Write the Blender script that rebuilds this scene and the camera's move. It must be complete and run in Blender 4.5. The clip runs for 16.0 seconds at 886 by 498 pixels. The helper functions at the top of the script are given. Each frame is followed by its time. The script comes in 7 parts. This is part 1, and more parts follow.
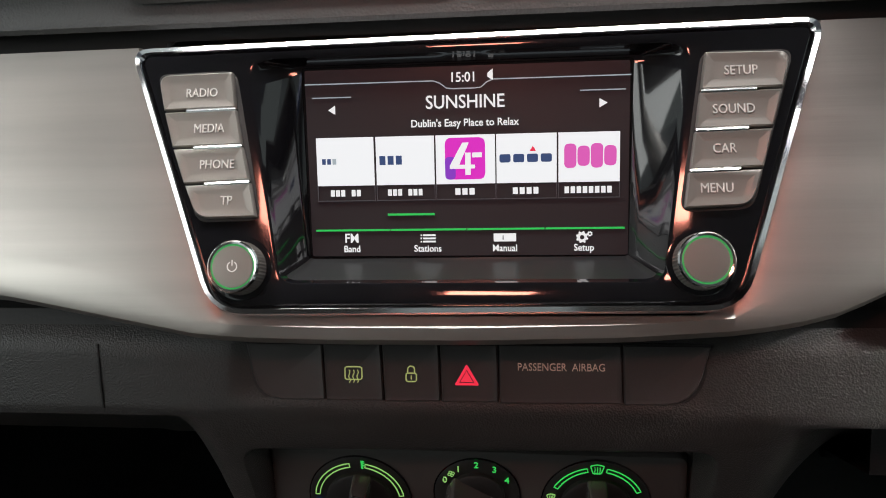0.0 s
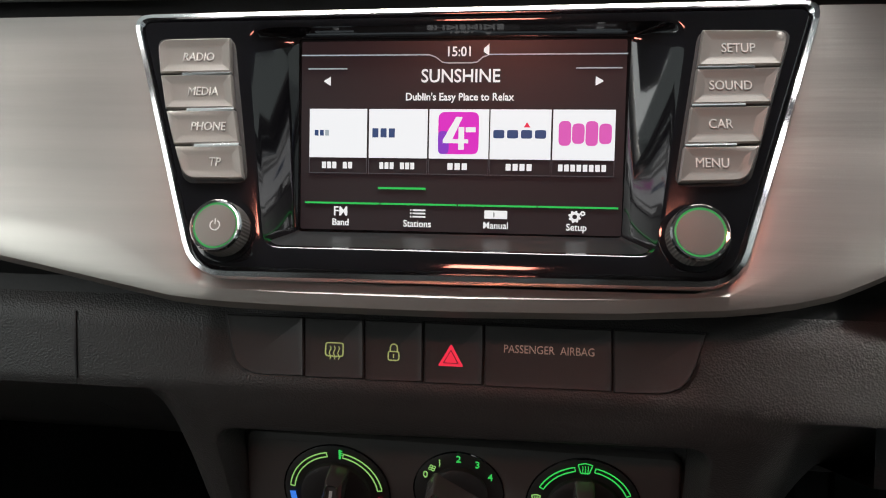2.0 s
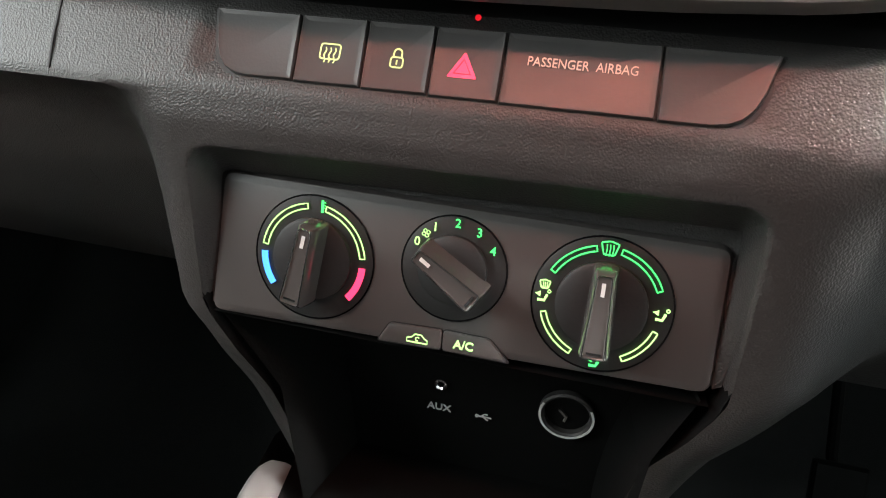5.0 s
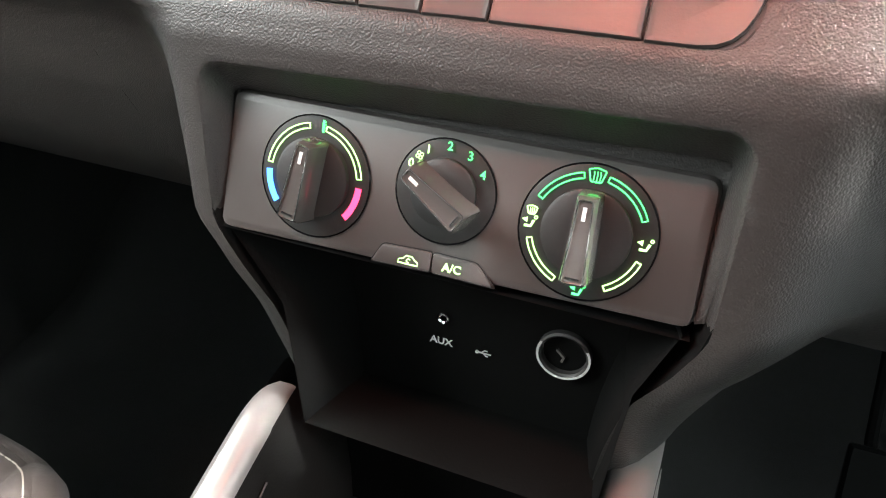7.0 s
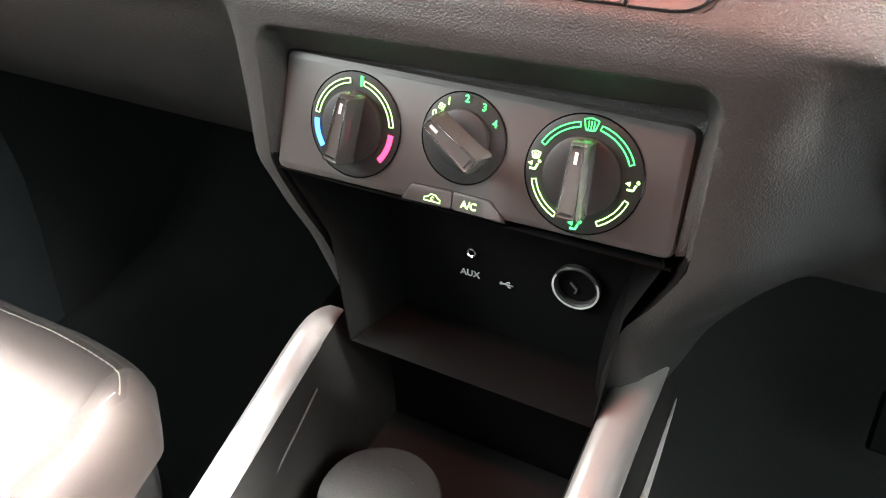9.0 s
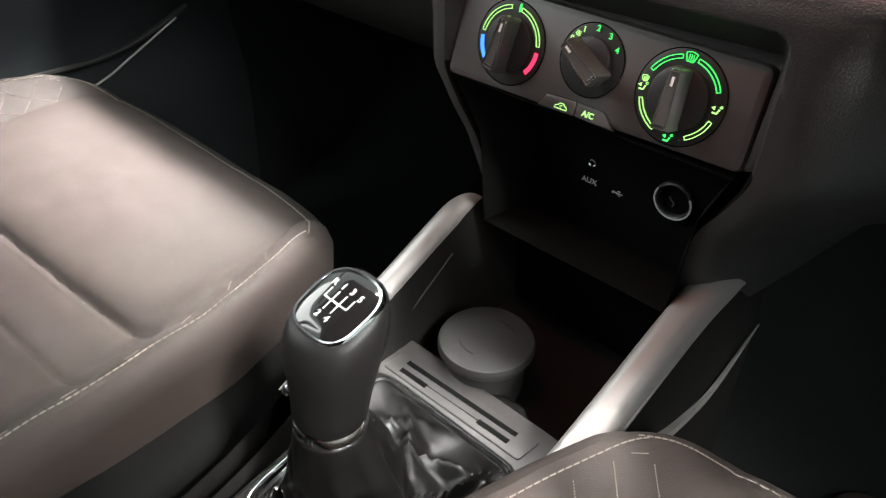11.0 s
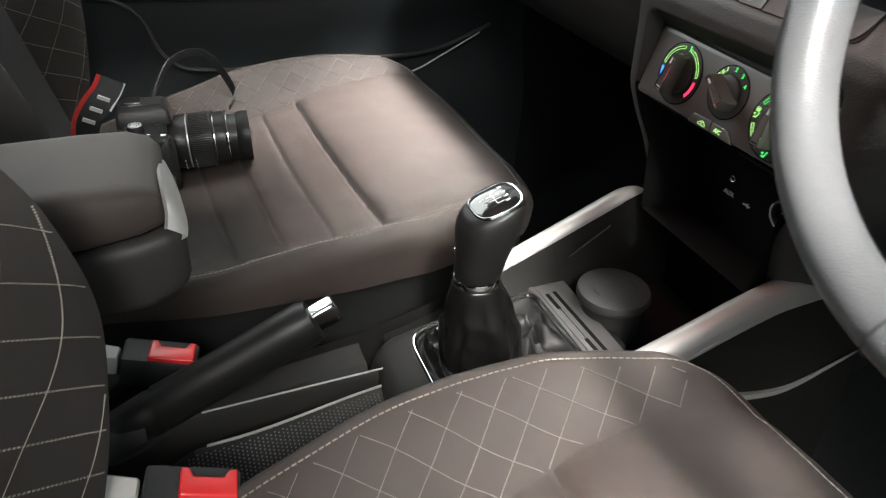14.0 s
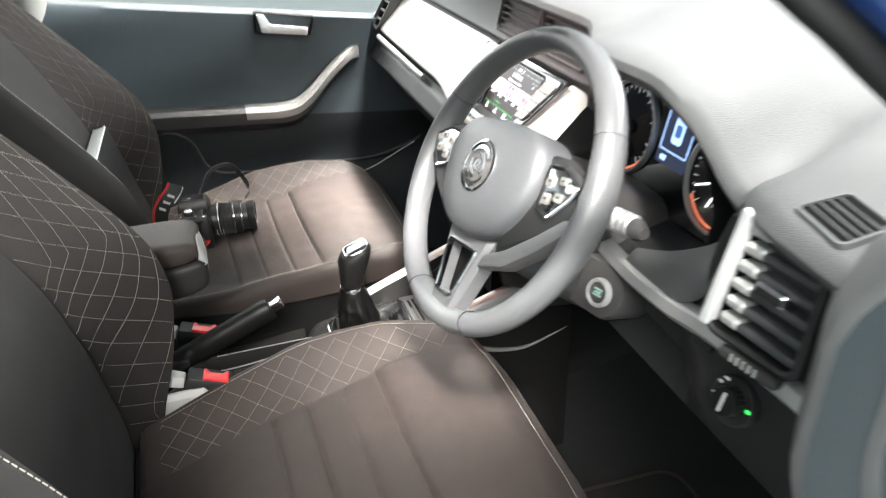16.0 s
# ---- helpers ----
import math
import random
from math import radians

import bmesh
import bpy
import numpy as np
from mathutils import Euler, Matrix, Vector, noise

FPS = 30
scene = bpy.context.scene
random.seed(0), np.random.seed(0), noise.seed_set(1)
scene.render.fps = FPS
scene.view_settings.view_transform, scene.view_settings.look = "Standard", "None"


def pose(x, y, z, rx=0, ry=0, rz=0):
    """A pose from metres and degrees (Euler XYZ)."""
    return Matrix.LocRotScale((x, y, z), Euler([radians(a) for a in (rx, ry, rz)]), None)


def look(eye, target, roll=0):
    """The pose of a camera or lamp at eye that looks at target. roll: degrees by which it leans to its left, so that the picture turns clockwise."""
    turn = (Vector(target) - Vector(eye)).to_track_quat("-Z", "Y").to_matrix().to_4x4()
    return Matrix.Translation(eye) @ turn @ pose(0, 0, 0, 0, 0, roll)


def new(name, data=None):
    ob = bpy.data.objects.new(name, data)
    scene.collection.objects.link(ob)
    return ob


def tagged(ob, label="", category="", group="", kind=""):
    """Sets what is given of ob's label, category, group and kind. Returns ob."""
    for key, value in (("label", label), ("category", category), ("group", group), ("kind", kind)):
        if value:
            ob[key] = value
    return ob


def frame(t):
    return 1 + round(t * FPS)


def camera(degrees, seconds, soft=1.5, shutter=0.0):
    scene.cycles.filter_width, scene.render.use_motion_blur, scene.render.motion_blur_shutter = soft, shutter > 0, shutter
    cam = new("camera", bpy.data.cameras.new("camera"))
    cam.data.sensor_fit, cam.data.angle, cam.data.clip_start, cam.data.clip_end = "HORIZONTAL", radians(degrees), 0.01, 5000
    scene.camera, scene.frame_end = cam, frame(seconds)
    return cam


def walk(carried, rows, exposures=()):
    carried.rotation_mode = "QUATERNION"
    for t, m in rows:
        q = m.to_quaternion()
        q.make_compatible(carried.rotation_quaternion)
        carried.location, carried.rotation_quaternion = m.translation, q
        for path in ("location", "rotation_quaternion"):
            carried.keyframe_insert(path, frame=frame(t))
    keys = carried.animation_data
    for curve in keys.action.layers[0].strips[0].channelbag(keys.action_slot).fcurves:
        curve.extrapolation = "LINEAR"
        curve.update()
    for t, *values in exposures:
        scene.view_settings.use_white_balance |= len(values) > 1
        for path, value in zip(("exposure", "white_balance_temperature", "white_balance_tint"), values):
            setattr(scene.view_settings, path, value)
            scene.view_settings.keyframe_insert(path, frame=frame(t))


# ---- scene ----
cam = camera(63.5, 16.0, 1.0, 0.35)
PATH = [
    (0, (0.023, 0.039, 0.898), (-0.194, 1.636, -0.286), -5.0),
    (0.5, (0.023, 0.039, 0.896), (-0.191, 1.649, -0.272), -4.7),
    (1, (0.024, 0.039, 0.893), (-0.189, 1.666, -0.251), -4.5),
    (1.5, (0.024, 0.035, 0.882), (-0.198, 1.677, -0.237), -3.9),
    (2, (0.032, 0.025, 0.863), (-0.216, 1.713, -0.18), -2.8),
    (2.5, (0.043, 0.02, 0.841), (-0.268, 1.735, -0.141), -2.2),
    (3, (0.054, 0.013, 0.801), (-0.316, 1.761, -0.099), -0.6),
    (3.5, (0.052, 0.008, 0.776), (-0.37, 1.748, -0.115), 0.1),
    (4, (0.056, 0.004, 0.756), (-0.375, 1.748, -0.123), 1.0),
    (4.5, (0.059, 0.006, 0.734), (-0.385, 1.737, -0.163), 1.8),
    (4.7, (0.058, 0.01, 0.726), (-0.384, 1.741, -0.172), 2.2),
    (6.8, (0.093, 0.012, 0.709), (-0.519, 1.653, -0.257), 2.7),
    (7, (0.094, 0.007, 0.704), (-0.526, 1.647, -0.258), 2.9),
    (7.5, (0.096, 0.004, 0.707), (-0.553, 1.608, -0.296), 0.9),
    (8, (0.106, -0.008, 0.71), (-0.598, 1.557, -0.317), 0.1),
    (8.2, (0.111, -0.013, 0.711), (-0.595, 1.547, -0.322), 0.2),
    (10.3, (0.184, -0.06, 0.739), (-0.796, 1.24, -0.421), 1.0),
    (10.5, (0.193, -0.073, 0.736), (-0.817, 1.202, -0.428), 1.1),
    (11, (0.213, -0.102, 0.748), (-0.876, 1.073, -0.449), 0.8),
    (11.5, (0.229, -0.118, 0.751), (-0.945, 0.96, -0.458), 0.7),
    (12, (0.256, -0.126, 0.758), (-0.969, 0.871, -0.469), 0.8),
    (12.5, (0.274, -0.137, 0.758), (-0.998, 0.824, -0.45), 2.0),
    (13, (0.306, -0.147, 0.758), (-1.094, 0.632, -0.439), 1.2),
    (13.5, (0.349, -0.157, 0.766), (-1.133, 0.513, -0.398), 1.2),
    (14, (0.429, -0.161, 0.799), (-1.11, 0.454, -0.32), 1.4),
    (14.5, (0.519, -0.17, 0.833), (-1.038, 0.431, -0.268), 2.8),
    (15, (0.612, -0.145, 0.893), (-0.946, 0.434, -0.219), 2.0),
    (15.3, (0.695, -0.138, 0.93), (-0.874, 0.443, -0.167), 2.0),
    (15.5, (0.767, -0.13, 0.974), (-0.815, 0.432, -0.113), 0.9),
    (15.8, (0.909, -0.129, 1.04), (-0.722, 0.406, 0.014), -0.3),
    (16, (0.992, -0.113, 1.069), (-0.677, 0.407, 0.098), -1.8),
]
EXPOSURE = [(0, -0.3), (2.0, -0.3), (2.5, -0.1), (3.5, 0.7), (4.5, 1.5), (6.8, 2.75), (8.2, 3.1), (10.3, 1.85), (11.5, 1.0), (12.5, 0.95), (14.5, 1.0), (15.5, 1.05), (16, 1.42)]
walk(cam, [(t, look(eye, target, roll)) for t, eye, target, roll in PATH], EXPOSURE)

# ---- world and lights ----
world = bpy.data.worlds.new("showroom_light")
world.use_nodes = True
scene.world = world
bg = world.node_tree.nodes["Background"]
bg.inputs["Color"].default_value = (0.88, 1.0, 0.98, 1)
bg.inputs["Strength"].default_value = 0.62


def area_lamp(name, eye, target, w, h, power, color=(1, 1, 1), spread=180):
    d = bpy.data.lights.new(name, "AREA")
    d.shape, d.size, d.size_y, d.energy, d.color = "RECTANGLE", w, h, power, color
    d.spread = radians(spread)
    ob = new(name, d)
    ob.matrix_world = look(eye, target)
    return ob


# Added unseen spot, narrow spread, brightening the wheel and driver's side.
area_lamp("wheel_fill_driver_side", (1.30, -0.10, 1.90), (0.42, 0.09, 0.81), 0.25, 0.25, 1.15, (1.0, 0.97, 0.93), 13.5)
# Soft fill added for the driver's seat; no known lamp stands there.
area_lamp("driver_seat_fill", (1.9, -0.5, 1.9), (0.40, -0.18, 0.45), 0.6, 0.6, 1.9, (1.0, 0.98, 0.95), 40)
area_lamp("ceiling_lamp_over_windscreen", (0.0, 0.56, 2.0), (0.0, 0.43, 0.8), 1.4, 0.22, 33, (1.0, 0.985, 0.965))
# Spot added with tight spread to hold the key light on the passenger cushion.
area_lamp("passenger_key_spot", (-0.58, 0.71, 2.0), (-0.47, 0.09, 0.42), 0.5, 0.12, 4.8, (1.0, 0.955, 0.91), 29)
# Unseen lamp added ahead of the bonnet to lift the backrests.
area_lamp("ceiling_lamp_beyond_bonnet", (0.3, 2.7, 1.8), (0.1, -0.3, 0.75), 2.0, 0.5, 90, (0.98, 1.0, 0.99))
# Large light added outside the passenger window for the trim to reflect.
area_lamp("passenger_window_fill", (-2.2, -0.55, 1.85), (-0.35, 0.28, 0.74), 2.0, 1.2, 26, (0.97, 1.0, 0.98))
area_lamp("roof_reading_lamp", (-0.02, -0.02, 1.20), (0.04, 0.30, 0.72), 0.10, 0.05, 0.075, (1.0, 0.30, 0.21), 52)

# ---- materials ----


def material(name, color, rough=0.5, metal=0.0, vary=0.0, vary_scale=20.0, bump=0.0, bump_scale=200.0, kind="noise",
             stretch=(1, 1, 1), coat=0.0, spec=0.5, wear=0.0, sheen=0.0):
    m = bpy.data.materials.new(name)
    m.use_nodes = True
    nt = m.node_tree
    b = nt.nodes["Principled BSDF"]
    b.inputs["Base Color"].default_value = (*color, 1)
    b.inputs["Roughness"].default_value = rough
    b.inputs["Metallic"].default_value = metal
    b.inputs["Coat Weight"].default_value = coat
    b.inputs["Specular IOR Level"].default_value = spec
    if sheen:
        b.inputs["Sheen Weight"].default_value = sheen
        b.inputs["Sheen Roughness"].default_value = 0.5
    co = nt.nodes.new("ShaderNodeTexCoord")
    mp = nt.nodes.new("ShaderNodeMapping")
    mp.inputs["Scale"].default_value = stretch
    nt.links.new(co.outputs["Object"], mp.inputs["Vector"])
    if vary or wear:
        n1 = nt.nodes.new("ShaderNodeTexNoise")
        n1.inputs["Scale"].default_value = vary_scale
        n1.inputs["Detail"].default_value = 6
        nt.links.new(mp.outputs["Vector"], n1.inputs["Vector"])
        ramp = nt.nodes.new("ShaderNodeMix")
        ramp.data_type = "RGBA"
        ramp.inputs[6].default_value = (*[c * (1 - vary) for c in color], 1)
        ramp.inputs[7].default_value = (*[min(1, c * (1 + vary)) for c in color], 1)
        nt.links.new(n1.outputs["Fac"], ramp.inputs[0])
        nt.links.new(ramp.outputs[2], b.inputs["Base Color"])
        n3 = nt.nodes.new("ShaderNodeTexNoise")
        n3.inputs["Scale"].default_value = 9.0
        n3.inputs["Detail"].default_value = 4
        nt.links.new(co.outputs["Object"], n3.inputs["Vector"])
        mr = nt.nodes.new("ShaderNodeMapRange")
        mr.inputs["To Min"].default_value = max(0.02, rough - 0.10 - wear)
        mr.inputs["To Max"].default_value = min(1, rough + 0.08 + wear)
        nt.links.new(n3.outputs["Fac"], mr.inputs["Value"])
        nt.links.new(mr.outputs["Result"], b.inputs["Roughness"])
    if bump:
        if kind == "grain":
            n2 = nt.nodes.new("ShaderNodeTexVoronoi")
            n2.feature = "SMOOTH_F1"
            out = n2.outputs["Distance"]
        else:
            n2 = nt.nodes.new("ShaderNodeTexNoise")
            n2.inputs["Detail"].default_value = 3
            out = n2.outputs["Fac"]
        n2.inputs["Scale"].default_value = bump_scale
        nt.links.new(mp.outputs["Vector"], n2.inputs["Vector"])
        bp = nt.nodes.new("ShaderNodeBump")
        bp.inputs["Strength"].default_value = bump
        bp.inputs["Distance"].default_value = 0.001
        nt.links.new(out, bp.inputs["Height"])
        nt.links.new(bp.outputs["Normal"], b.inputs["Normal"])
    return m


def glow(name, color, strength=1.0):
    m = bpy.data.materials.new(name)
    m.use_nodes = True
    b = m.node_tree.nodes["Principled BSDF"]
    b.inputs["Base Color"].default_value = (0.02, 0.02, 0.02, 1)
    b.inputs["Emission Color"].default_value = (*color, 1)
    b.inputs["Emission Strength"].default_value = strength
    b.inputs["Roughness"].default_value = 0.3
    return m


DASH = material("dash_grained_plastic", (0.035, 0.0342, 0.0330), 0.46, vary=0.12, vary_scale=30, bump=0.32, bump_scale=1250, kind="grain")
DASHTOP = material("dash_top_soft_plastic", (0.088, 0.090, 0.090), 0.6, vary=0.08, vary_scale=25, bump=0.30, bump_scale=900, kind="grain")
SMOOTH = material("smooth_dark_plastic", (0.05, 0.048, 0.047), 0.42, vary=0.1, vary_scale=60, bump=0.05, bump_scale=900)
PANEL = material("climate_panel_plastic", (0.058, 0.054, 0.052), 0.38, vary=0.1, vary_scale=50, bump=0.05, bump_scale=900)
BLACK = material("matt_black_plastic", (0.012, 0.012, 0.012), 0.6, vary=0.15, vary_scale=40, bump=0.1, bump_scale=500)
GLOSS = material("piano_black", (0.004, 0.004, 0.005), 0.05, vary=0.1, vary_scale=30, coat=0.6, wear=0.0)
SILL = material("satin_black", (0.012, 0.013, 0.014), 0.36, vary=0.1, vary_scale=30)
BRUSHED = material("brushed_champagne_metal", (0.44, 0.424, 0.395), 0.38, metal=0.85, vary=0.22, vary_scale=60, bump=0.14, bump_scale=160, stretch=(0.06, 1, 1.6), wear=0.03)
DARKCHROME = material("dark_chrome", (0.68, 0.68, 0.69), 0.12, metal=1.0, vary=0.05, vary_scale=30)
CHROME = material("chrome", (0.85, 0.85, 0.86), 0.09, metal=1.0, vary=0.03, vary_scale=30)
SATIN = material("satin_silver_paint", (0.52, 0.52, 0.51), 0.38, metal=0.55, vary=0.06, vary_scale=40, bump=0.03, bump_scale=800)
SILVER = material("bright_silver_plating", (0.74, 0.74, 0.74), 0.30, metal=0.25, vary=0.04, vary_scale=40)
KEY = material("button_graphite_paint", (0.26, 0.245, 0.225), 0.34, metal=0.55, vary=0.06, vary_scale=60, bump=0.04, bump_scale=1500)
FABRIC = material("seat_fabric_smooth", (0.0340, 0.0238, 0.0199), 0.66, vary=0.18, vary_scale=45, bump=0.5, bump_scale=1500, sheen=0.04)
# Backrest quilt: the seat cloth with its shade put into the colour.
FABRICQ_SHADED = material("seat_fabric_quilted_shaded", (0.0155, 0.0116, 0.0101), 0.88, vary=0.20, vary_scale=60, bump=0.6, bump_scale=1300, sheen=0.03)
SKIRT = material("seat_skirt_cloth", (0.0055, 0.006, 0.0058), 0.9, vary=0.2, vary_scale=50, bump=0.4, bump_scale=900)
# Plain dark cloth, made darker still by shade put into its colour.
FABRIC_SHADED = material("seat_fabric_side_shaded", (0.0095, 0.0078, 0.0072), 0.88, vary=0.18, vary_scale=50, bump=0.5, bump_scale=1400, sheen=0.05)
THREAD = material("pale_thread", (0.29, 0.262, 0.226), 0.8)
LEATHER = material("black_leatherette", (0.0042, 0.0040, 0.0038), 0.36, spec=0.22, vary=0.15, vary_scale=30, bump=0.08, bump_scale=900, kind="grain")
WHEELSKIN = material("wheel_leather", (0.090, 0.092, 0.095), 0.33, vary=0.10, vary_scale=30, bump=0.2, bump_scale=1000, kind="grain")
PADSKIN = material("wheel_pad_plastic", (0.052, 0.054, 0.057), 0.46, vary=0.08, vary_scale=30, bump=0.25, bump_scale=900, kind="grain")
CAMBODY = material("camera_black_plastic", (0.014, 0.0138, 0.0135), 0.38, vary=0.12, vary_scale=80, bump=0.12, bump_scale=1500, spec=0.4)
RUBBER = material("black_rubber", (0.02, 0.02, 0.02), 0.5, vary=0.1, vary_scale=50, bump=0.1, bump_scale=600)
CARPET = material("dark_carpet", (0.011, 0.0125, 0.012), 0.95, vary=0.35, vary_scale=160, bump=0.8, bump_scale=900)
DOORSKIN = material("door_panel_plastic", (0.075, 0.092, 0.103), 0.55, vary=0.1, vary_scale=25, bump=0.4, bump_scale=600, kind="grain")
HEADLINER = material("grey_headliner", (0.42, 0.42, 0.41), 0.9, vary=0.08, vary_scale=80, bump=0.3, bump_scale=700)
BLUEPAINT = material("blue_car_paint", (0.008, 0.05, 0.22), 0.25, vary=0.05, vary_scale=10, coat=0.8)
BEIGE = material("pillar_trim", (0.42, 0.41, 0.39), 0.7, vary=0.06, vary_scale=30, bump=0.2, bump_scale=800)
REDPLASTIC = material("red_plastic", (0.62, 0.018, 0.02), 0.35, vary=0.05, vary_scale=50)
REDCLOTH = material("red_strap", (0.55, 0.02, 0.015), 0.7, vary=0.15, vary_scale=200, bump=0.3, bump_scale=1500)
WEBBING = material("belt_webbing", (0.012, 0.012, 0.013), 0.7, vary=0.2, vary_scale=300, bump=0.5, bump_scale=1200)
GREYLID = material("ashtray_lid_plastic", (0.022, 0.0213, 0.0207), 0.5, vary=0.08, vary_scale=60, bump=0.10, bump_scale=900, kind="grain")
CONSOLE = material("console_plastic", (0.060, 0.057, 0.055), 0.45, vary=0.08, vary_scale=40, bump=0.08, bump_scale=800, kind="grain")
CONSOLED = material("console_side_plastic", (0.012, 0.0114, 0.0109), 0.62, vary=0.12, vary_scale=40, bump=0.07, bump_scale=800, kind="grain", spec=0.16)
GRIP = material("dial_grip_plastic", (0.075, 0.071, 0.068), 0.20, vary=0.1, vary_scale=80, coat=0.2)
KNEE = material("knee_panel_plastic", (0.024, 0.025, 0.026), 0.5, vary=0.12, vary_scale=40, bump=0.2, bump_scale=800, kind="grain", spec=0.3)
SPOKE = material("spoke_grey_paint", (0.135, 0.137, 0.139), 0.36, metal=0.4, vary=0.06, vary_scale=40)
KNOB = material("gear_knob_skin", (0.0065, 0.0062, 0.0060), 0.48, vary=0.12, vary_scale=40, bump=0.05, bump_scale=1100, kind="grain", spec=0.3)
PLATE = material("pattern_plate_black", (0.006, 0.005, 0.005), 0.08, vary=0.1, vary_scale=60, coat=0.5)
DOORLOW = material("door_pocket_plastic", (0.026, 0.032, 0.035), 0.6, vary=0.1, vary_scale=25, bump=0.4, bump_scale=600, kind="grain")
KEYPRINT = material("key_print", (0.56, 0.55, 0.53), 0.5)
# Near-zero black: shade inside pockets, slots and wells is put into the colour.
SHADE_BLACK = material("shade_black_plastic", (0.0024, 0.0026, 0.0025), 0.75, vary=0.15, vary_scale=40, bump=0.1, bump_scale=500, spec=0.12)
RAIL = material("rail_satin_paint", (0.40, 0.385, 0.37), 0.34, metal=0.5, vary=0.06, vary_scale=40, bump=0.03, bump_scale=800)
DASHEND = material("dash_end_plastic", (0.030, 0.041, 0.047), 0.55, vary=0.1, vary_scale=25, bump=0.3, bump_scale=700, kind="grain")
VANE = material("vane_dark_plastic", (0.060, 0.062, 0.064), 0.36, vary=0.08, vary_scale=60, bump=0.03, bump_scale=900)
ARMSHELL = material("armrest_shell_plastic", (0.021, 0.0195, 0.0185), 0.55, vary=0.1, vary_scale=40, bump=0.1, bump_scale=900, kind="grain", spec=0.3)
LABEL = material("white_print", (0.72, 0.72, 0.70), 0.5)
SCREENGLASS = material("display_glass", (0.008, 0.007, 0.008), 0.10, spec=0.6)
LENSGLASS = material("coated_lens_glass", (0.02, 0.02, 0.035), 0.04, spec=0.8)
FLOORPAINT = material("showroom_floor", (0.35, 0.36, 0.37), 0.4, vary=0.15, vary_scale=3, bump=0.05, bump_scale=60)
WALLPAINT = material("showroom_wall", (0.75, 0.76, 0.77), 0.8, vary=0.05, vary_scale=2, bump=0.1, bump_scale=40)

G_WHITE = glow("display_white", (1, 1, 1), 1.05)
G_TILE = glow("display_tile", (0.97, 0.98, 1.0), 1.1)
G_DIM = glow("display_line", (0.62, 0.72, 0.78), 0.7)
G_DARK = glow("display_dark", (0.012, 0.006, 0.008), 1.0)
G_FRAME = glow("display_frame", (0.10, 0.10, 0.11), 0.7)
G_GREEN = glow("display_green", (0.02, 0.62, 0.10), 1.0)
G_MAGENTA = glow("display_magenta", (0.85, 0.02, 0.62), 1.0)
G_VIOLET = glow("display_violet", (0.28, 0.04, 0.62), 1.0)
G_PINK = glow("display_pink", (0.85, 0.12, 0.55), 1.0)
G_NAVY = glow("display_navy", (0.03, 0.07, 0.20), 1.0)
G_RED = glow("hazard_red", (0.95, 0.03, 0.07), 1.1)
G_LED = glow("dial_green", (0.05, 0.80, 0.13), 0.85)
G_RING = glow("knob_ring_green", (0.06, 0.60, 0.14), 0.65)
G_LIME = glow("dial_lime", (0.40, 0.85, 0.22), 0.75)
G_AMBER = glow("button_lime", (0.60, 0.66, 0.22), 0.7)
G_BLUE = glow("dial_blue", (0.05, 0.25, 0.95), 1.0)
G_DRED = glow("dial_red", (0.95, 0.03, 0.09), 1.0)
G_CLUSTER = glow("cluster_blue", (0.35, 0.55, 0.95), 0.9)
G_ORANGE = glow("cluster_ring", (0.75, 0.20, 0.10), 0.5)

# ---- mesh helpers ----


def group_thing(name, label, category, group="", kind=""):
    return tagged(new(name), label, category, group, kind)


def finish(bm, smooth=True, angle=38):
    bmesh.ops.recalc_face_normals(bm, faces=bm.faces)
    for f in bm.faces:
        f.smooth = smooth
    if smooth:
        lim = radians(angle)
        for e in bm.edges:
            if len(e.link_faces) == 2 and e.calc_face_angle(0) > lim:
                e.smooth = False
    me = bpy.data.meshes.new("mesh")
    bm.to_mesh(me)
    bm.free()
    return me


def part(name, bm, mat, parent=None, label="", smooth=True, angle=38):
    me = finish(bm, smooth, angle)
    me.name = name
    me.materials.append(mat)
    ob = new(name, me)
    if parent is not None:
        ob.parent = parent
    if label:
        ob["label"] = label
    return ob


def thing(name, bm, mat, label, category, group="", kind="", smooth=True, angle=38):
    return tagged(part(name, bm, mat, None, "", smooth, angle), label, category, group, kind)


def plane_frame(o, lean, u=(1, 0, 0)):
    """Frame on a face that leans forward by lean metres a metre: columns across, up the face, out of the face."""
    u = Vector(u).normalized()
    v = Vector((0, lean, 1)).normalized()
    n = u.cross(v).normalized()
    v = n.cross(u)
    m = Matrix((u, v, n)).transposed().to_4x4()
    m.translation = o
    return m


def axes(o, u, v):
    u = Vector(u).normalized()
    n = u.cross(Vector(v)).normalized()
    v = n.cross(u)
    m = Matrix((u, v, n)).transposed().to_4x4()
    m.translation = o
    return m


class Loop(list):
    """A rounded polygon that remembers its corners."""
    corners, radii, steps = None, None, 4


def rounded(pts, r, k=4):
    """A polygon's corners rounded with k steps each: the same count for every polygon of as many corners."""
    n = len(pts)
    rs = list(r) if hasattr(r, "__len__") else [r] * n
    out = Loop()
    out.corners, out.radii, out.steps = [Vector(p) for p in pts], rs, k
    for i in range(n):
        p, a, b = Vector(pts[i]), Vector(pts[i - 1]), Vector(pts[(i + 1) % n])
        da, db = (a - p), (b - p)
        ra = min(rs[i], da.length * 0.48, db.length * 0.48)
        s, e = p + da.normalized() * ra, p + db.normalized() * ra
        for j in range(k + 1):
            t = j / k
            out.append((1 - t) ** 2 * s + 2 * t * (1 - t) * p + t * t * e)
    return out


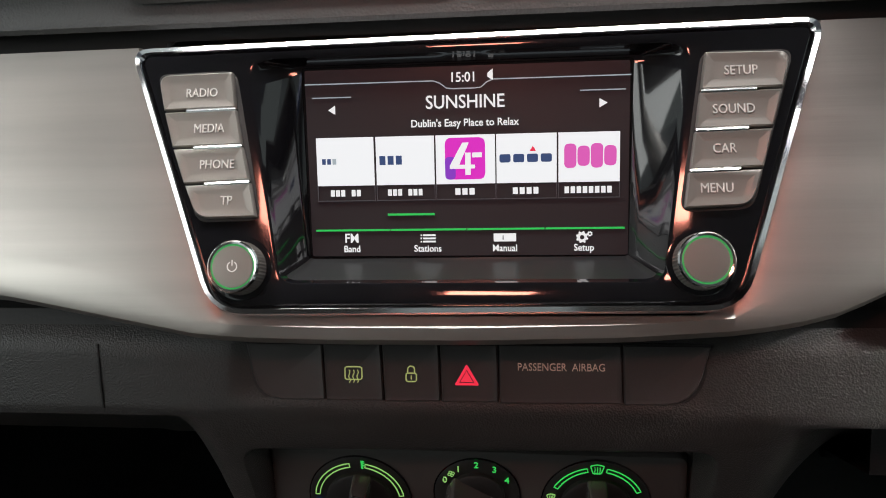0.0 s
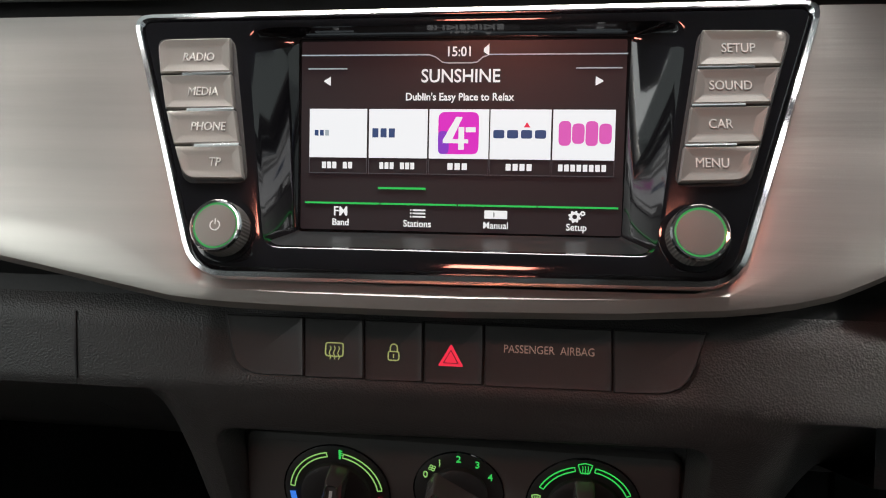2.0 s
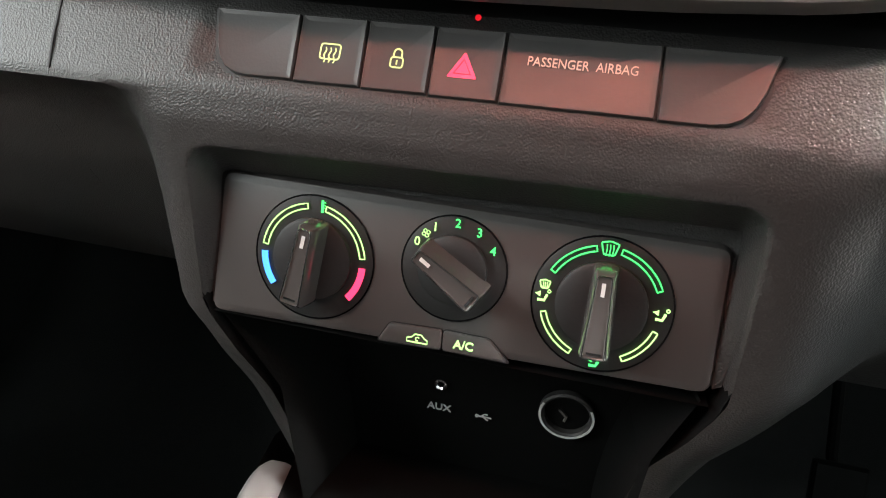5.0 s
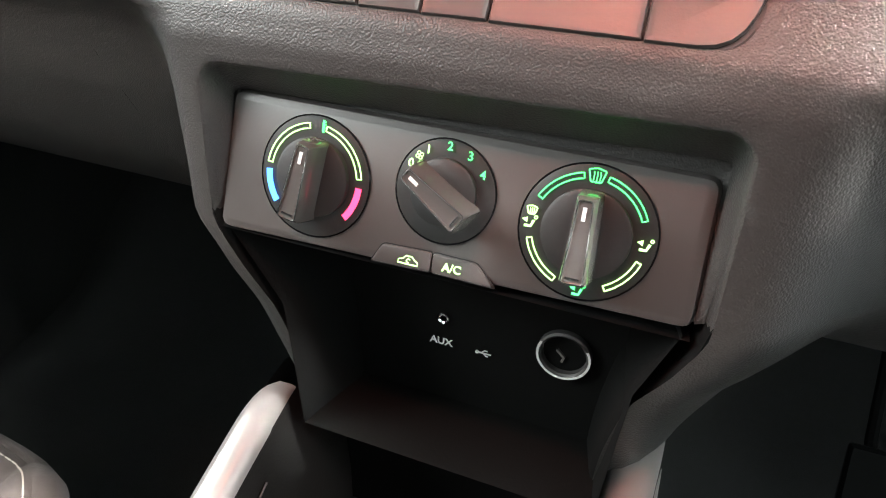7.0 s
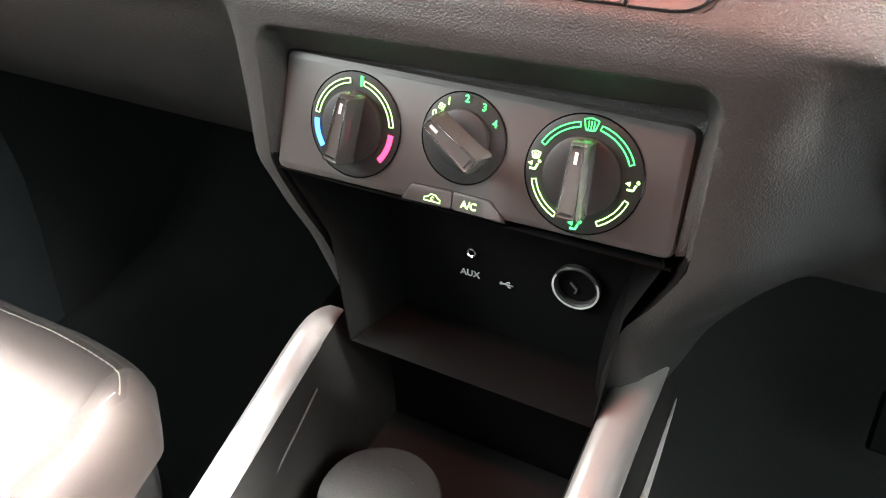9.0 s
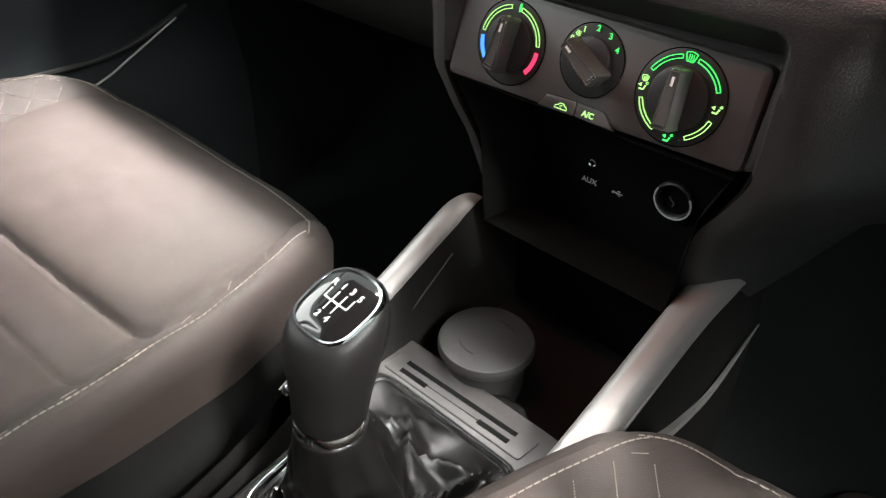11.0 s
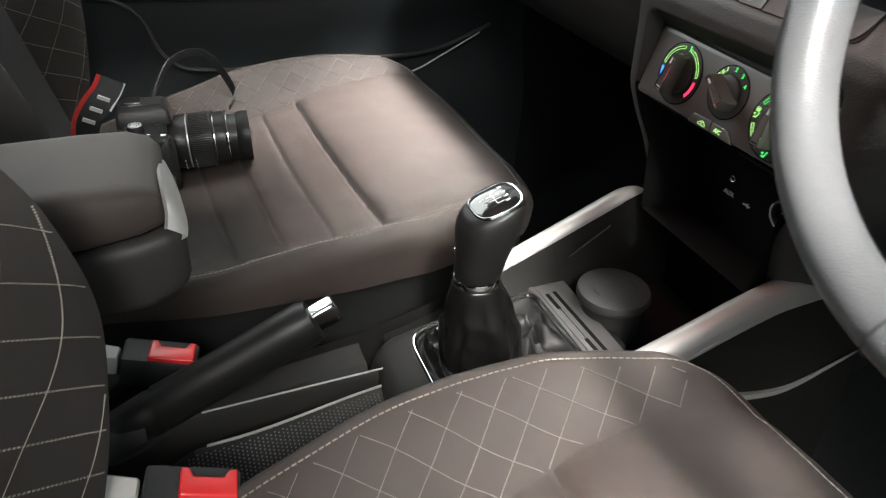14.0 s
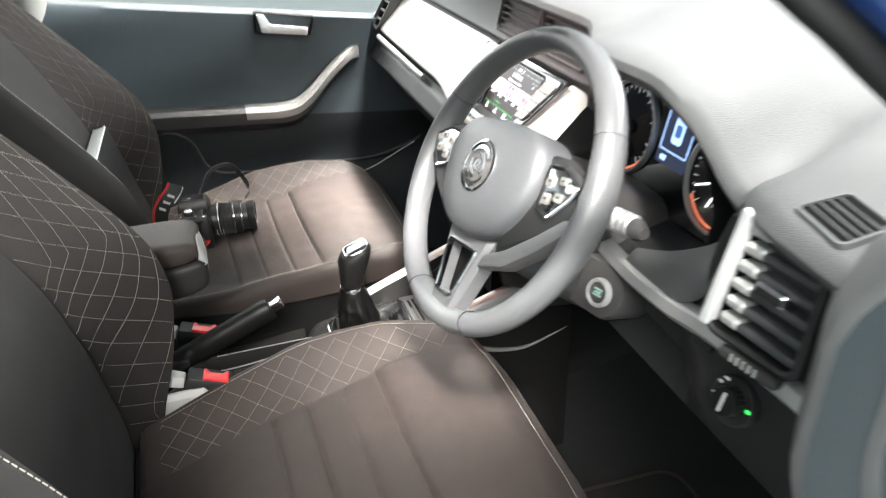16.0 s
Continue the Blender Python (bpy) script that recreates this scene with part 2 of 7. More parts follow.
def inset(loop, d):
    if isinstance(loop, Loop):
        P = loop.corners
        n = len(P)
        area = sum(P[i].x * P[(i + 1) % n].y - P[(i + 1) % n].x * P[i].y for i in range(n))
        sg = 1 if area > 0 else -1
        moved = []
        for i in range(n):
            e0, e1 = (P[i] - P[i - 1]).normalized(), (P[(i + 1) % n] - P[i]).normalized()
            n0, n1 = Vector((-e0.y, e0.x)) * sg, Vector((-e1.y, e1.x)) * sg
            b = n0 + n1
            moved.append(P[i] + b * (d / max(0.3, (1 + n0.dot(n1)))))
        return rounded(moved, [max(0.0002, q - d) for q in loop.radii], loop.steps)
    n = len(loop)
    c = sum((Vector(p) for p in loop), Vector((0, 0))) / n
    out = []
    for i in range(n):
        p = Vector(loop[i])
        a, b = Vector(loop[i - 1]), Vector(loop[(i + 1) % n])
        tan = b - a
        nor = Vector((-tan.y, tan.x))
        if nor.length < 1e-9:
            nor = c - p
        nor.normalize()
        if nor.dot(c - p) < 0:
            nor = -nor
        out.append(p + nor * d)
    return out


def stack(bm, loops, cap0=True, cap1=True, closed=True):
    vs = [[bm.verts.new(p) for p in loop] for loop in loops]
    n = len(vs[0])
    for a, b in zip(vs, vs[1:]):
        for i in range(n if closed else n - 1):
            j = (i + 1) % n
            bm.faces.new((a[i], a[j], b[j], b[i]))
    if cap0 and closed:
        bm.faces.new(list(reversed(vs[0])))
    if cap1 and closed:
        bm.faces.new(vs[-1])
    return vs


def lift(loop, d, m):
    return [m @ Vector((p[0], p[1], d)) for p in loop]


def slab(bm, loop, d0, d1, m, bevel=0.0, cap0=False):
    """A polygon raised from d0 to d1 out of the frame m, its front edge rounded."""
    if bevel > 0:
        s = 1 if d1 > d0 else -1
        loops = [lift(loop, d0, m), lift(loop, d1 - s * bevel, m), lift(inset(loop, bevel * 0.3), d1 - s * bevel * 0.3, m), lift(inset(loop, bevel), d1, m)]
    else:
        loops = [lift(loop, d0, m), lift(loop, d1, m)]
    stack(bm, loops, cap0, True)


def circle(r, n=32, c=(0, 0), a0=0.0, a1=2 * math.pi, closed=True):
    k = n if closed else n - 1
    return [Vector((c[0] + r * math.cos(a0 + (a1 - a0) * i / k), c[1] + r * math.sin(a0 + (a1 - a0) * i / k))) for i in range(n)]


def lathe(bm, prof, m, n=32, caps=(True, True)):
    """prof: radius and height along the frame's third axis."""
    stack(bm, [lift(circle(max(r, 1e-5), n), h, m) for r, h in prof], *caps)


def box(bm, c, s, m=None, bevel=0.003):
    m = (m or Matrix()) @ Matrix.Translation(c)
    hx, hy, hz = s[0] / 2, s[1] / 2, s[2] / 2
    b = min(bevel, hx * 0.9, hy * 0.9, hz * 0.9)
    lp = rounded([(-hx, -hy), (hx, -hy), (hx, hy), (-hx, hy)], b, 3)
    ins = inset(lp, b * 0.8)
    stack(bm, [lift(ins, -hz, m), lift(lp, -hz + b, m), lift(lp, hz - b, m), lift(ins, hz, m)])


def tube(bm, pts, r, n=10, closed=False, caps=True):
    pts = [Vector(p) for p in pts]
    rs = r if hasattr(r, "__len__") else [r] * len(pts)
    loops = []
    up = None
    for i, p in enumerate(pts):
        if closed:
            t = pts[(i + 1) % len(pts)] - pts[i - 1]
        else:
            t = pts[min(i + 1, len(pts) - 1)] - pts[max(i - 1, 0)]
        t.normalize()
        if up is None:
            up = Vector((0, 0, 1)) if abs(t.z) < 0.9 else Vector((1, 0, 0))
        side = t.cross(up).normalized()
        up = side.cross(t).normalized()
        loops.append([p + side * rs[i] * math.cos(2 * math.pi * k / n) + up * rs[i] * math.sin(2 * math.pi * k / n) for k in range(n)])
    if closed:
        vs = [[bm.verts.new(q) for q in lp] for lp in loops]
        for a in range(len(vs)):
            x, y = vs[a], vs[(a + 1) % len(vs)]
            for k in range(n):
                bm.faces.new((x[k], x[(k + 1) % n], y[(k + 1) % n], y[k]))
    else:
        stack(bm, loops, caps, caps)


def grid(bm, rows):
    return stack(bm, rows, False, False, False)


def ribbon(bm, pts, w, m, d0=0.0, d1=0.0004, closed=False):
    """A flat line of width w along points in the frame m."""
    n = len(pts)
    L, R = [], []
    for i in range(n):
        p = Vector(pts[i])
        a = Vector(pts[i - 1] if (i or closed) else pts[i])
        b = Vector(pts[(i + 1) % n] if (i < n - 1 or closed) else pts[i])
        t = (b - a).normalized()
        s = Vector((-t.y, t.x)) * w / 2
        L.append(p + s)
        R.append(p - s)
    rows = [lift(L, d0, m), lift(L, d1, m), lift(R, d1, m), lift(R, d0, m)]
    vs = [[bm.verts.new(q) for q in row] for row in rows]
    for a, b in zip(vs, vs[1:]):
        for i in range(n if closed else n - 1):
            j = (i + 1) % n
            bm.faces.new((a[i], a[j], b[j], b[i]))


def smoothed(pts, steps=6):
    """Catmull-Rom through the points."""
    P = [Vector(p) for p in pts]
    out = []
    for i in range(len(P) - 1):
        a, b, c, d = P[max(i - 1, 0)], P[i], P[i + 1], P[min(i + 2, len(P) - 1)]
        for s in range(steps):
            t = s / steps
            out.append(0.5 * ((2 * b) + (c - a) * t + (2 * a - 5 * b + 4 * c - d) * t * t + (3 * b - a - 3 * c + d) * t ** 3))
    out.append(P[-1])
    return out


def lerp_table(table, x):
    """A smooth curve through the table's points, with no overshoot."""
    n = len(table)
    if x <= table[0][0]:
        return table[0][1]
    if x >= table[-1][0]:
        return table[-1][1]
    i = 0
    while x > table[i + 1][0]:
        i += 1
    (x0, y0), (x1, y1) = table[i], table[i + 1]
    h = x1 - x0
    d = (y1 - y0) / h
    dl = (y0 - table[i - 1][1]) / (x0 - table[i - 1][0]) if i > 0 else d
    dr = (table[i + 2][1] - y1) / (table[i + 2][0] - x1) if i + 2 < n else d
    m0 = 0.0 if dl * d <= 0 else 2 * dl * d / (dl + d)
    m1 = 0.0 if dr * d <= 0 else 2 * dr * d / (dr + d)
    if i == 0:
        m0 = d
    if i + 2 >= n:
        m1 = d
    t = (x - x0) / h
    return (2 * t ** 3 - 3 * t * t + 1) * y0 + (t ** 3 - 2 * t * t + t) * h * m0 + (3 * t * t - 2 * t ** 3) * y1 + (t ** 3 - t * t) * h * m1


def lettering(words, size, m, mat, parent, name="lettering", align="CENTER", squeeze=1.0, bold=0.0):
    cu = bpy.data.curves.new("text", "FONT")
    cu.body, cu.size, cu.align_x, cu.align_y = words, size, align, "CENTER"
    cu.extrude, cu.offset, cu.resolution_u = 0.0002, bold, 3
    tmp = bpy.data.objects.new("text", cu)
    me = bpy.data.meshes.new_from_object(tmp)
    bpy.data.objects.remove(tmp)
    me.transform(m @ Matrix.Diagonal((squeeze, 1, 1, 1)))
    me.materials.clear()
    me.materials.append(mat)
    ob = new(name, me)
    ob.parent = parent
    return ob


def at(m, u, v, d=0.0, turn=0.0):
    return m @ Matrix.Translation((u, v, d)) @ Matrix.Rotation(turn, 4, "Z")


def quad(a, b, c, d):
    return [Vector(a), Vector(b), Vector(c), Vector(d)]

# ---- the car's shell and the showroom round it ----
FLOOR_Z = 0.06

bm = bmesh.new()
box(bm, (0, 0, -0.30), (60, 60, 0.04), None, 0.0)
thing("ground", bm, FLOORPAINT, "pale grey showroom floor under the car", "floor", kind="structure")

for nm, c, s in (("wall_north", (0, 9, 2.0), (24, 0.2, 4.6)), ("wall_south", (0, -9, 2.0), (24, 0.2, 4.6)),
                 ("wall_west", (-9, 0, 2.0), (0.2, 18, 4.6)), ("wall_east", (9, 0, 2.0), (0.2, 18, 4.6))):
    bm = bmesh.new()
    box(bm, c, s, None, 0.01)
    thing(nm, bm, WALLPAINT, "plain pale wall of the showroom", "wall", kind="structure")

bm = bmesh.new()
rows = []
for y in [-1.3 + 0.14 * i for i in range(17)]:
    rows.append([Vector((x, y, FLOOR_Z + max(0.0, y - 0.62) * 0.9 + 0.10 * math.exp(-(x / 0.10) ** 2) + 0.003 * math.sin(31 * x + 17 * y))) for x in [-0.76 + 0.076 * j for j in range(21)]])
grid(bm, rows)
grid(bm, [[p - Vector((0, 0, 0.03)) for p in r] for r in rows])
thing("floor", bm, CARPET, "near-black carpeted floor of the car", "car floor", kind="structure")

bm = bmesh.new()
rows = []
for i in range(13):
    y = -1.4 + 1.75 * i / 12
    zc = 1.25 - 0.06 * ((y + 0.4) / 0.9) ** 2
    rows.append([Vector((x, y, zc - 0.07 * (abs(x) / 0.55) ** 4)) for x in [-0.55 + 0.055 * j for j in range(21)]])
grid(bm, rows)
grid(bm, [[p + Vector((0, 0, 0.03)) for p in r] for r in rows])
thing("ceiling", bm, HEADLINER, "pale grey fabric headliner of the car", "ceiling", kind="structure")

bm = bmesh.new()
box(bm, (0, -1.32, 0.45), (1.4, 0.12, 1.0), None, 0.03)
thing("wall_back", bm, FABRIC_SHADED, "dark rear seat back closing the cabin", "wall", kind="structure")

bm = bmesh.new()
box(bm, (0, 1.02, 0.45), (1.5, 0.06, 0.86), None, 0.01)
thing("wall_front", bm, CARPET, "dark bulkhead closing the footwells", "wall", kind="structure")

# pillars and sills
for nm, pts, r, mt, lb in (
        ("pillar_front_driver", [(0.728, 0.345, 0.866), (0.722, 0.205, 0.967), (0.720, 0.152, 1.005), (0.70, 0.02, 1.095), (0.62, -0.20, 1.19)], 0.0105, BLACK, "dark trim on the sloping windscreen pillar"),
        ("pillar_outer_driver", [(0.740, 0.375, 0.874), (0.735, 0.236, 0.975), (0.733, 0.182, 1.013), (0.713, 0.049, 1.104), (0.633, -0.172, 1.200)], 0.019, BLUEPAINT, "blue painted outside of the windscreen pillar"),
        ("pillar_front_passenger", [(-0.74, 0.62, 0.84), (-0.72, 0.48, 0.93), (-0.64, 0.14, 1.12), (-0.60, -0.05, 1.19)], 0.032, BEIGE, "pale trim on the windscreen pillar"),
        ("pillar_middle_passenger", [(-0.73, -0.52, 0.10), (-0.73, -0.47, 0.70), (-0.715, -0.445, 0.85), (-0.68, -0.44, 1.0), (-0.62, -0.43, 1.18)], 0.034, BEIGE, "pale grey centre pillar trim beside the passenger seat")):
    bm = bmesh.new()
    tube(bm, smoothed(pts, 5), r, 14)
    thing(nm, bm, mt, lb, "pillar", kind="structure")
for nm, x in (("kick_panel_passenger", -0.765), ("kick_panel_driver", 0.775)):
    bm = bmesh.new()
    box(bm, (x, 0.72, 0.44), (0.03, 0.72 if x < 0 else 0.64, 0.82), None, 0.006)
    thing(nm, bm, CARPET, "dark lining beside the footwell", "footwell lining", kind="structure")
bm = bmesh.new()
box(bm, (0.72, -0.2, 0.07), (0.12, 1.6, 0.10), None, 0.02)
thing("door_sill", bm, SMOOTH, "black plastic sill under the open driver's door", "sill", kind="structure")

# ---- dashboard ----
dash = group_thing("dashboard", "dark grained dashboard with a pale-lit soft top", "dashboard", kind="structure")

LIP_Y = [(-0.74, 0.335), (-0.60, 0.352), (0.13, 0.360), (0.19, 0.335), (0.26, 0.292), (0.36, 0.272), (0.46, 0.270), (0.54, 0.268), (0.585, 0.258), (0.62, 0.228), (0.74, 0.205)]
LIP_Z = [(-0.74, 0.862), (-0.60, 0.872), (0.13, 0.874), (0.19, 0.868), (0.26, 0.874), (0.35, 0.882), (0.42, 0.884), (0.50, 0.862), (0.545, 0.834), (0.575, 0.826), (0.61, 0.850), (0.74, 0.852)]
XS = [-0.74 + 1.48 * i / 74 for i in range(75)]


def dash_top(x, t):
    y0, z0 = lerp_table(LIP_Y, x), lerp_table(LIP_Z, x)
    back = 0.86 - 0.26 * (abs(x) / 0.74) ** 2
    y = y0 + (back - y0) * t
    rise = lerp_table([(0, z0), (0.12, z0 + 0.012), (0.35, 0.905), (0.7, 0.908), (1.0, 0.895)], t)
    return Vector((x, y, rise))


bm = bmesh.new()
rows = []
for x in XS:
    y0, z0 = lerp_table(LIP_Y, x), lerp_table(LIP_Z, x)
    col = [Vector((x, y0 + 0.03, z0 - 0.030)), Vector((x, y0 + 0.006, z0 - 0.020)), Vector((x, y0, z0 - 0.010)), Vector((x, y0 + 0.004, z0 - 0.002))]
    col += [dash_top(x, t) for t in (0.03, 0.08, 0.14, 0.22, 0.32, 0.45, 0.6, 0.8, 1.0)]
    rows.append(col)
grid(bm, rows)
part("dash_top", bm, DASHTOP, dash, "soft grained top pad, pale in the light")

# face behind the trim, on both sides of the centre
HU = plane_frame((0, 0.258, 0.7035), 0.926)


def swept(bm, prof, xs):
    grid(bm, [[Vector((x, y, z)) for y, z in prof] for x in xs])


bm = bmesh.new()
SHOULDER = [(0.375, 0.858), (0.366, 0.824), (0.3535, 0.8075), (0.3475, 0.8010), (0.3455, 0.7975), (0.3460, 0.7950), (0.3495, 0.7938), (0.3620, 0.7945)]
swept(bm, SHOULDER, [-0.74 + 0.93 * i / 30 for i in range(31)])
part("dash_shoulder", bm, DASHTOP, dash, "soft rolled edge above the trim")
# Face in black: the shade under the shoulder is put into its colour.
bm = bmesh.new()
FACE = [(0.368, 0.810), (0.360, 0.794), (0.352, 0.787), (0.348, 0.784), (0.290, 0.720), (0.279, 0.700), (0.282, 0.684), (0.276, 0.678)]
rows = []
for x in (-0.74, -0.5, -0.2, -0.140, -0.136, 0.134, 0.138, 0.19):
    deep = 0.05 if abs(x) < 0.137 else 0.0
    rows.append([Vector((x, y + (deep if 0.69 < z < 0.785 else 0), z)) for y, z in FACE])
grid(bm, rows)
part("dash_face", bm, BLACK, dash)
BAND = [(0.679, 0.2760), (0.674, 0.2680), (0.666, 0.2625), (0.6585, 0.2575), (0.6525, 0.2535), (0.6490, 0.2512), (0.6455, 0.2500)]
UNDER = [(0.40, 0.62), (0.45, 0.46), (0.50, 0.36), (0.585, 0.300), (0.628, 0.275), (0.640, 0.262), (0.6455, 0.2530)]
FRONT = [(0.38, 0.300), (0.45, 0.270), (0.50, 0.256), (0.53, 0.2500), (0.56, 0.2475), (0.634, 0.2475), (0.6455, 0.2500)]
HOLE_L, HOLE_R, HOLE_BOTTOM, HOLE_ROUND = -0.1125, 0.1110, 0.548, 0.012


def cheek_in(z, sgn):
    """Inner edge of the stack's flank: it narrows below the heater panel."""
    w = -HOLE_L if sgn < 0 else HOLE_R
    return lerp_table([(0.40, 0.076), (0.45, 0.078), (0.50, 0.086), (0.530, 0.102), (HOLE_BOTTOM + 0.006, w), (0.70, w)], z)


def fascia_y(x, z):
    """Depth of the grained lower dash, which swells forward round the heater panel."""
    if z >= 0.6455:
        y = lerp_table(sorted(BAND), z)
        if 0.653 < z < 0.679:
            k = max(0.0, min(1.0, (x + 0.113) / 0.014)) * max(0.0, min(1.0, (0.107 - x) / 0.014))
            y += 0.0028 * k * k * (3 - 2 * k)
        return y
    sgn = -1 if x < 0 else 1
    xo = abs(x) - (cheek_in(z, sgn) - 0.112)
    far = 0.165 if sgn < 0 else 0.200
    k = max(0.0, min(1.0, (far - xo) / (far - 0.119)))
    k = k * k * (3 - 2 * k)
    return lerp_table(UNDER, z) + (lerp_table(FRONT, z) - lerp_table(UNDER, z)) * k


def hole_top(x):
    base = 0.6260 + 0.005 * (x - HOLE_L) / (HOLE_R - HOLE_L)
    d = min(x - HOLE_L, HOLE_R - x)
    if d < HOLE_ROUND:
        base -= HOLE_ROUND - math.sqrt(max(0.0, HOLE_ROUND ** 2 - (HOLE_ROUND - max(d, 0.0)) ** 2))
    return base


bm = bmesh.new()
hole_x = [HOLE_L + HOLE_ROUND * (1 - math.cos(math.pi / 2 * q / 8)) for q in range(8)] + [HOLE_L + HOLE_ROUND + (HOLE_R - HOLE_L - 2 * HOLE_ROUND) * q / 30 for q in range(31)]
hole_x += [HOLE_R - HOLE_ROUND * (1 - math.cos(math.pi / 2 * q / 8)) for q in reversed(range(8))]
side_l = [-0.74, -0.66, -0.58, -0.50, -0.42, -0.36, -0.30, -0.26, -0.23] + [-0.21 + 0.005 * q for q in range(20)]
side_r = [0.1148 + 0.005 * q for q in range(20)] + [0.215]
band_z = [0.679, 0.6765, 0.674, 0.670, 0.666, 0.662, 0.6585, 0.6555, 0.6525, 0.6505, 0.6490, 0.6470, 0.6455]
rows = []
for x in side_l + hole_x + side_r:
    z1 = hole_top(x) if HOLE_L <= x <= HOLE_R else hole_top(HOLE_L if x < 0 else HOLE_R)
    zs = band_z + [0.6455 + (z1 - 0.6455) * q / 10 for q in range(1, 11)]
    rows.append([Vector((x, fascia_y(x, z), z)) for z in zs])
grid(bm, rows)
for sgn, edge in ((-1, HOLE_L), (1, HOLE_R)):
    z1 = hole_top(edge)
    rows = []
    outer = [-edge] + [-x for x in reversed(side_l[9:])] if sgn < 0 else [edge] + side_r
    for q in range(31):
        z = z1 + (0.41 - z1) * q / 30
        a = cheek_in(z, sgn)
        xs = [sgn * (a + (w - outer[0]) * (outer[-1] - a) / (outer[-1] - outer[0])) for w in outer]
        rows.append([Vector((x, fascia_y(x, z), z)) for x in xs])
    grid(bm, rows)
# left of the stack the lower dash curls under towards the bulkhead
rows = []
for x in side_l[:10]:
    rows.append([Vector((x, lerp_table(UNDER, z), z)) for z in (hole_top(HOLE_L), 0.600, 0.585, 0.54, 0.50, 0.45, 0.40)])
grid(bm, rows)
# rolled lip of the opening
path = [(HOLE_L, z) for z in (HOLE_BOTTOM + 0.006, 0.570, 0.590, 0.605)] + [(x, hole_top(x)) for x in hole_x] + [(HOLE_R, z) for z in (0.605, 0.590, 0.570, HOLE_BOTTOM + 0.006)]
rows = []
for i, (x, z) in enumerate(path):
    a, b2 = Vector(path[max(i - 1, 0)]), Vector(path[min(i + 1, len(path) - 1)])
    t = (b2 - a).normalized()
    n = Vector((t.y, -t.x))
    y = fascia_y(x, z)
    ix = max(-0.1060, min(0.1040, x))
    iz = z - 0.0165 * max(0.0, min(1.0, (z - 0.60) / 0.020))
    rows.append([Vector((x, y, z)), Vector((x + n.x * 0.0010, y + 0.0006, z + n.y * 0.0010)), Vector((x + n.x * 0.0022, y + 0.0026, z + n.y * 0.0022)),
                 Vector((x + n.x * 0.0030, y + 0.0055, z + n.y * 0.0030)), Vector((ix, 0.2545 + 0.24 * (iz - 0.578) + 0.002, iz))])
grid(bm, rows)
bmesh.ops.remove_doubles(bm, verts=bm.verts, dist=0.0002)
part("lower_dash", bm, DASH, dash, "dark grained lower dash swelling round the heater panel", angle=75)
bm = bmesh.new()
tube(bm, [(-0.1755, 0.2680, 0.6740), (-0.1745, 0.2572, 0.6585), (-0.1735, 0.2512, 0.6490), (-0.1735, 0.2545, 0.6440)], 0.0007, 6)
part("panel_gap", bm, BLACK, dash, "dark gap between dash panels")

# trim strips of brushed metal
LOW = [(-0.66, 0.012), (-0.45, 0.010), (-0.25, 0.008), (-0.205, 0.0050), (-0.179, 0.0005), (-0.150, -0.0050), (-0.113, -0.0118), (-0.09, -0.0130), (-0.06, -0.0136), (0, -0.0136),
       (0.065, -0.0120), (0.106, -0.0092), (0.127, -0.0065), (0.145, -0.0018), (0.1625, 0.0058), (0.185, 0.018), (0.205, 0.034)]


def low_at(x):
    for (x0, y0), (x1, y1) in zip(LOW, LOW[1:]):
        if x <= x1:
            return y0 + (y1 - y0) * (x - x0) / (x1 - x0)
    return LOW[-1][1]


def top_at(x):
    """Upper edge of the trim, which stops short of the radio's outline."""
    if -0.1475 < x < 0.1445:
        a = -0.1035 if x < 0 else 0.1055
        b = -0.1435 if x < 0 else 0.1405
        t = max(0.0, (x - a) / (b - a))
        return min(-0.0010 + t * 0.1165 + 0.005 * max(0.0, 1 - abs(x - a) / 0.012), 0.118)
    return lerp_table([(-0.66, 0.100), (-0.60, 0.1165), (0.17, 0.1195), (0.19, 0.117), (0.205, 0.106)], x)


trim = group_thing("trim", "brushed champagne metal trim across the dashboard", "trim", kind="structure")
bm = bmesh.new()
rows = []
TX = sorted([-0.66 + 0.865 * i / 70 for i in range(71)] + [-0.1477, -0.1473, -0.1035, 0.1055, 0.1443, 0.1447])
for x in TX:
    lo, hi = low_at(x), top_at(x)
    col = []
    for d, v in ((-0.016, lo + 0.004), (-0.004, lo), (0.0005, lo + 0.002), (0.0022, lo + 0.007)):
        col.append(HU @ Vector((x, v, d)))
    for k in range(1, 8):
        v = lo + 0.007 + (hi - lo - 0.007) * k / 8
        col.append(HU @ Vector((x, v, 0.0022 - 0.003 * k / 8)))
    for d, v in ((-0.001, hi - 0.001), (-0.004, hi), (-0.014, hi)):
        col.append(HU @ Vector((x, v, d)))
    rows.append(col)
grid(bm, rows)
part("trim_panel", bm, BRUSHED, trim)
bm = bmesh.new()
tube(bm, [HU @ Vector((-0.66 + 0.34 * i / 20, low_at(-0.66 + 0.34 * i / 20) - 0.013, -0.006 - 0.010 * (i / 20) ** 4)) for i in range(21)], 0.0055, 8)
part("lower_moulding", bm, SATIN, trim, "slim grey moulding under the trim")

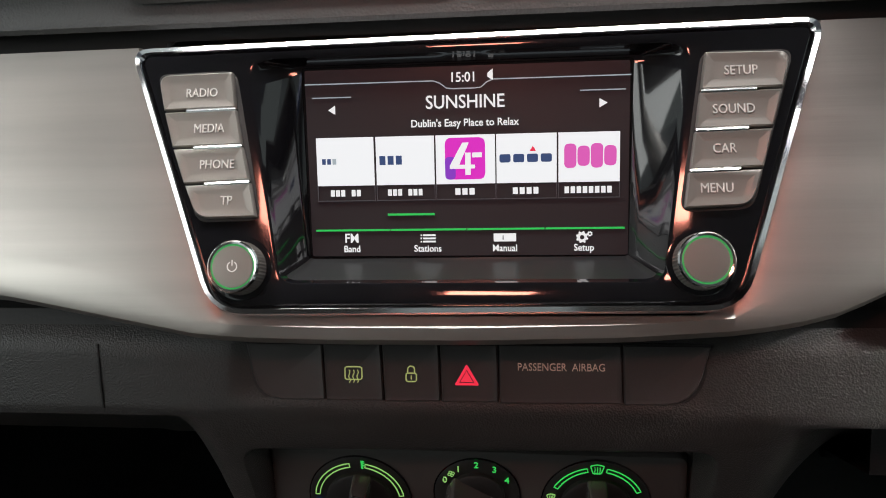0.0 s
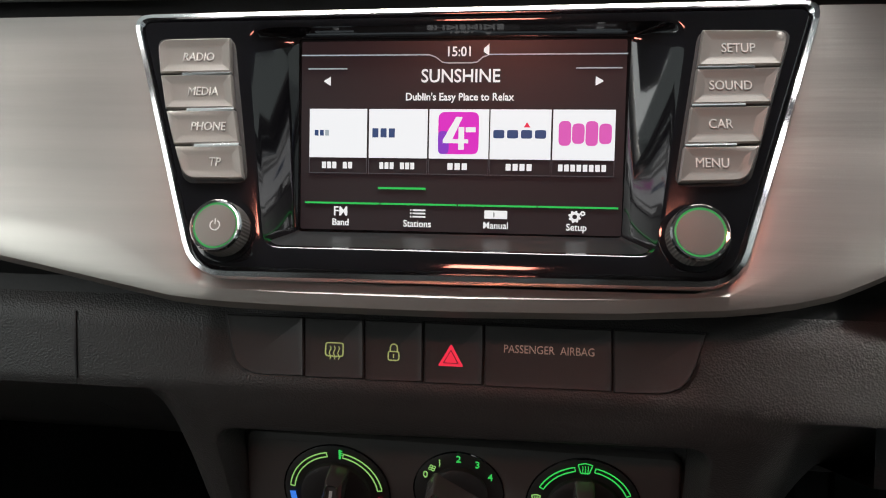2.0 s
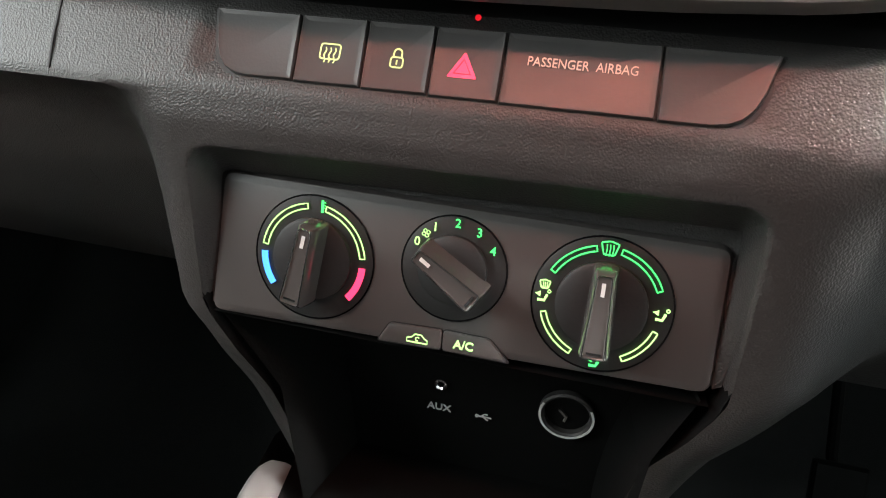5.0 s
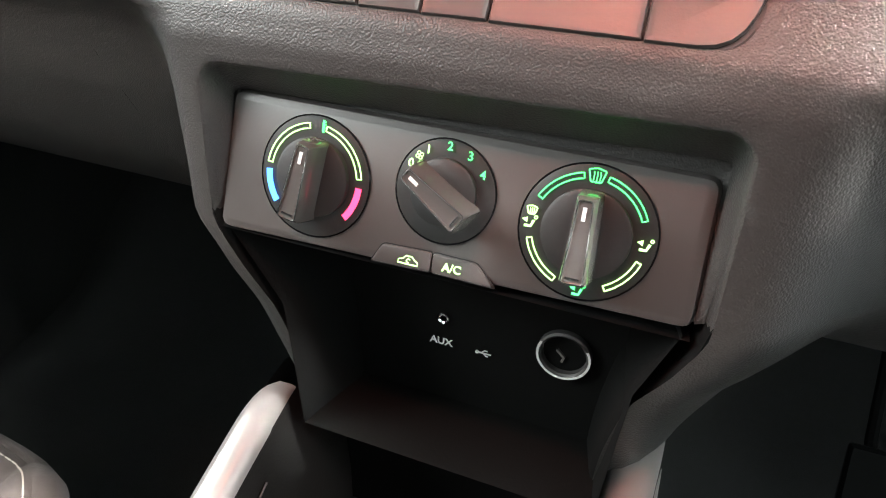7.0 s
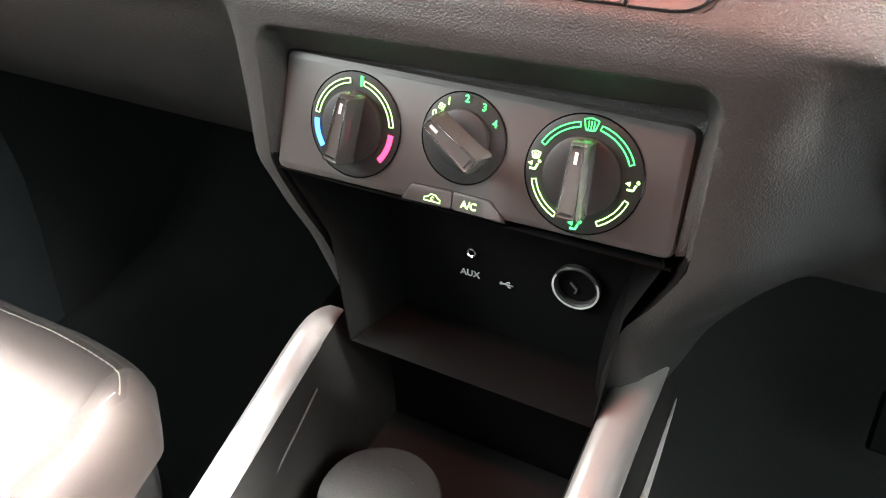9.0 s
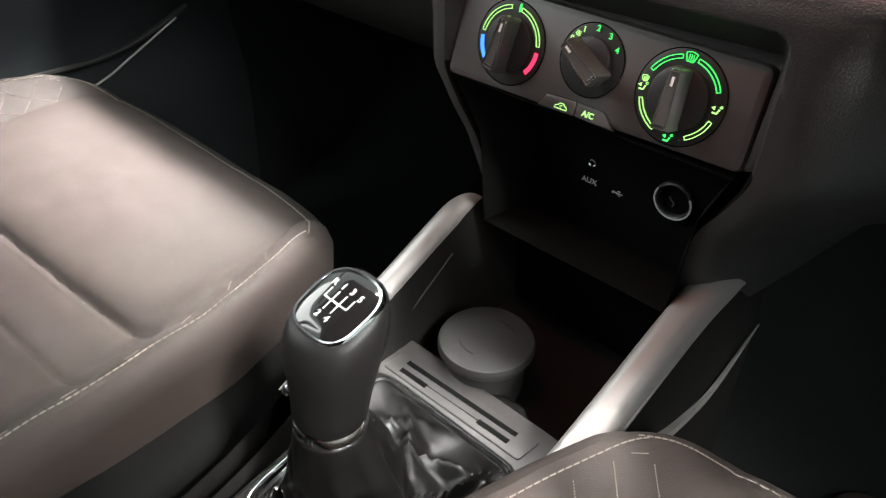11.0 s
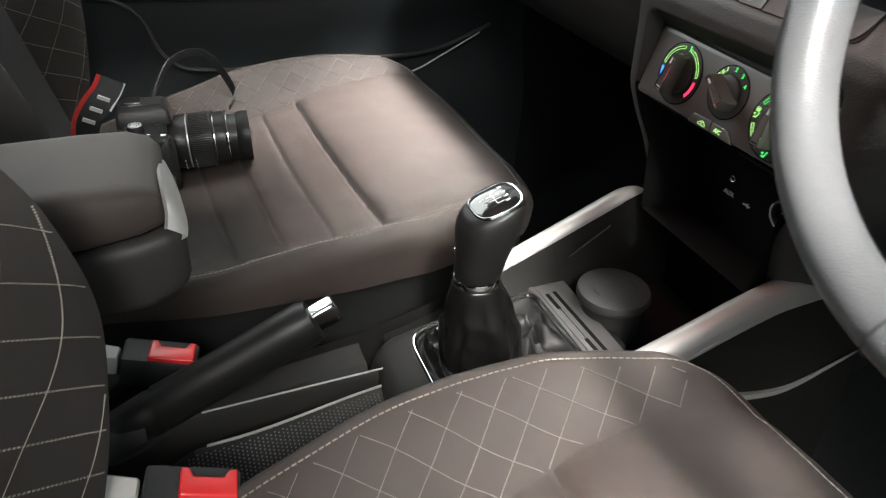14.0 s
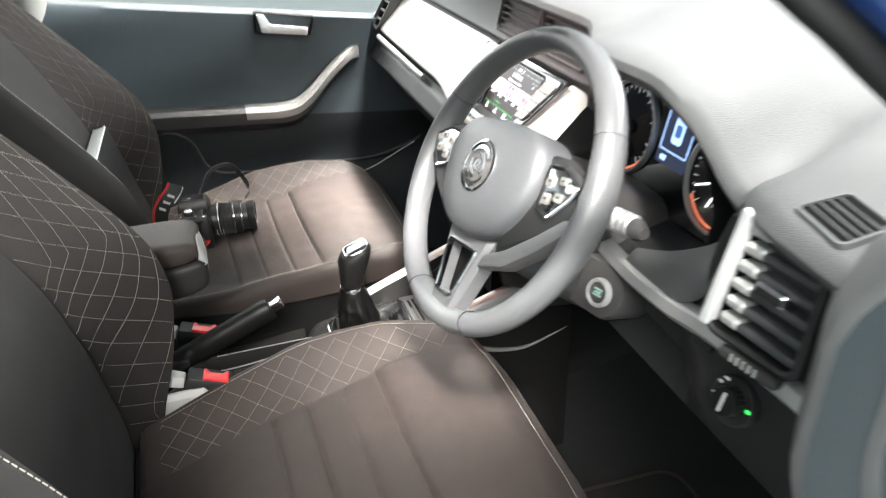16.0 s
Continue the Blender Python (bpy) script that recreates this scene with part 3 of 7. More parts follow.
# ---- head unit ----
hu = group_thing("head_unit", "piano-black radio unit with a lit touchscreen and grey keys", "car radio")
NK = 5
OUT = rounded([(-0.1437, 0.1122), (-0.1045, 0.0015), (0.1068, 0.0035), (0.1404, 0.1147)], [0.006, 0.012, 0.012, 0.006], NK)
BZ = rounded([(-0.0942, 0.1085), (-0.0768, 0.0116), (0.0785, 0.0119), (0.0921, 0.1096)], [0.012, 0.006, 0.006, 0.012], NK)
SC = plane_frame((0, 0.30, 0.72), 0.548)
SCR = rounded([(-0.0725, 0.0680), (-0.0722, -0.0168), (0.0692, -0.0162), (0.0705, 0.0678)], 0.002, NK)

bm = bmesh.new()
loops = [lift(OUT, -0.012, HU), lift(OUT, 0.0035, HU), lift(inset(OUT, 0.0012), 0.0047, HU), lift(inset(BZ, -0.0015), 0.0047, HU), lift(BZ, 0.0040, HU),
         [HU @ Vector((*a, 0.0)) * 0.0 + (HU @ Vector((a.x, a.y, 0.0032))).lerp(SC @ Vector((b.x, b.y, 0.0)), 0.12) for a, b in zip(BZ, SCR)],
         [(HU @ Vector((a.x, a.y, 0.0))).lerp(SC @ Vector((b.x, b.y, 0.0)), 0.75) for a, b in zip(BZ, SCR)],
         lift(SCR, 0.0006, SC), lift(SCR, -0.002, SC)]
stack(bm, loops, False, False)
bm.normal_update()
sill_faces = [f for f in bm.faces if abs(f.normal.z) > 0.75 and f.calc_center_median().y > 0.267 and f.calc_center_median().z < 0.716]
sill_pts = [[v.co.copy() for v in f.verts] for f in sill_faces]
bmesh.ops.delete(bm, geom=sill_faces, context="FACES")
part("faceplate", bm, GLOSS, hu, "glossy piano-black faceplate with sunken screen surround", angle=30)
bm = bmesh.new()
for pts in sill_pts:
    bm.faces.new([bm.verts.new(p) for p in pts])
bmesh.ops.remove_doubles(bm, verts=bm.verts, dist=0.00001)
part("screen_sill", bm, SILL, hu, "satin black ledge under the screen", angle=30)
bm = bmesh.new()
o2 = inset(OUT, -0.0036)
stack(bm, [lift(o2, -0.008, HU), lift(o2, 0.003, HU), lift(inset(o2, 0.0008), 0.0050, HU), lift(inset(OUT, -0.0008), 0.0056, HU), lift(inset(OUT, 0.0002), 0.0042, HU), lift(inset(OUT, 0.0002), -0.004, HU)], False, False)
part("chrome_frame", bm, DARKCHROME, hu, "thin chrome surround")

screen = part("screen", (lambda b: (slab(b, SCR, -0.004, 0.0, SC), b)[1])(bmesh.new()), SCREENGLASS, hu, "lit colour touchscreen showing radio presets")


def on_screen(name, loop, mat, d=0.0004, parent=None):
    b = bmesh.new()
    slab(b, loop, d - 0.0003, d, SC)
    return part(name, b, mat, parent or screen, smooth=False)


def rect(u0, v0, u1, v1):
    return quad((u0, v0), (u1, v0), (u1, v1), (u0, v1))


on_screen("display_background", rounded(rect(-0.0712, -0.0155, 0.0690, 0.0668), 0.001, 3), G_DARK, 0.0003)


def sx(px):
    return -0.0712 + 0.1405 * px


def sy(py):
    return 0.0675 - 0.0838 * py


def s_line(pts, w, mat, name="line", d=0.0010):
    b = bmesh.new()
    ribbon(b, [(sx(x), sy(y)) for x, y in pts], w, SC, 0.0004, d)
    return part(name, b, mat, screen, smooth=False)


def s_text(words, px, py, size, mat=None, bold=0.0, name="caption"):
    return lettering(words, size, at(SC, sx(px), sy(py), 0.0011), mat or G_WHITE, screen, name, squeeze=0.92, bold=bold)


s_line([(0.0, 0.080), (0.405, 0.080), (0.425, 0.092), (0.445, 0.118), (0.462, 0.122), (0.535, 0.122), (0.552, 0.118), (0.57, 0.092), (0.59, 0.080), (1.0, 0.080)], 0.0004, G_DIM, "header_line")
s_text("15:01", 0.497, 0.068, 0.0058, bold=0.00005, name="clock")
b = bmesh.new()
slab(b, [Vector((sx(x), sy(y))) for x, y in ((0.572, 0.050), (0.588, 0.028), (0.588, 0.085), (0.572, 0.068))], 0.0006, 0.0010, SC)
part("speaker_symbol", b, G_WHITE, screen, smooth=False)
s_text("SUNSHINE", 0.502, 0.192, 0.0080, bold=0.00006, name="station_title")
s_text("Dublin's Easy Place to Relax", 0.499, 0.297, 0.0045, bold=0.00006, name="station_subtitle")
for x0, x1, tip, base in ((0.022, 0.147, 0.072, 0.094), (0.850, 0.985, 0.932, 0.908)):
    s_line([(x0, 0.150), (x1, 0.150)], 0.0004, G_DIM, "arrow_frame")
    b = bmesh.new()
    slab(b, [Vector((sx(tip), sy(0.215))), Vector((sx(base), sy(0.192))), Vector((sx(base), sy(0.238)))], 0.0006, 0.0010, SC)
    part("arrow", b, G_WHITE, screen, smooth=False)
TILES = [0.028, 0.219, 0.4085, 0.5965, 0.786]
for i, x0 in enumerate(TILES):
    x1, y0, y1 = x0 + 0.184, 0.358, 0.611
    on_screen("preset_tile", rect(sx(x0), sy(y1), sx(x1), sy(y0)), G_TILE, 0.0008)
    s_line([(x0, y1), (x0, 0.692), (x1, 0.692), (x1, y1)], 0.0003, G_FRAME, "tile_frame")
    wide = (0.55, 0.62, 0.36, 0.46, 0.80)[i] * 0.184
    mid = (x0 + x1) / 2
    k = (6, 7, 3, 4, 8)[i]
    for j in range(k):
        w = wide / k
        xa = mid - wide / 2 + w * j
        if (i < 2) and j == 3:
            continue
        on_screen("caption_bar", rect(sx(xa), sy(0.668), sx(xa + w * 0.72), sy(0.634)), G_WHITE, 0.0009)
# logo shapes on the tiles
for j in range(3):
    on_screen("logo_bar", rect(sx(0.045 + 0.017 * j), sy(0.498), sx(0.057 + 0.017 * j), sy(0.468)), G_NAVY if j < 2 else G_DIM, 0.0010)
    on_screen("logo_bar", rect(sx(0.230 + 0.026 * j), sy(0.505), sx(0.249 + 0.026 * j), sy(0.458)), G_NAVY, 0.0010)
on_screen("logo_shape", rounded(rect(sx(0.437), sy(0.588), sx(0.562), sy(0.372)), 0.003, 4), G_MAGENTA, 0.0010)
on_screen("logo_shape", rounded(rect(sx(0.437), sy(0.588), sx(0.470), sy(0.470)), 0.002, 4), G_VIOLET, 0.0012)
on_screen("logo_shape", [Vector((sx(x), sy(y))) for x, y in ((0.492, 0.398), (0.512, 0.398), (0.480, 0.515), (0.452, 0.530), (0.452, 0.515))], G_WHITE, 0.0014)
on_screen("logo_bar", rect(sx(0.452), sy(0.532), sx(0.530), sy(0.512)), G_WHITE, 0.0014)
on_screen("logo_bar", rect(sx(0.500), sy(0.565), sx(0.517), sy(0.450)), G_WHITE, 0.0014)
on_screen("logo_bar", rect(sx(0.522), sy(0.475), sx(0.552), sy(0.450)), G_WHITE, 0.0014)
for j in range(4):
    on_screen("logo_bar", rounded(rect(sx(0.606 + 0.042 * j), sy(0.505), sx(0.640 + 0.042 * j), sy(0.462)), 0.0009, 3), G_NAVY, 0.0010)
on_screen("logo_shape", [Vector((sx(0.708 + 0.012 * math.cos(a)), sy(0.440 - 0.018 * math.sin(a)))) for a in [math.pi / 2 + 2 * math.pi * q / 3 for q in range(3)]], G_DRED, 0.0012)
for j in range(4):
    on_screen("logo_shape", rounded(rect(sx(0.803 + 0.040 * j), sy(0.540 - 0.01 * (j % 2)), sx(0.840 + 0.040 * j), sy(0.415 + 0.012 * (j % 2))), 0.0022, 4), G_PINK, 0.0010 + 0.0001 * (j % 2))
s_line([(0.251, 0.768), (0.401, 0.768)], 0.0009, G_GREEN, "page_marker")
for j in range(4):
    s_line([(0.016 + 0.2435 * j, 0.850), (0.256 + 0.2435 * j, 0.850)], 0.0008, G_GREEN, "menu_line")
s_text("FM", 0.132, 0.895, 0.0058, bold=0.00005)
s_text("Band", 0.132, 0.952, 0.0042, bold=0.00005)
s_text("Stations", 0.3765, 0.952, 0.0042, bold=0.00005)
s_text("Manual", 0.620, 0.952, 0.0042, bold=0.00005)
s_text("Setup", 0.864, 0.952, 0.0042, bold=0.00005)
for j in range(3):
    s_line([(0.362, 0.880 + 0.017 * j), (0.402, 0.880 + 0.017 * j)], 0.0007, G_WHITE, "list_symbol")
    s_line([(0.354, 0.880 + 0.017 * j), (0.358, 0.880 + 0.017 * j)], 0.0007, G_WHITE, "list_symbol")
on_screen("manual_symbol", rect(sx(0.585), sy(0.916), sx(0.655), sy(0.874)), G_WHITE, 0.0010)
on_screen("manual_symbol", rect(sx(0.613), sy(0.906), sx(0.616), sy(0.884)), G_DARK, 0.0012)
for cx, cy, r in ((0.858, 0.897, 0.0027), (0.882, 0.880, 0.0012)):
    pts = []
    for q in range(32):
        rr = r * (1.0 if (q // 2) % 2 else 0.76)
        pts.append(Vector((sx(cx) + rr * math.cos(2 * math.pi * q / 32), sy(cy) + rr * math.sin(2 * math.pi * q / 32))))
    on_screen("gear_symbol", pts, G_WHITE, 0.0009)
    on_screen("gear_symbol", circle(r * 0.36, 12, (sx(cx), sy(cy))), G_DARK, 0.0012)

KEY_LIST = [("RADIO", [(-0.1331, 0.1018), (-0.0998, 0.1023), (-0.0977, 0.0866), (-0.1297, 0.0861)], 0, (-0.1131, 0.0934)),
            ("MEDIA", [(-0.1294, 0.0852), (-0.0975, 0.0857), (-0.0945, 0.0704), (-0.1252, 0.0698)], -1, (-0.1093, 0.0776)),
            ("PHONE", [(-0.1248, 0.0689), (-0.0942, 0.0695), (-0.0906, 0.0548), (-0.1194, 0.0539)], -1, (-0.1051, 0.0619)),
            ("TP", [(-0.1189, 0.0530), (-0.0902, 0.0539), (-0.0872, 0.0394), (-0.1130, 0.0388)], 3, (-0.1004, 0.0463)),
            ("SETUP", [(0.0967, 0.1037), (0.1297, 0.1033), (0.1260, 0.0888), (0.0945, 0.0883)], 1, (0.1101, 0.0958)),
            ("SOUND", [(0.0942, 0.0873), (0.1257, 0.0878), (0.1216, 0.0730), (0.0921, 0.0724)], -1, (0.1069, 0.0801)),
            ("CAR", [(0.0917, 0.0713), (0.1213, 0.0719), (0.1174, 0.0568), (0.0894, 0.0560)], -1, (0.1028, 0.0642)),
            ("MENU", [(0.0889, 0.0550), (0.1169, 0.0557), (0.1124, 0.0416), (0.0868, 0.0407)], 2, (0.0994, 0.0484))]
for side in (KEY_LIST[:4], KEY_LIST[4:]):
    bm = bmesh.new()
    a, d = side[0][1], side[3][1]
    lp = rounded([a[0], d[3], d[2], a[1]], 0.004, 4)
    lp = inset(lp, -0.0013)
    slab(bm, lp, 0.0040, 0.0049, HU)
    part("key_surround", bm, BLACK, hu)
for words, pts, corner, tp in KEY_LIST:
    rr = [0.0004] * 4
    if corner >= 0:
        rr[corner] = 0.0055
    lp = rounded(pts, rr, 4)
    bm = bmesh.new()
    stack(bm, [lift(lp, 0.0045, HU), lift(lp, 0.0068, HU), lift(inset(lp, 0.0006), 0.0074, HU), lift(inset(lp, 0.0028), 0.0070, HU), lift(inset(lp, 0.0040), 0.0068, HU)], False, True)
    key = part("key", bm, KEY, hu, "graphite grey key lettered " + words, angle=50)
    lettering(words, 0.0054, at(HU, tp[0], tp[1], 0.0070), KEYPRINT, key, "key_lettering", squeeze=0.86)
    if words not in ("TP", "MENU"):
        sgn = 1 if tp[0] > 0 else -1
        p3, p2 = Vector(pts[3]), Vector(pts[2])
        a, b2 = (p3, p3.lerp(p2, 0.68)) if sgn > 0 else (p2, p2.lerp(p3, 0.68))
        bm = bmesh.new()
        tube(bm, [HU @ Vector((q.x, q.y - 0.0008, 0.0066)) for q in (a, a.lerp(b2, 0.5), b2)], 0.0010, 8)
        part("key_edge_bar", bm, CHROME, key, "slim bright edge bar")

for sgn in (-1, 1):
    K = at(HU, -0.0936 if sgn < 0 else 0.0929, 0.0178 if sgn < 0 else 0.0196) @ Matrix.Diagonal((0.9, 0.9, 1, 1))
    bm = bmesh.new()
    lathe(bm, [(0.0150, 0.0040), (0.0148, 0.0052), (0.0138, 0.0054)], K, 40, (False, True))
    knob = part("rotary_knob", bm, GLOSS, hu, "black rotary knob with chrome rim and green light ring")
    bm = bmesh.new()
    n = 96
    loops = []
    for h, r in ((0.0050, 0.0126), (0.0125, 0.0122), (0.0134, 0.0116)):
        loops.append([K @ Vector(((r - (0.0004 if q % 2 else 0)) * math.cos(2 * math.pi * q / n), (r - (0.0004 if q % 2 else 0)) * math.sin(2 * math.pi * q / n), h)) for q in range(n)])
    stack(bm, loops, False, False)
    part("knurled_grip", bm, KEY, knob, smooth=False)
    bm = bmesh.new()
    lathe(bm, [(0.0119, 0.0130), (0.0120, 0.0139), (0.0113, 0.0146), (0.0104, 0.0144), (0.0101, 0.0136)], K, 40, (False, False))
    part("chrome_rim", bm, CHROME, knob)
    bm = bmesh.new()
    lathe(bm, [(0.0101, 0.0136), (0.0095, 0.0138)], K, 40, (False, False))
    part("light_ring", bm, G_RING, knob, "green light ring")
    bm = bmesh.new()
    lathe(bm, [(0.0096, 0.0136), (0.0094, 0.0143), (0.0040, 0.0145)], K, 40, (False, True))
    part("knob_cap", bm, KEY, knob)
    if sgn < 0:
        bm = bmesh.new()
        ribbon(bm, circle(0.0022, 20, (0, 0), math.radians(115), math.radians(425), False), 0.0005, K, 0.0145, 0.0147)
        ribbon(bm, [(0, 0.0004), (0, 0.0030)], 0.0005, K, 0.0145, 0.0147)
        part("power_symbol", bm, LABEL, knob, smooth=False)

# centre vents over the head unit
VT = plane_frame((0, 0.352, 0.803), 0.25)
for x0, x1 in ((-0.150, -0.006), (0.006, 0.150)):
    vent = group_thing("centre_vent", "black slatted air vent over the radio", "air vent", "centre air vents")
    lp = rounded(rect(x0, 0.006, x1, 0.058), 0.006, 4)
    bm = bmesh.new()
    stack(bm, [lift(inset(lp, -0.004), -0.004, VT), lift(inset(lp, -0.004), 0.004, VT), lift(inset(lp, -0.001), 0.005, VT), lift(lp, 0.003, VT), lift(lp, -0.03, VT)], False, True)
    part("vent_frame", bm, DASHTOP, vent)
    for j in range(5):
        bm = bmesh.new()
        box(bm, ((x0 + x1) / 2, 0.012 + 0.010 * j, -0.004), (x1 - x0 - 0.003, 0.0022, 0.012), VT @ Matrix.Rotation(0.0, 4, "X"), 0.0006)
        part("slat", bm, DASHTOP, vent)

# ---- button row ----
BT = plane_frame((0, 0.2570, 0.6541), 0.65)
row = group_thing("button_row", "dark switch strip with lit symbols under the radio", "switch panel")
bm = bmesh.new()
lp = rounded([(-0.1040, 0.0245), (-0.0990, -0.0035), (0.0985, -0.0030), (0.1052, 0.0245)], [0.001, 0.013, 0.015, 0.001], 5)
slab(bm, lp, -0.004, 0.0012, BT)
part("strip_gap", bm, BLACK, row)
EDGE = [(-0.1030, -0.0975), (-0.0668, -0.0658), (-0.0398, -0.0388), (-0.0136, -0.0130), (0.0126, 0.0128), (0.0662, 0.0668), (0.1040, 0.0970)]
switches = []
for i in range(6):
    (a1, a0), (b1, b0) = EDGE[i], EDGE[i + 1]
    g = 0.0004
    rr = [0.0005, 0.012 if i == 0 else 0.0005, 0.014 if i == 5 else 0.0005, 0.0005]
    lp = rounded([(a1 + g, 0.0240), (a0 + g, -0.0022), (b0 - g, -0.0018), (b1 - g, 0.0240)], rr, 4)
    bm = bmesh.new()
    stack(bm, [lift(lp, 0.0005, BT), lift(lp, 0.0022, BT), lift(inset(lp, 0.0005), 0.0030, BT), lift(inset(lp, 0.0022), 0.0026, BT)], False, True)
    switches.append(part("switch", bm, SMOOTH, row, angle=45))
D = 0.0028
BS = at(BT, -0.0026, 0.0)
bm = bmesh.new()
ribbon(bm, rounded(rect(-0.0540, 0.0076, -0.0462, 0.0134), 0.0012, 3), 0.0005, BS, D - 0.0004, D, True)
for j in range(3):
    ribbon(bm, [(-0.0520 + 0.0019 * j + 0.0004 * math.sin(q * 1.6), 0.0062 + 0.0058 * q / 6) for q in range(7)], 0.0004, BS, D - 0.0004, D)
part("demist_symbol", bm, G_AMBER, switches[1], "lit yellow-green rear demister symbol", smooth=False)
bm = bmesh.new()
ribbon(bm, rounded(rect(-0.0261, 0.0070, -0.0214, 0.0108), 0.0010, 3), 0.0005, BS, D - 0.0004, D, True)
ribbon(bm, [(-0.0253, 0.0108), (-0.0253, 0.0124)] + [(-0.02375 + 0.00155 * math.cos(a), 0.0124 + 0.0016 * math.sin(a)) for a in [math.pi - math.pi * q / 8 for q in range(9)]] + [(-0.0222, 0.0108)], 0.0005, BS, D - 0.0004, D)
ribbon(bm, [(-0.02375, 0.0080), (-0.02375, 0.0097)], 0.0005, BS, D - 0.0004, D)
part("lock_symbol", bm, G_AMBER, switches[2], "lit yellow-green padlock symbol", smooth=False)
bm = bmesh.new()
tri = rounded([(0.0012 + 0.0064 * math.cos(a), 0.0088 + 0.0064 * math.sin(a)) for a in [math.pi / 2 + 2 * math.pi * q / 3 for q in range(3)]], 0.0008, 3)
slab(bm, tri, D - 0.0004, D, BS)
part("hazard_symbol", bm, G_RED, switches[3], "lit red hazard triangle", smooth=False)
bm = bmesh.new()
ribbon(bm, [(0.0012 + 0.0036 * math.cos(a), 0.0088 + 0.0036 * math.sin(a)) for a in [math.pi / 2 + 2 * math.pi * q / 3 for q in range(3)]], 0.0005, BS, D, D + 0.0003, True)
part("hazard_line", bm, BLACK, switches[3], smooth=False)
# Print tinted warm: the red glow on it is put into the colour.
airbag = material("airbag_print_red_lit", (0.72, 0.60, 0.51), 0.5)
lettering("PASSENGER  AIRBAG", 0.0048, at(BT, 0.0400, 0.0140, D), airbag, switches[4], "switch_lettering", squeeze=0.86)
# Small emitter painting the red reflection above the hazard switch; no lamp there.
bm = bmesh.new()
lathe(bm, [(0.0012, 0), (0.0010, 0.0005)], at(plane_frame((0.001, 0.270, 0.679), 0.6), 0, 0, 0.001), 12)
part("red_glint", bm, glow("red_glint_glow", (0.8, 0.01, 0.02), 0.3), row, "tiny glowing dot for a red reflection on the moulding")

# ---- centre stack and climate panel ----
stackob = group_thing("centre_stack", "dark grained centre stack round the climate panel", "centre stack", kind="structure")
HV = plane_frame((0, 0.2545, 0.578), 0.24)


clim = group_thing("climate_panel", "heater panel with three rotary dials and lit scales", "climate control")
bm = bmesh.new()
lp = rounded([(-0.1045, 0.0335), (-0.1090, -0.0310), (0.1040, -0.0265), (0.1025, 0.0315)], 0.006, 5)
slab(bm, lp, -0.006, 0.0012, HV, 0.0040)
part("panel_face", bm, PANEL, clim)
bm = bmesh.new()
well = rounded([(-0.1140, 0.0440), (-0.1120, -0.0280), (0.1070, -0.0235), (0.1120, 0.0420)], 0.006, 5)
stack(bm, [lift(well, -0.0020, HV), lift(inset(well, 0.005), -0.0040, HV), lift(inset(well, 0.012), -0.0050, HV)], False, True)
part("panel_surround", bm, DASH, clim, "grained recess round the panel")


def arc(c, r, a0, a1, n=18):
    return [(c[0] + r * math.cos(radians(a)), c[1] + r * math.sin(radians(a))) for a in [a0 + (a1 - a0) * q / (n - 1) for q in range(n)]]


def outlined_arc(bm, c, r, a0, a1, w, line, d):
    pts = arc(c, r + w / 2, a0, a1) + arc(c, r - w / 2, a1, a0)
    ribbon(bm, pts, line, HV, d - 0.0003, d, True)


def dial(c, R, pointer, length):
    base = at(HV, *c)
    bm = bmesh.new()
    lathe(bm, [(R, 0.0008), (R, 0.0016), (R - 0.0006, 0.0020), (R - 0.0075, 0.0024)], base, 48, (False, True))
    d = part("dial", bm, BLACK, clim, "black rotary dial with raised grip bar")
    bm = bmesh.new()
    lathe(bm, [(R + 0.0007, 0.0011), (R + 0.0007, 0.0017), (R, 0.0017), (R, 0.0011)], base, 48, (False, False))
    part("dial_rim", bm, GLOSS, d)
    bm = bmesh.new()
    lathe(bm, [(R * 0.66, 0.0022), (R * 0.655, 0.0048), (R * 0.60, 0.0056), (R * 0.3, 0.0057)], base, 40, (False, True))
    part("dial_hub", bm, BLACK, d)
    G = at(HV, c[0], c[1], 0.0, radians(pointer - 90))
    lp0 = rounded(quad((-0.0062, -length), (0.0062, -length), (0.0048, length * 0.94), (-0.0048, length * 0.94)), 0.002, 3)
    lp1 = rounded(quad((-0.0042, -length * 0.90), (0.0042, -length * 0.90), (0.0026, length * 0.84), (-0.0026, length * 0.84)), 0.0015, 3)
    bm = bmesh.new()
    stack(bm, [lift(lp0, 0.0045, G), lift(inset(lp0, 0.0006), 0.0120, G), lift(inset(lp0, 0.0011), 0.0160, G), lift(lp1, 0.0180, G), lift(inset(lp1, 0.0006), 0.0175, G)], False, True)
    g = part("grip_bar", bm, GRIP, d, "glossy black grip bar")
    bm = bmesh.new()
    ribbon(bm, [(0, length * 0.42), (0, length * 0.70)], 0.0014, G, 0.0174, 0.0179)
    part("pointer_mark", bm, LABEL, g, "white pointer mark", smooth=False)
    bm = bmesh.new()
    ribbon(bm, [(-0.0026, -length * 0.78), (0.0026, -length * 0.78)], 0.0008, G, 0.0174, 0.0181)
    ribbon(bm, lp1, 0.0004, G, 0.0178, 0.0182, True)
    part("grip_edge", bm, CHROME, g, smooth=False)
    return d


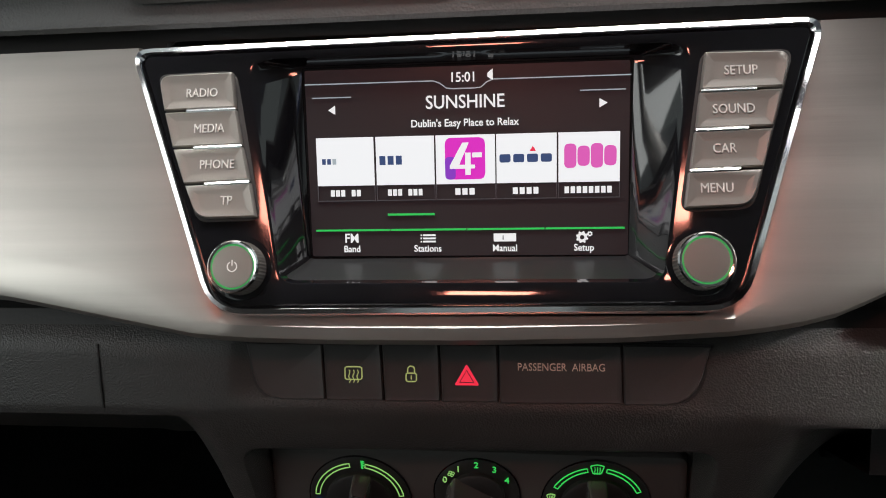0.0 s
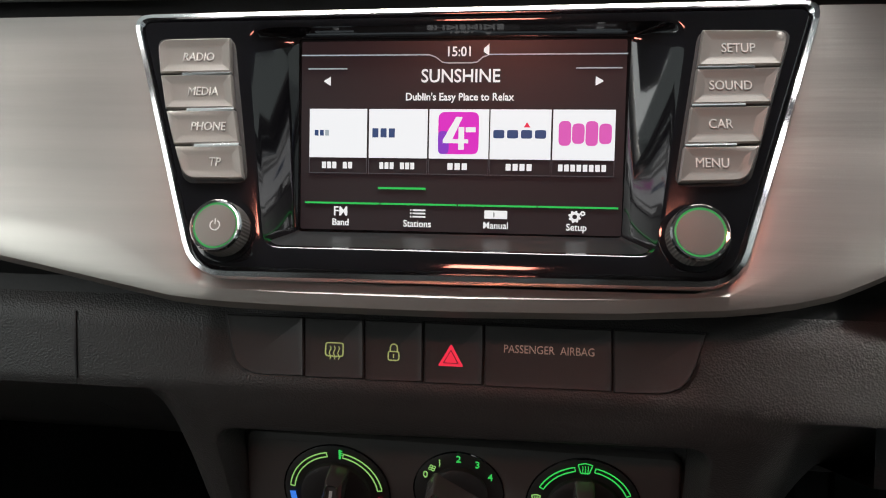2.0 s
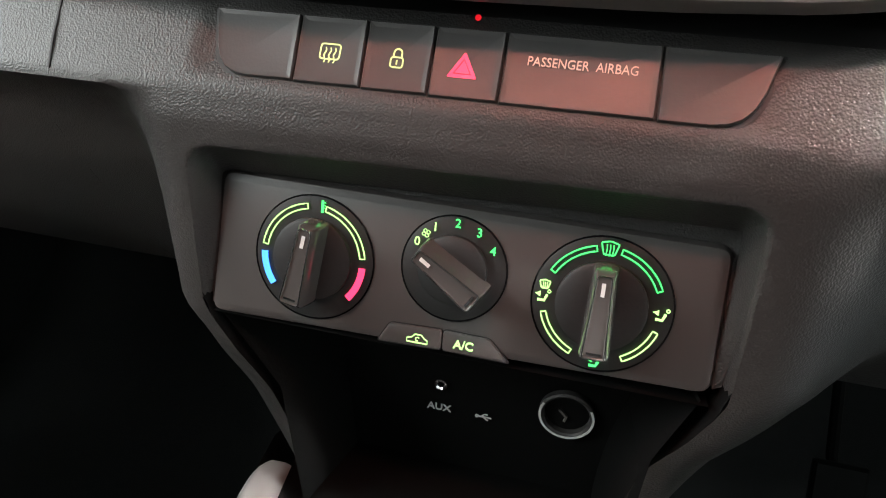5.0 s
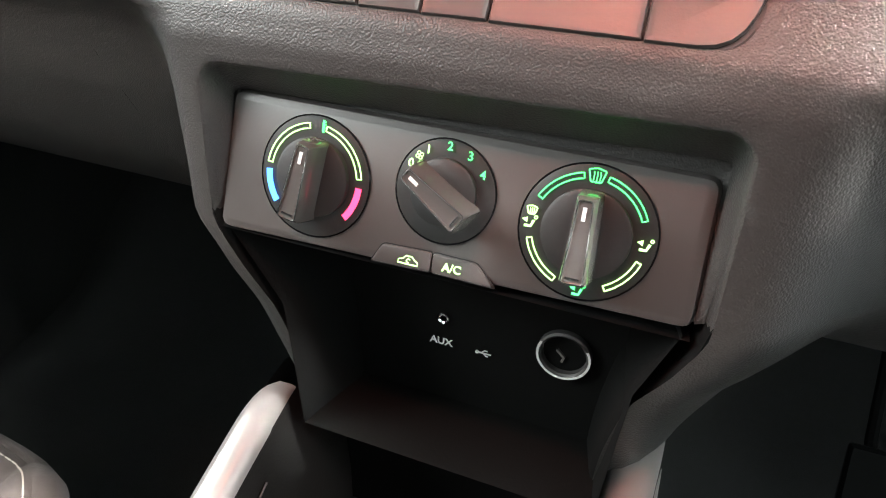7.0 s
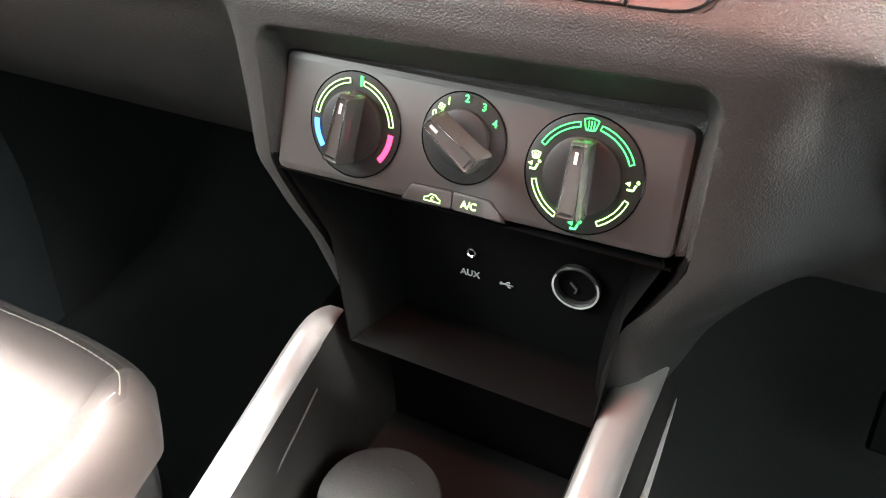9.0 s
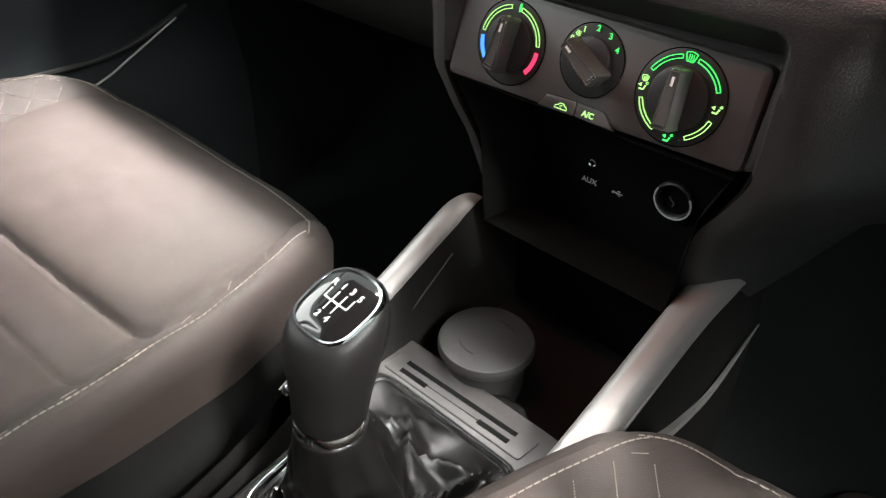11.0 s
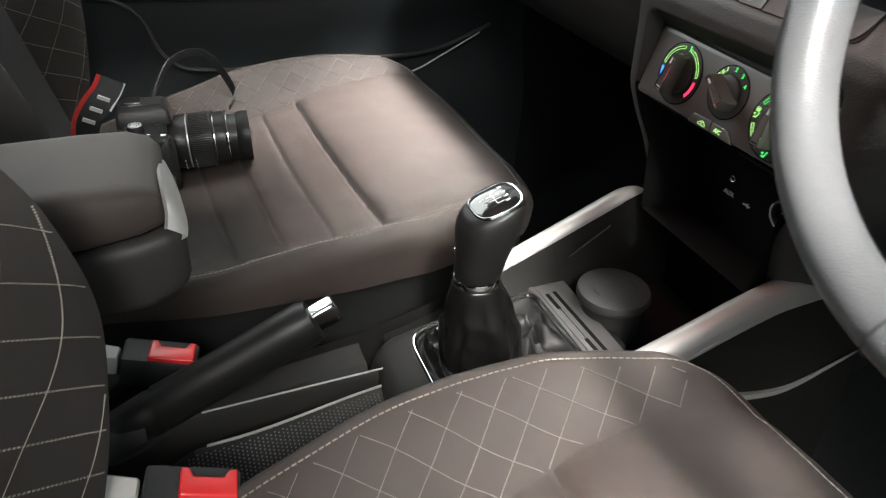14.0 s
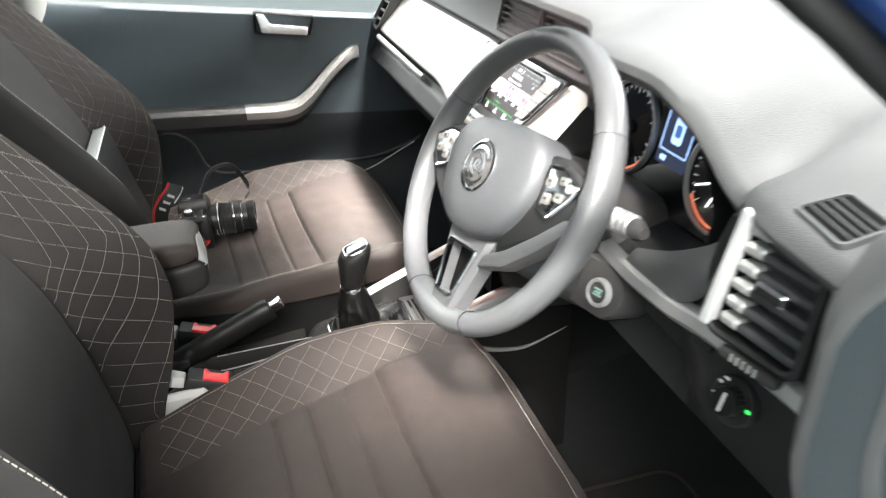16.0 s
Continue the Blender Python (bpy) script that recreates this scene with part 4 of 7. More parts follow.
C1, C2, C3 = (-0.0600, 0.0017), (0.0000, 0.0068), (0.0588, 0.0024)
R1, R2, R3 = 0.0262, 0.0213, 0.0264
DZ = 0.0030
d1 = dial(C1, R1, 80, 0.0185)
d2 = dial(C2, R2, 147, 0.0165)
d3 = dial(C3, R3, 90, 0.0182)
for a0, a1, mt in ((99, 172, G_LIME), (78, 8, G_LIME)):
    bm = bmesh.new()
    outlined_arc(bm, C1, R1 - 0.0042, a0, a1, 0.0022, 0.00055, DZ)
    part("scale_arc", bm, mt, d1, "lit green scale arc", smooth=False)
for a0, a1, mt, lb in ((180, 218, G_BLUE, "lit blue cold mark"), (-2, -42, G_DRED, "lit red warm mark")):
    bm = bmesh.new()
    ribbon(bm, arc(C1, R1 - 0.0042, a0, a1), 0.0028, HV, DZ - 0.0003, DZ)
    part("scale_arc", bm, mt, d1, lb, smooth=False)
bm = bmesh.new()
tx, ty = C1[0] + 0.0030, C1[1] + R1 - 0.0042
ribbon(bm, [(tx, ty - 0.0022), (tx, ty + 0.0030)], 0.0010, HV, DZ - 0.0003, DZ)
for q in range(3):
    ribbon(bm, [(tx, ty - 0.0002 + 0.0012 * q), (tx + 0.0014, ty - 0.0002 + 0.0012 * q)], 0.0005, HV, DZ - 0.0003, DZ)
part("thermometer_symbol", bm, G_LED, d1, smooth=False)
for words, px, py, mt in (("0", -0.0156, 0.0161, G_LIME), ("1", -0.0087, 0.0228, G_LIME), ("2", 0.0003, 0.0255, G_LED), ("3", 0.0092, 0.0230, G_LED), ("4", 0.0153, 0.0166, G_LED)):
    lettering(words, 0.0050, at(HV, px, py, DZ), mt, d2, "fan_number", bold=0.00003)
bm = bmesh.new()
fx, fy = -0.0123, 0.0199
for q in range(4):
    a = q * math.pi / 2 + 0.4
    ribbon(bm, circle(0.0007, 10, (fx + 0.0010 * math.cos(a), fy + 0.0010 * math.sin(a))), 0.0003, HV, DZ - 0.0003, DZ, True)
part("fan_symbol", bm, G_LIME, d2, smooth=False)
for a0, a1, mt in ((152, 102, G_LED), (78, 24, G_LED), (196, 246, G_LIME), (-62, -18, G_LIME)):
    bm = bmesh.new()
    outlined_arc(bm, C3, R3 - 0.0042, a0, a1, 0.0021, 0.00055, DZ)
    part("scale_arc", bm, mt, d3, "lit green scale arc", smooth=False)


def seat_symbol(bm, cx, cy, arrow):
    ribbon(bm, [(cx - 0.0022, cy - 0.0016), (cx + 0.0004, cy - 0.0016), (cx + 0.0014, cy + 0.0010)], 0.0010, HV, DZ - 0.0003, DZ)
    ribbon(bm, circle(0.0006, 10, (cx + 0.0020, cy + 0.0022)), 0.0004, HV, DZ - 0.0003, DZ, True)
    slab(bm, [Vector((cx - 0.0034, cy + arrow)), Vector((cx - 0.0012, cy + arrow + 0.0011)), Vector((cx - 0.0012, cy + arrow - 0.0011))], DZ - 0.0003, DZ, HV)


def screen_symbol(bm, cx, cy, s):
    lp = [(cx - 0.0030 * s, cy + 0.0018 * s), (cx, cy + 0.0026 * s), (cx + 0.0030 * s, cy + 0.0018 * s), (cx + 0.0018 * s, cy - 0.0022 * s), (cx - 0.0018 * s, cy - 0.0022 * s)]
    ribbon(bm, rounded(lp, 0.0004, 2), 0.0005, HV, DZ - 0.0003, DZ, True)
    for q in (-1, 0, 1):
        ribbon(bm, [(cx + 0.0011 * s * q, cy - 0.0026 * s), (cx + 0.0011 * s * q + 0.0002, cy), (cx + 0.0011 * s * q, cy + 0.0014 * s)], 0.0004, HV, DZ - 0.0003, DZ)


bm = bmesh.new()
screen_symbol(bm, C3[0], C3[1] + R3 - 0.0040, 1.1)
part("windscreen_symbol", bm, G_LED, d3, smooth=False)
bm = bmesh.new()
screen_symbol(bm, C3[0] - R3 + 0.0044, C3[1] + 0.0048, 0.7)
seat_symbol(bm, C3[0] - R3 + 0.0044, C3[1], 0.0008)
part("air_symbol", bm, G_LIME, d3, smooth=False)
bm = bmesh.new()
seat_symbol(bm, C3[0] + R3 - 0.0040, C3[1], 0.0010)
part("air_symbol", bm, G_LIME, d3, smooth=False)
bm = bmesh.new()
seat_symbol(bm, C3[0] + 0.001, C3[1] - R3 + 0.0036, 0.0008)
part("air_symbol", bm, G_LED, d3, smooth=False)

for i, pts in enumerate(([(-0.0290, -0.0287), (-0.0243, -0.0202), (-0.0018, -0.0193), (-0.0018, -0.0278)], [(-0.0012, -0.0278), (-0.0012, -0.0193), (0.0180, -0.0196), (0.0262, -0.0280)])):
    bm = bmesh.new()
    slab(bm, inset(rounded(list(reversed(pts)), 0.0015, 3), -0.0006), 0.0008, 0.0016, HV)
    rim = part("key_gap", bm, BLACK, clim)
    bm = bmesh.new()
    slab(bm, rounded(list(reversed(pts)), 0.0015, 3), 0.0010, 0.0026, HV, 0.0006)
    k = part("air_key", bm, PANEL, clim, "small black air key with lit mark")
    if i:
        lettering("A/C", 0.0050, at(HV, 0.0077, -0.0242, 0.0028), G_LIME, k, "key_lettering", bold=0.0001)
    else:
        bm = bmesh.new()
        ribbon(bm, [(-0.0164, -0.0265), (-0.0162, -0.0250), (-0.0142, -0.0244), (-0.0129, -0.0230), (-0.0102, -0.0230), (-0.0088, -0.0244), (-0.0076, -0.0250), (-0.0074, -0.0265)], 0.0005, HV, 0.0026, 0.0029, True)
        ribbon(bm, circle(0.0008, 12, (-0.0117, -0.0250), 0.5, 5.2, False), 0.0004, HV, 0.0026, 0.0029)
        part("recirculation_symbol", bm, G_LIME, k, smooth=False)

# lower pocket with sockets
LP = plane_frame((0, 0.302, 0.480), -0.05)
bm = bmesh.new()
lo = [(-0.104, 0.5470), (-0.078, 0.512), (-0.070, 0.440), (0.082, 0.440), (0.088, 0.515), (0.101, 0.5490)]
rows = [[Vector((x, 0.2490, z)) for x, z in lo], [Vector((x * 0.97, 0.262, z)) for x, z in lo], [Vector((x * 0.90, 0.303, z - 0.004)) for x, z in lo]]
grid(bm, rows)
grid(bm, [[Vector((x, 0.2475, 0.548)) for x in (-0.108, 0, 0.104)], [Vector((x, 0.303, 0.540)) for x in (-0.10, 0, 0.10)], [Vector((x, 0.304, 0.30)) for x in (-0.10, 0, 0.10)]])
part("pocket_wall", bm, SHADE_BLACK, stackob, "matt black pocket under the heater panel, shade put into colour")
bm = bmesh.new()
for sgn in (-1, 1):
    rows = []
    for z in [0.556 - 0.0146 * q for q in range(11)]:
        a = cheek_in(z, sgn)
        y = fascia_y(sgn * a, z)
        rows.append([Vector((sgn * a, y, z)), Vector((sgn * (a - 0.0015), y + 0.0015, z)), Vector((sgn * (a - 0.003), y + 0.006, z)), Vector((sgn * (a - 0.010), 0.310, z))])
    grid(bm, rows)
part("stack_cheek", bm, SHADE_BLACK, stackob)
sock = group_thing("power_socket", "round black power socket with pale ring on the pocket wall", "power socket")
bm = bmesh.new()
c = (0.0505, 0.0080)
lathe(bm, [(0.0140, -0.001), (0.0140, 0.0022), (0.0128, 0.0030), (0.0115, 0.0020), (0.0110, -0.010)], at(LP, *c), 32, (False, True))
part("socket_ring", bm, SMOOTH, sock)
bm = bmesh.new()
ribbon(bm, arc(c, 0.0133, 150, 390, 26), 0.0012, LP, 0.0028, 0.0032)
part("ring_print", bm, LABEL, sock, "pale printed ring", smooth=False)
bm = bmesh.new()
ribbon(bm, [(c[0] - 0.004, c[1] + 0.001), (c[0], c[1] - 0.003), (c[0] - 0.001, c[1] - 0.006)], 0.0012, LP, -0.002, 0.0)
part("socket_mark", bm, KEY, sock, smooth=False)
aux = group_thing("aux_socket", "small audio socket with printed marks", "audio socket")
bm = bmesh.new()
lathe(bm, [(0.0034, -0.001), (0.0034, 0.0012), (0.0026, 0.0016), (0.0018, 0.0008), (0.0016, -0.004)], at(LP, -0.0150, 0.0105), 20, (False, True))
part("jack_rim", bm, CHROME, aux)
lettering("AUX", 0.0062, at(LP, -0.0155, -0.0045, 0.0012), LABEL, aux, "aux_lettering", bold=0.0001)
bm = bmesh.new()
ribbon(bm, [(0.0050, -0.0050), (0.0128, -0.0050)], 0.0006, LP, 0.0008, 0.0014)
ribbon(bm, [(0.0072, -0.0050), (0.0090, -0.0032), (0.0108, -0.0032)], 0.0005, LP, 0.0008, 0.0014)
ribbon(bm, [(0.0084, -0.0050), (0.0100, -0.0066), (0.0112, -0.0066)], 0.0005, LP, 0.0008, 0.0014)
slab(bm, circle(0.0010, 10, (0.0050, -0.0050)), 0.0008, 0.0014, LP)
part("usb_symbol", bm, LABEL, aux, smooth=False)

# ---- centre console ----
console = group_thing("centre_console", "low dark console with pale upper rails between the seats", "console", kind="structure")
bm = bmesh.new()
TRAY_Z = 0.368


def console_half(y):
    return lerp_table([(-0.50, 0.085), (-0.10, 0.082), (0.02, 0.084), (0.12, 0.092), (0.30, 0.098)], y)


def rail_z(y):
    return lerp_table([(-0.50, 0.345), (-0.15, 0.347), (-0.06, 0.352), (0.00, 0.362), (0.107, 0.397), (0.170, 0.420), (0.240, 0.447), (0.27, 0.456), (0.31, 0.460)], y)


ys = [-0.50 + 0.885 * i / 44 for i in range(45)]
for sgn in (-1, 1):
    rows = []
    for y in ys:
        w, z = console_half(y), rail_z(y) - 0.055 * max(0.0, (y - 0.29) / 0.095)
        rows.append([Vector((sgn * (w + 0.012), y, 0.08)), Vector((sgn * (w + 0.010), y, z - 0.05)), Vector((sgn * (w + 0.007), y, z - 0.012))])
    grid(bm, rows)
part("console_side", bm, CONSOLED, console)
for sgn in (-1, 1):
    bm = bmesh.new()
    rows = []
    for y in [(0.066 if sgn < 0 else -0.02) + (0.204 if sgn < 0 else 0.350) * i / 30 for i in range(31)]:
        w, z = console_half(y), rail_z(y) - (0.014 * max(0.0, (y - 0.235) / 0.035) ** 2 if sgn < 0 else 0.0)
        rows.append([Vector((sgn * (w + 0.0095), y, z - 0.020)), Vector((sgn * (w + 0.0085), y, z - 0.009)), Vector((sgn * (w + 0.006), y, z - 0.003)), Vector((sgn * (w + 0.002), y, z)), Vector((sgn * (w - 0.006), y, z + 0.0004)),
                     Vector((sgn * (w - 0.0105), y, z - 0.0012)), Vector((sgn * (w - 0.0130), y, z - 0.0045)), Vector((sgn * (w - 0.0145), y, z - 0.014))])
    grid(bm, rows)
    part("console_rail", bm, RAIL, console, "pale satin rail along the console edge")
    bm = bmesh.new()
    rows = []
    for y in [-0.02 + 0.32 * i / 30 for i in range(31)]:
        w, z = console_half(y), rail_z(y)
        rows.append([Vector((sgn * (w - 0.0132), y, z - 0.006)), Vector((sgn * (w - 0.018), y, z - 0.03)), Vector((sgn * (w - 0.026), y, min(z - 0.035, 0.36))), Vector((sgn * (w - 0.028), y, 0.30))])
    grid(bm, rows)
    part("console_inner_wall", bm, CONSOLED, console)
# The wall crease is a paler tube: its highlight is put into the colour.
for nm, pts, r, lb in (("wall_crease", [(-0.0765, 0.174, 0.389), (-0.0768, 0.198, 0.404), (-0.0772, 0.222, 0.419)], 0.0007, "fine crease in the console wall, its highlight painted paler"),
                       ("side_crease", [(console_half(y) + 0.0088, y, rail_z(y) - 0.017) for y in (-0.02, 0.04, 0.10, 0.16, 0.22, 0.25)], 0.0008, "fine crease below the console rail")):
    bm = bmesh.new()
    tube(bm, smoothed(pts, 5), r, 8)
    part(nm, bm, SMOOTH if nm != "side_crease" else RAIL, console, lb)
bm = bmesh.new()
blade = smoothed([(0.109, 0.205, 0.366), (0.110, 0.241, 0.350), (0.111, 0.281, 0.342), (0.112, 0.310, 0.344), (0.112, 0.351, 0.357), (0.112, 0.375, 0.366)], 6)
rows = []
for i, p in enumerate(blade):
    h = 0.0075 * (1 - i / (len(blade) - 1)) ** 0.8 + 0.0006
    f = h / 0.0081
    rows.append([p + Vector((-0.004 * f, 0, 0.55 * h)), p + Vector((0.0010 * f, 0, 0.5 * h)), p + Vector((0.0032 * f, 0, 0)), p + Vector((0.0010 * f, 0, -0.5 * h)), p + Vector((-0.004 * f, 0, -0.55 * h))])
grid(bm, rows)
part("side_flange", bm, RAIL, console, "pale tapering blade on the console side")
# top with tray
bm = bmesh.new()
TOP = Matrix.Translation((0, 0, 0))
lp = rounded(quad((-0.074, 0.131), (0.074, 0.131), (0.074, 0.172), (-0.074, 0.172)), 0.004, 3)
slab(bm, lp, 0.34, TRAY_Z, TOP, 0.002)
part("card_tray", bm, CONSOLE, console, "grey plate with card slots")
bm = bmesh.new()
lp = rounded(quad((-0.067, 0.1375), (0.056, 0.1400), (0.058, 0.1615), (-0.065, 0.1580)), 0.003, 3)
slab(bm, lp, 0.3670, 0.3692, TOP, 0.0008)
part("slot_seat", bm, CONSOLE, console, "raised plate round the card slots")
for y, x0, x1, w in ((0.1535, -0.051, 0.048, 0.0042), (0.1450, -0.050, -0.025, 0.0044), (0.1455, 0.021, 0.047, 0.0044), (0.1460, -0.026, 0.022, 0.0009)):
    bm = bmesh.new()
    box(bm, ((x0 + x1) / 2, y, 0.3686), (x1 - x0, w, 0.0016), Matrix.Rotation(0.03, 4, "Z"), 0.0003)
    part("card_slot", bm, SHADE_BLACK, console, "black card slot")
bm = bmesh.new()
lp = rounded(quad((-0.074, 0.172), (0.074, 0.172), (0.074, 0.30), (-0.074, 0.30)), 0.004, 3)
slab(bm, lp, 0.30, 0.335, TOP, 0.002)
part("cup_floor", bm, BLACK, console, "black cup holder floor")
bm = bmesh.new()
pts = [(-0.074, 0.172), (0.000, 0.172), (0.012, 0.181), (0.030, 0.181), (0.040, 0.173), (0.074, 0.172), (0.074, 0.170), (-0.074, 0.170)]
slab(bm, [Vector(p) for p in pts], 0.335, 0.362, TOP)
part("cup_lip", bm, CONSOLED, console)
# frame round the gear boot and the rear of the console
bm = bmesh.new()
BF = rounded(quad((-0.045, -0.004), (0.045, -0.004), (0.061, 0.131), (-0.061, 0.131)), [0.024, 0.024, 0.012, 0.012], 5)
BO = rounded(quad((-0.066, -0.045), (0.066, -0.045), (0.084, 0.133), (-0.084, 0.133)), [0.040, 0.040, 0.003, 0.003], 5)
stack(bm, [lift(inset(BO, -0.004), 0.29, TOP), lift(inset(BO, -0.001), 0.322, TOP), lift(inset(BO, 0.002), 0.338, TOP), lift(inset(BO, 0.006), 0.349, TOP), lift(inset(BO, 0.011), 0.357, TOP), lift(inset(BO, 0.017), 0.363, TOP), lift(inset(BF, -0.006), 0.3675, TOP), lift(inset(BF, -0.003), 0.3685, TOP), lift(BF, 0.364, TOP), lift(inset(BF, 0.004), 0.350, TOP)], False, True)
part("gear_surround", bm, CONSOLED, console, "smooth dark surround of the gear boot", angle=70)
bm = bmesh.new()
stack(bm, [lift(inset(BF, -0.0016), 0.3680, TOP), lift(inset(BF, -0.0014), 0.3694, TOP), lift(inset(BF, -0.0004), 0.3696, TOP), lift(inset(BF, 0.0003), 0.3675, TOP)], False, False)
part("chrome_surround", bm, CHROME, console, "thin chrome line round the gear boot")
def channel_z(y):
    return lerp_table([(-0.52, 0.335), (-0.2, 0.330), (-0.05, 0.342)], y)


def wall_z(y):
    """Top of the thin wall between the handbrake and the side pocket."""
    return 0.355 - 0.032 * max(0.0, min(1.0, (-0.20 - y) / 0.05))


def rim_x(y):
    return lerp_table([(-0.52, 0.006), (-0.177, 0.005), (-0.038, -0.012), (0.0, -0.014)], y)


bm = bmesh.new()
swept_rows = []
for y in [-0.52 + 0.48 * i / 24 for i in range(25)]:
    z, wz, rx = channel_z(y), wall_z(y), rim_x(y)
    swept_rows.append([Vector((px, y, pz)) for px, pz in ((-0.088, z - 0.01), (-0.080, z - 0.012), (-0.062, z - 0.014), (-0.056, z - 0.02), (-0.031, z - 0.02), (-0.026, wz - 0.003), (-0.0245, wz), (-0.0205, wz), (-0.019, wz - 0.003),
                                                          (-0.0175, wz - 0.030), (rx - 0.003, wz - 0.030), (rx - 0.001, wz - 0.011), (rx + 0.001, wz - 0.010), (0.066, wz - 0.034), (0.070, z + 0.006), (0.085, z + 0.004), (0.090, z - 0.01))])
grid(bm, swept_rows)
part("console_top", bm, CONSOLED, console, "dark moulded console top beside the handbrake", angle=30)
edge_y = [-0.19 + 0.155 * q / 12 for q in range(13)]
for pts, r in (([(-0.0225, y, wall_z(y) + 0.0004) for y in edge_y], 0.0008), ([(rim_x(y), y, wall_z(y) - 0.0095) for y in edge_y], 0.0012)):
    bm = bmesh.new()
    tube(bm, pts, r, 8)
    part("tray_edge", bm, RAIL, console, "thin pale line along the console tray edge")
bm = bmesh.new()
for i in range(48):
    for j in range(20):
        y = -0.205 + 0.0034 * i
        x = rim_x(y) + 0.005 + 0.0030 * j + (0.0015 if i % 2 else 0)
        z = wall_z(y) - 0.010 - 0.024 * (x - rim_x(y)) / (0.066 - rim_x(y))
        if x < 0.064:
            base = [bm.verts.new((x + 0.0008 * a, y + 0.0008 * b2, z - 0.0004)) for a, b2 in ((-1, -1), (1, -1), (1, 1), (-1, 1))]
            top = [bm.verts.new((x + 0.0005 * a, y + 0.0005 * b2, z + 0.0007)) for a, b2 in ((-1, -1), (1, -1), (1, 1), (-1, 1))]
            bm.faces.new(top)
            for q in range(4):
                bm.faces.new((base[q], base[(q + 1) % 4], top[(q + 1) % 4], top[q]))
tagged(part("rubber_mat_studs", bm, CONSOLE, console, "dotted anti-slip mat in the side pocket", smooth=False), kind="stuff")

ash = group_thing("ashtray", "round grey lidded ashtray standing in the cup holder", "ashtray")
A = Matrix.Translation((-0.0175, 0.194, 0))
bm = bmesh.new()
lathe(bm, [(0.026, 0.335), (0.029, 0.345), (0.0295, 0.378), (0.033, 0.381)], A, 36)
part("ashtray_cup", bm, BLACK, ash)
bm = bmesh.new()
lathe(bm, [(0.0335, 0.380), (0.0352, 0.383), (0.0352, 0.387), (0.0340, 0.3895), (0.031, 0.3902), (0.012, 0.3908)], A, 44)
lid = part("ashtray_lid", bm, GREYLID, ash, "grey grained lid")
for a0 in (75, 255):
    bm = bmesh.new()
    ribbon(bm, [(0.020 * math.cos(radians(a0 + q)), 0.020 * math.sin(radians(a0 + q))) for q in range(-28, 29, 7)], 0.0007, A, 0.3898, 0.3912)
    part("lid_crease", bm, BLACK, lid, smooth=False)

# ---- gear lever ----
gear = group_thing("gear_lever", "black gear lever with leatherette boot and chrome-ringed shift pattern", "gear lever")
bm = bmesh.new()
loops = []
bc = Vector((0.0, 0.062))
BASE = rounded(quad((-0.043, -0.002), (0.043, -0.002), (0.059, 0.129), (-0.059, 0.129)), [0.023, 0.023, 0.011, 0.011], 6)
BL = [Vector(BASE[i]).lerp(Vector(BASE[(i + 1) % len(BASE)]), q / 12) for i in range(len(BASE)) for q in range(12 if (Vector(BASE[i]) - Vector(BASE[(i + 1) % len(BASE)])).length > 0.012 else 3)]
# angle, height, width and lean of each bunched fold in the skirt
PLEATS = ((3.80, 0.020, 0.10, 1.2), (3.35, 0.012, 0.16, -0.8), (4.35, 0.017, 0.11, -1.0), (4.90, 0.011, 0.14, 0.9), (5.45, 0.015, 0.12, -0.9), (5.95, 0.019, 0.13, 1.1), (0.25, 0.024, 0.16, -1.0), (0.62, 0.018, 0.10, 1.3),
          (1.05, 0.023, 0.15, -0.7), (1.55, 0.020, 0.12, 0.9), (2.05, 0.022, 0.14, -0.8), (2.60, 0.018, 0.15, 0.8))


def pleat(a, t):
    """Height of the sharp folds in the boot's skirt at an angle."""
    h = 0.0
    for a0, top, w, lean in PLEATS:
        da = abs((a - a0 - lean * t + math.pi) % (2 * math.pi) - math.pi)
        h = max(h, top * math.exp(-(da / w) ** 1.1))
    return h


for j in range(61):
    t = j / 60
    lp = []
    for p in BL:
        q = p - bc
        ang = math.atan2(q.y, q.x) % (2 * math.pi)
        cone_c = Vector((0.005, 0.047))
        wob = noise.noise(Vector((1.6 * math.cos(ang), 1.6 * math.sin(ang), 3.0 * t + 1.7)))
        crumple = 0.45 - abs(noise.noise(Vector((2.6 * math.cos(ang) + 4, 2.6 * math.sin(ang), 6.0 * t))))
        foot = 0.035 * (1 + 0.30 * noise.noise(Vector((2.2 * math.cos(ang) + 9, 2.2 * math.sin(ang), 0.3))))
        if t < 0.42:
            f = t / 0.42
            pt = p.lerp(cone_c + foot * Vector((math.cos(ang), math.sin(ang))), f ** 0.85)
            z = 0.3665 + 0.004 * f + math.sin(math.pi * f) ** 0.8 * (pleat(ang, f) * (0.75 + 0.5 * wob) - 0.005) + 0.006 * math.sin(math.pi * f) * crumple
        else:
            f = (t - 0.42) / 0.58
            rad = foot + (0.0195 - foot) * (0.62 * f + 0.38 * f ** 3)
            rad *= 1 + math.sin(math.pi * f) * (0.14 * wob + 0.20 * crumple) + 0.05 * math.sin(math.pi * min(1, 1.4 * f)) * math.sin(5 * ang + 2.2 * f)
            c = cone_c.lerp(Vector((0.006, 0.038)), f)
            pt = c + rad * Vector((math.cos(ang), math.sin(ang)))
            z = 0.3705 + 0.0845 * f
        lp.append(Vector((pt.x, pt.y, max(z, 0.3612))))
    loops.append(lp)
stack(bm, loops, False, True)
boot = part("gear_boot", bm, LEATHER, gear, "creased black leatherette boot", angle=80)
bm = bmesh.new()
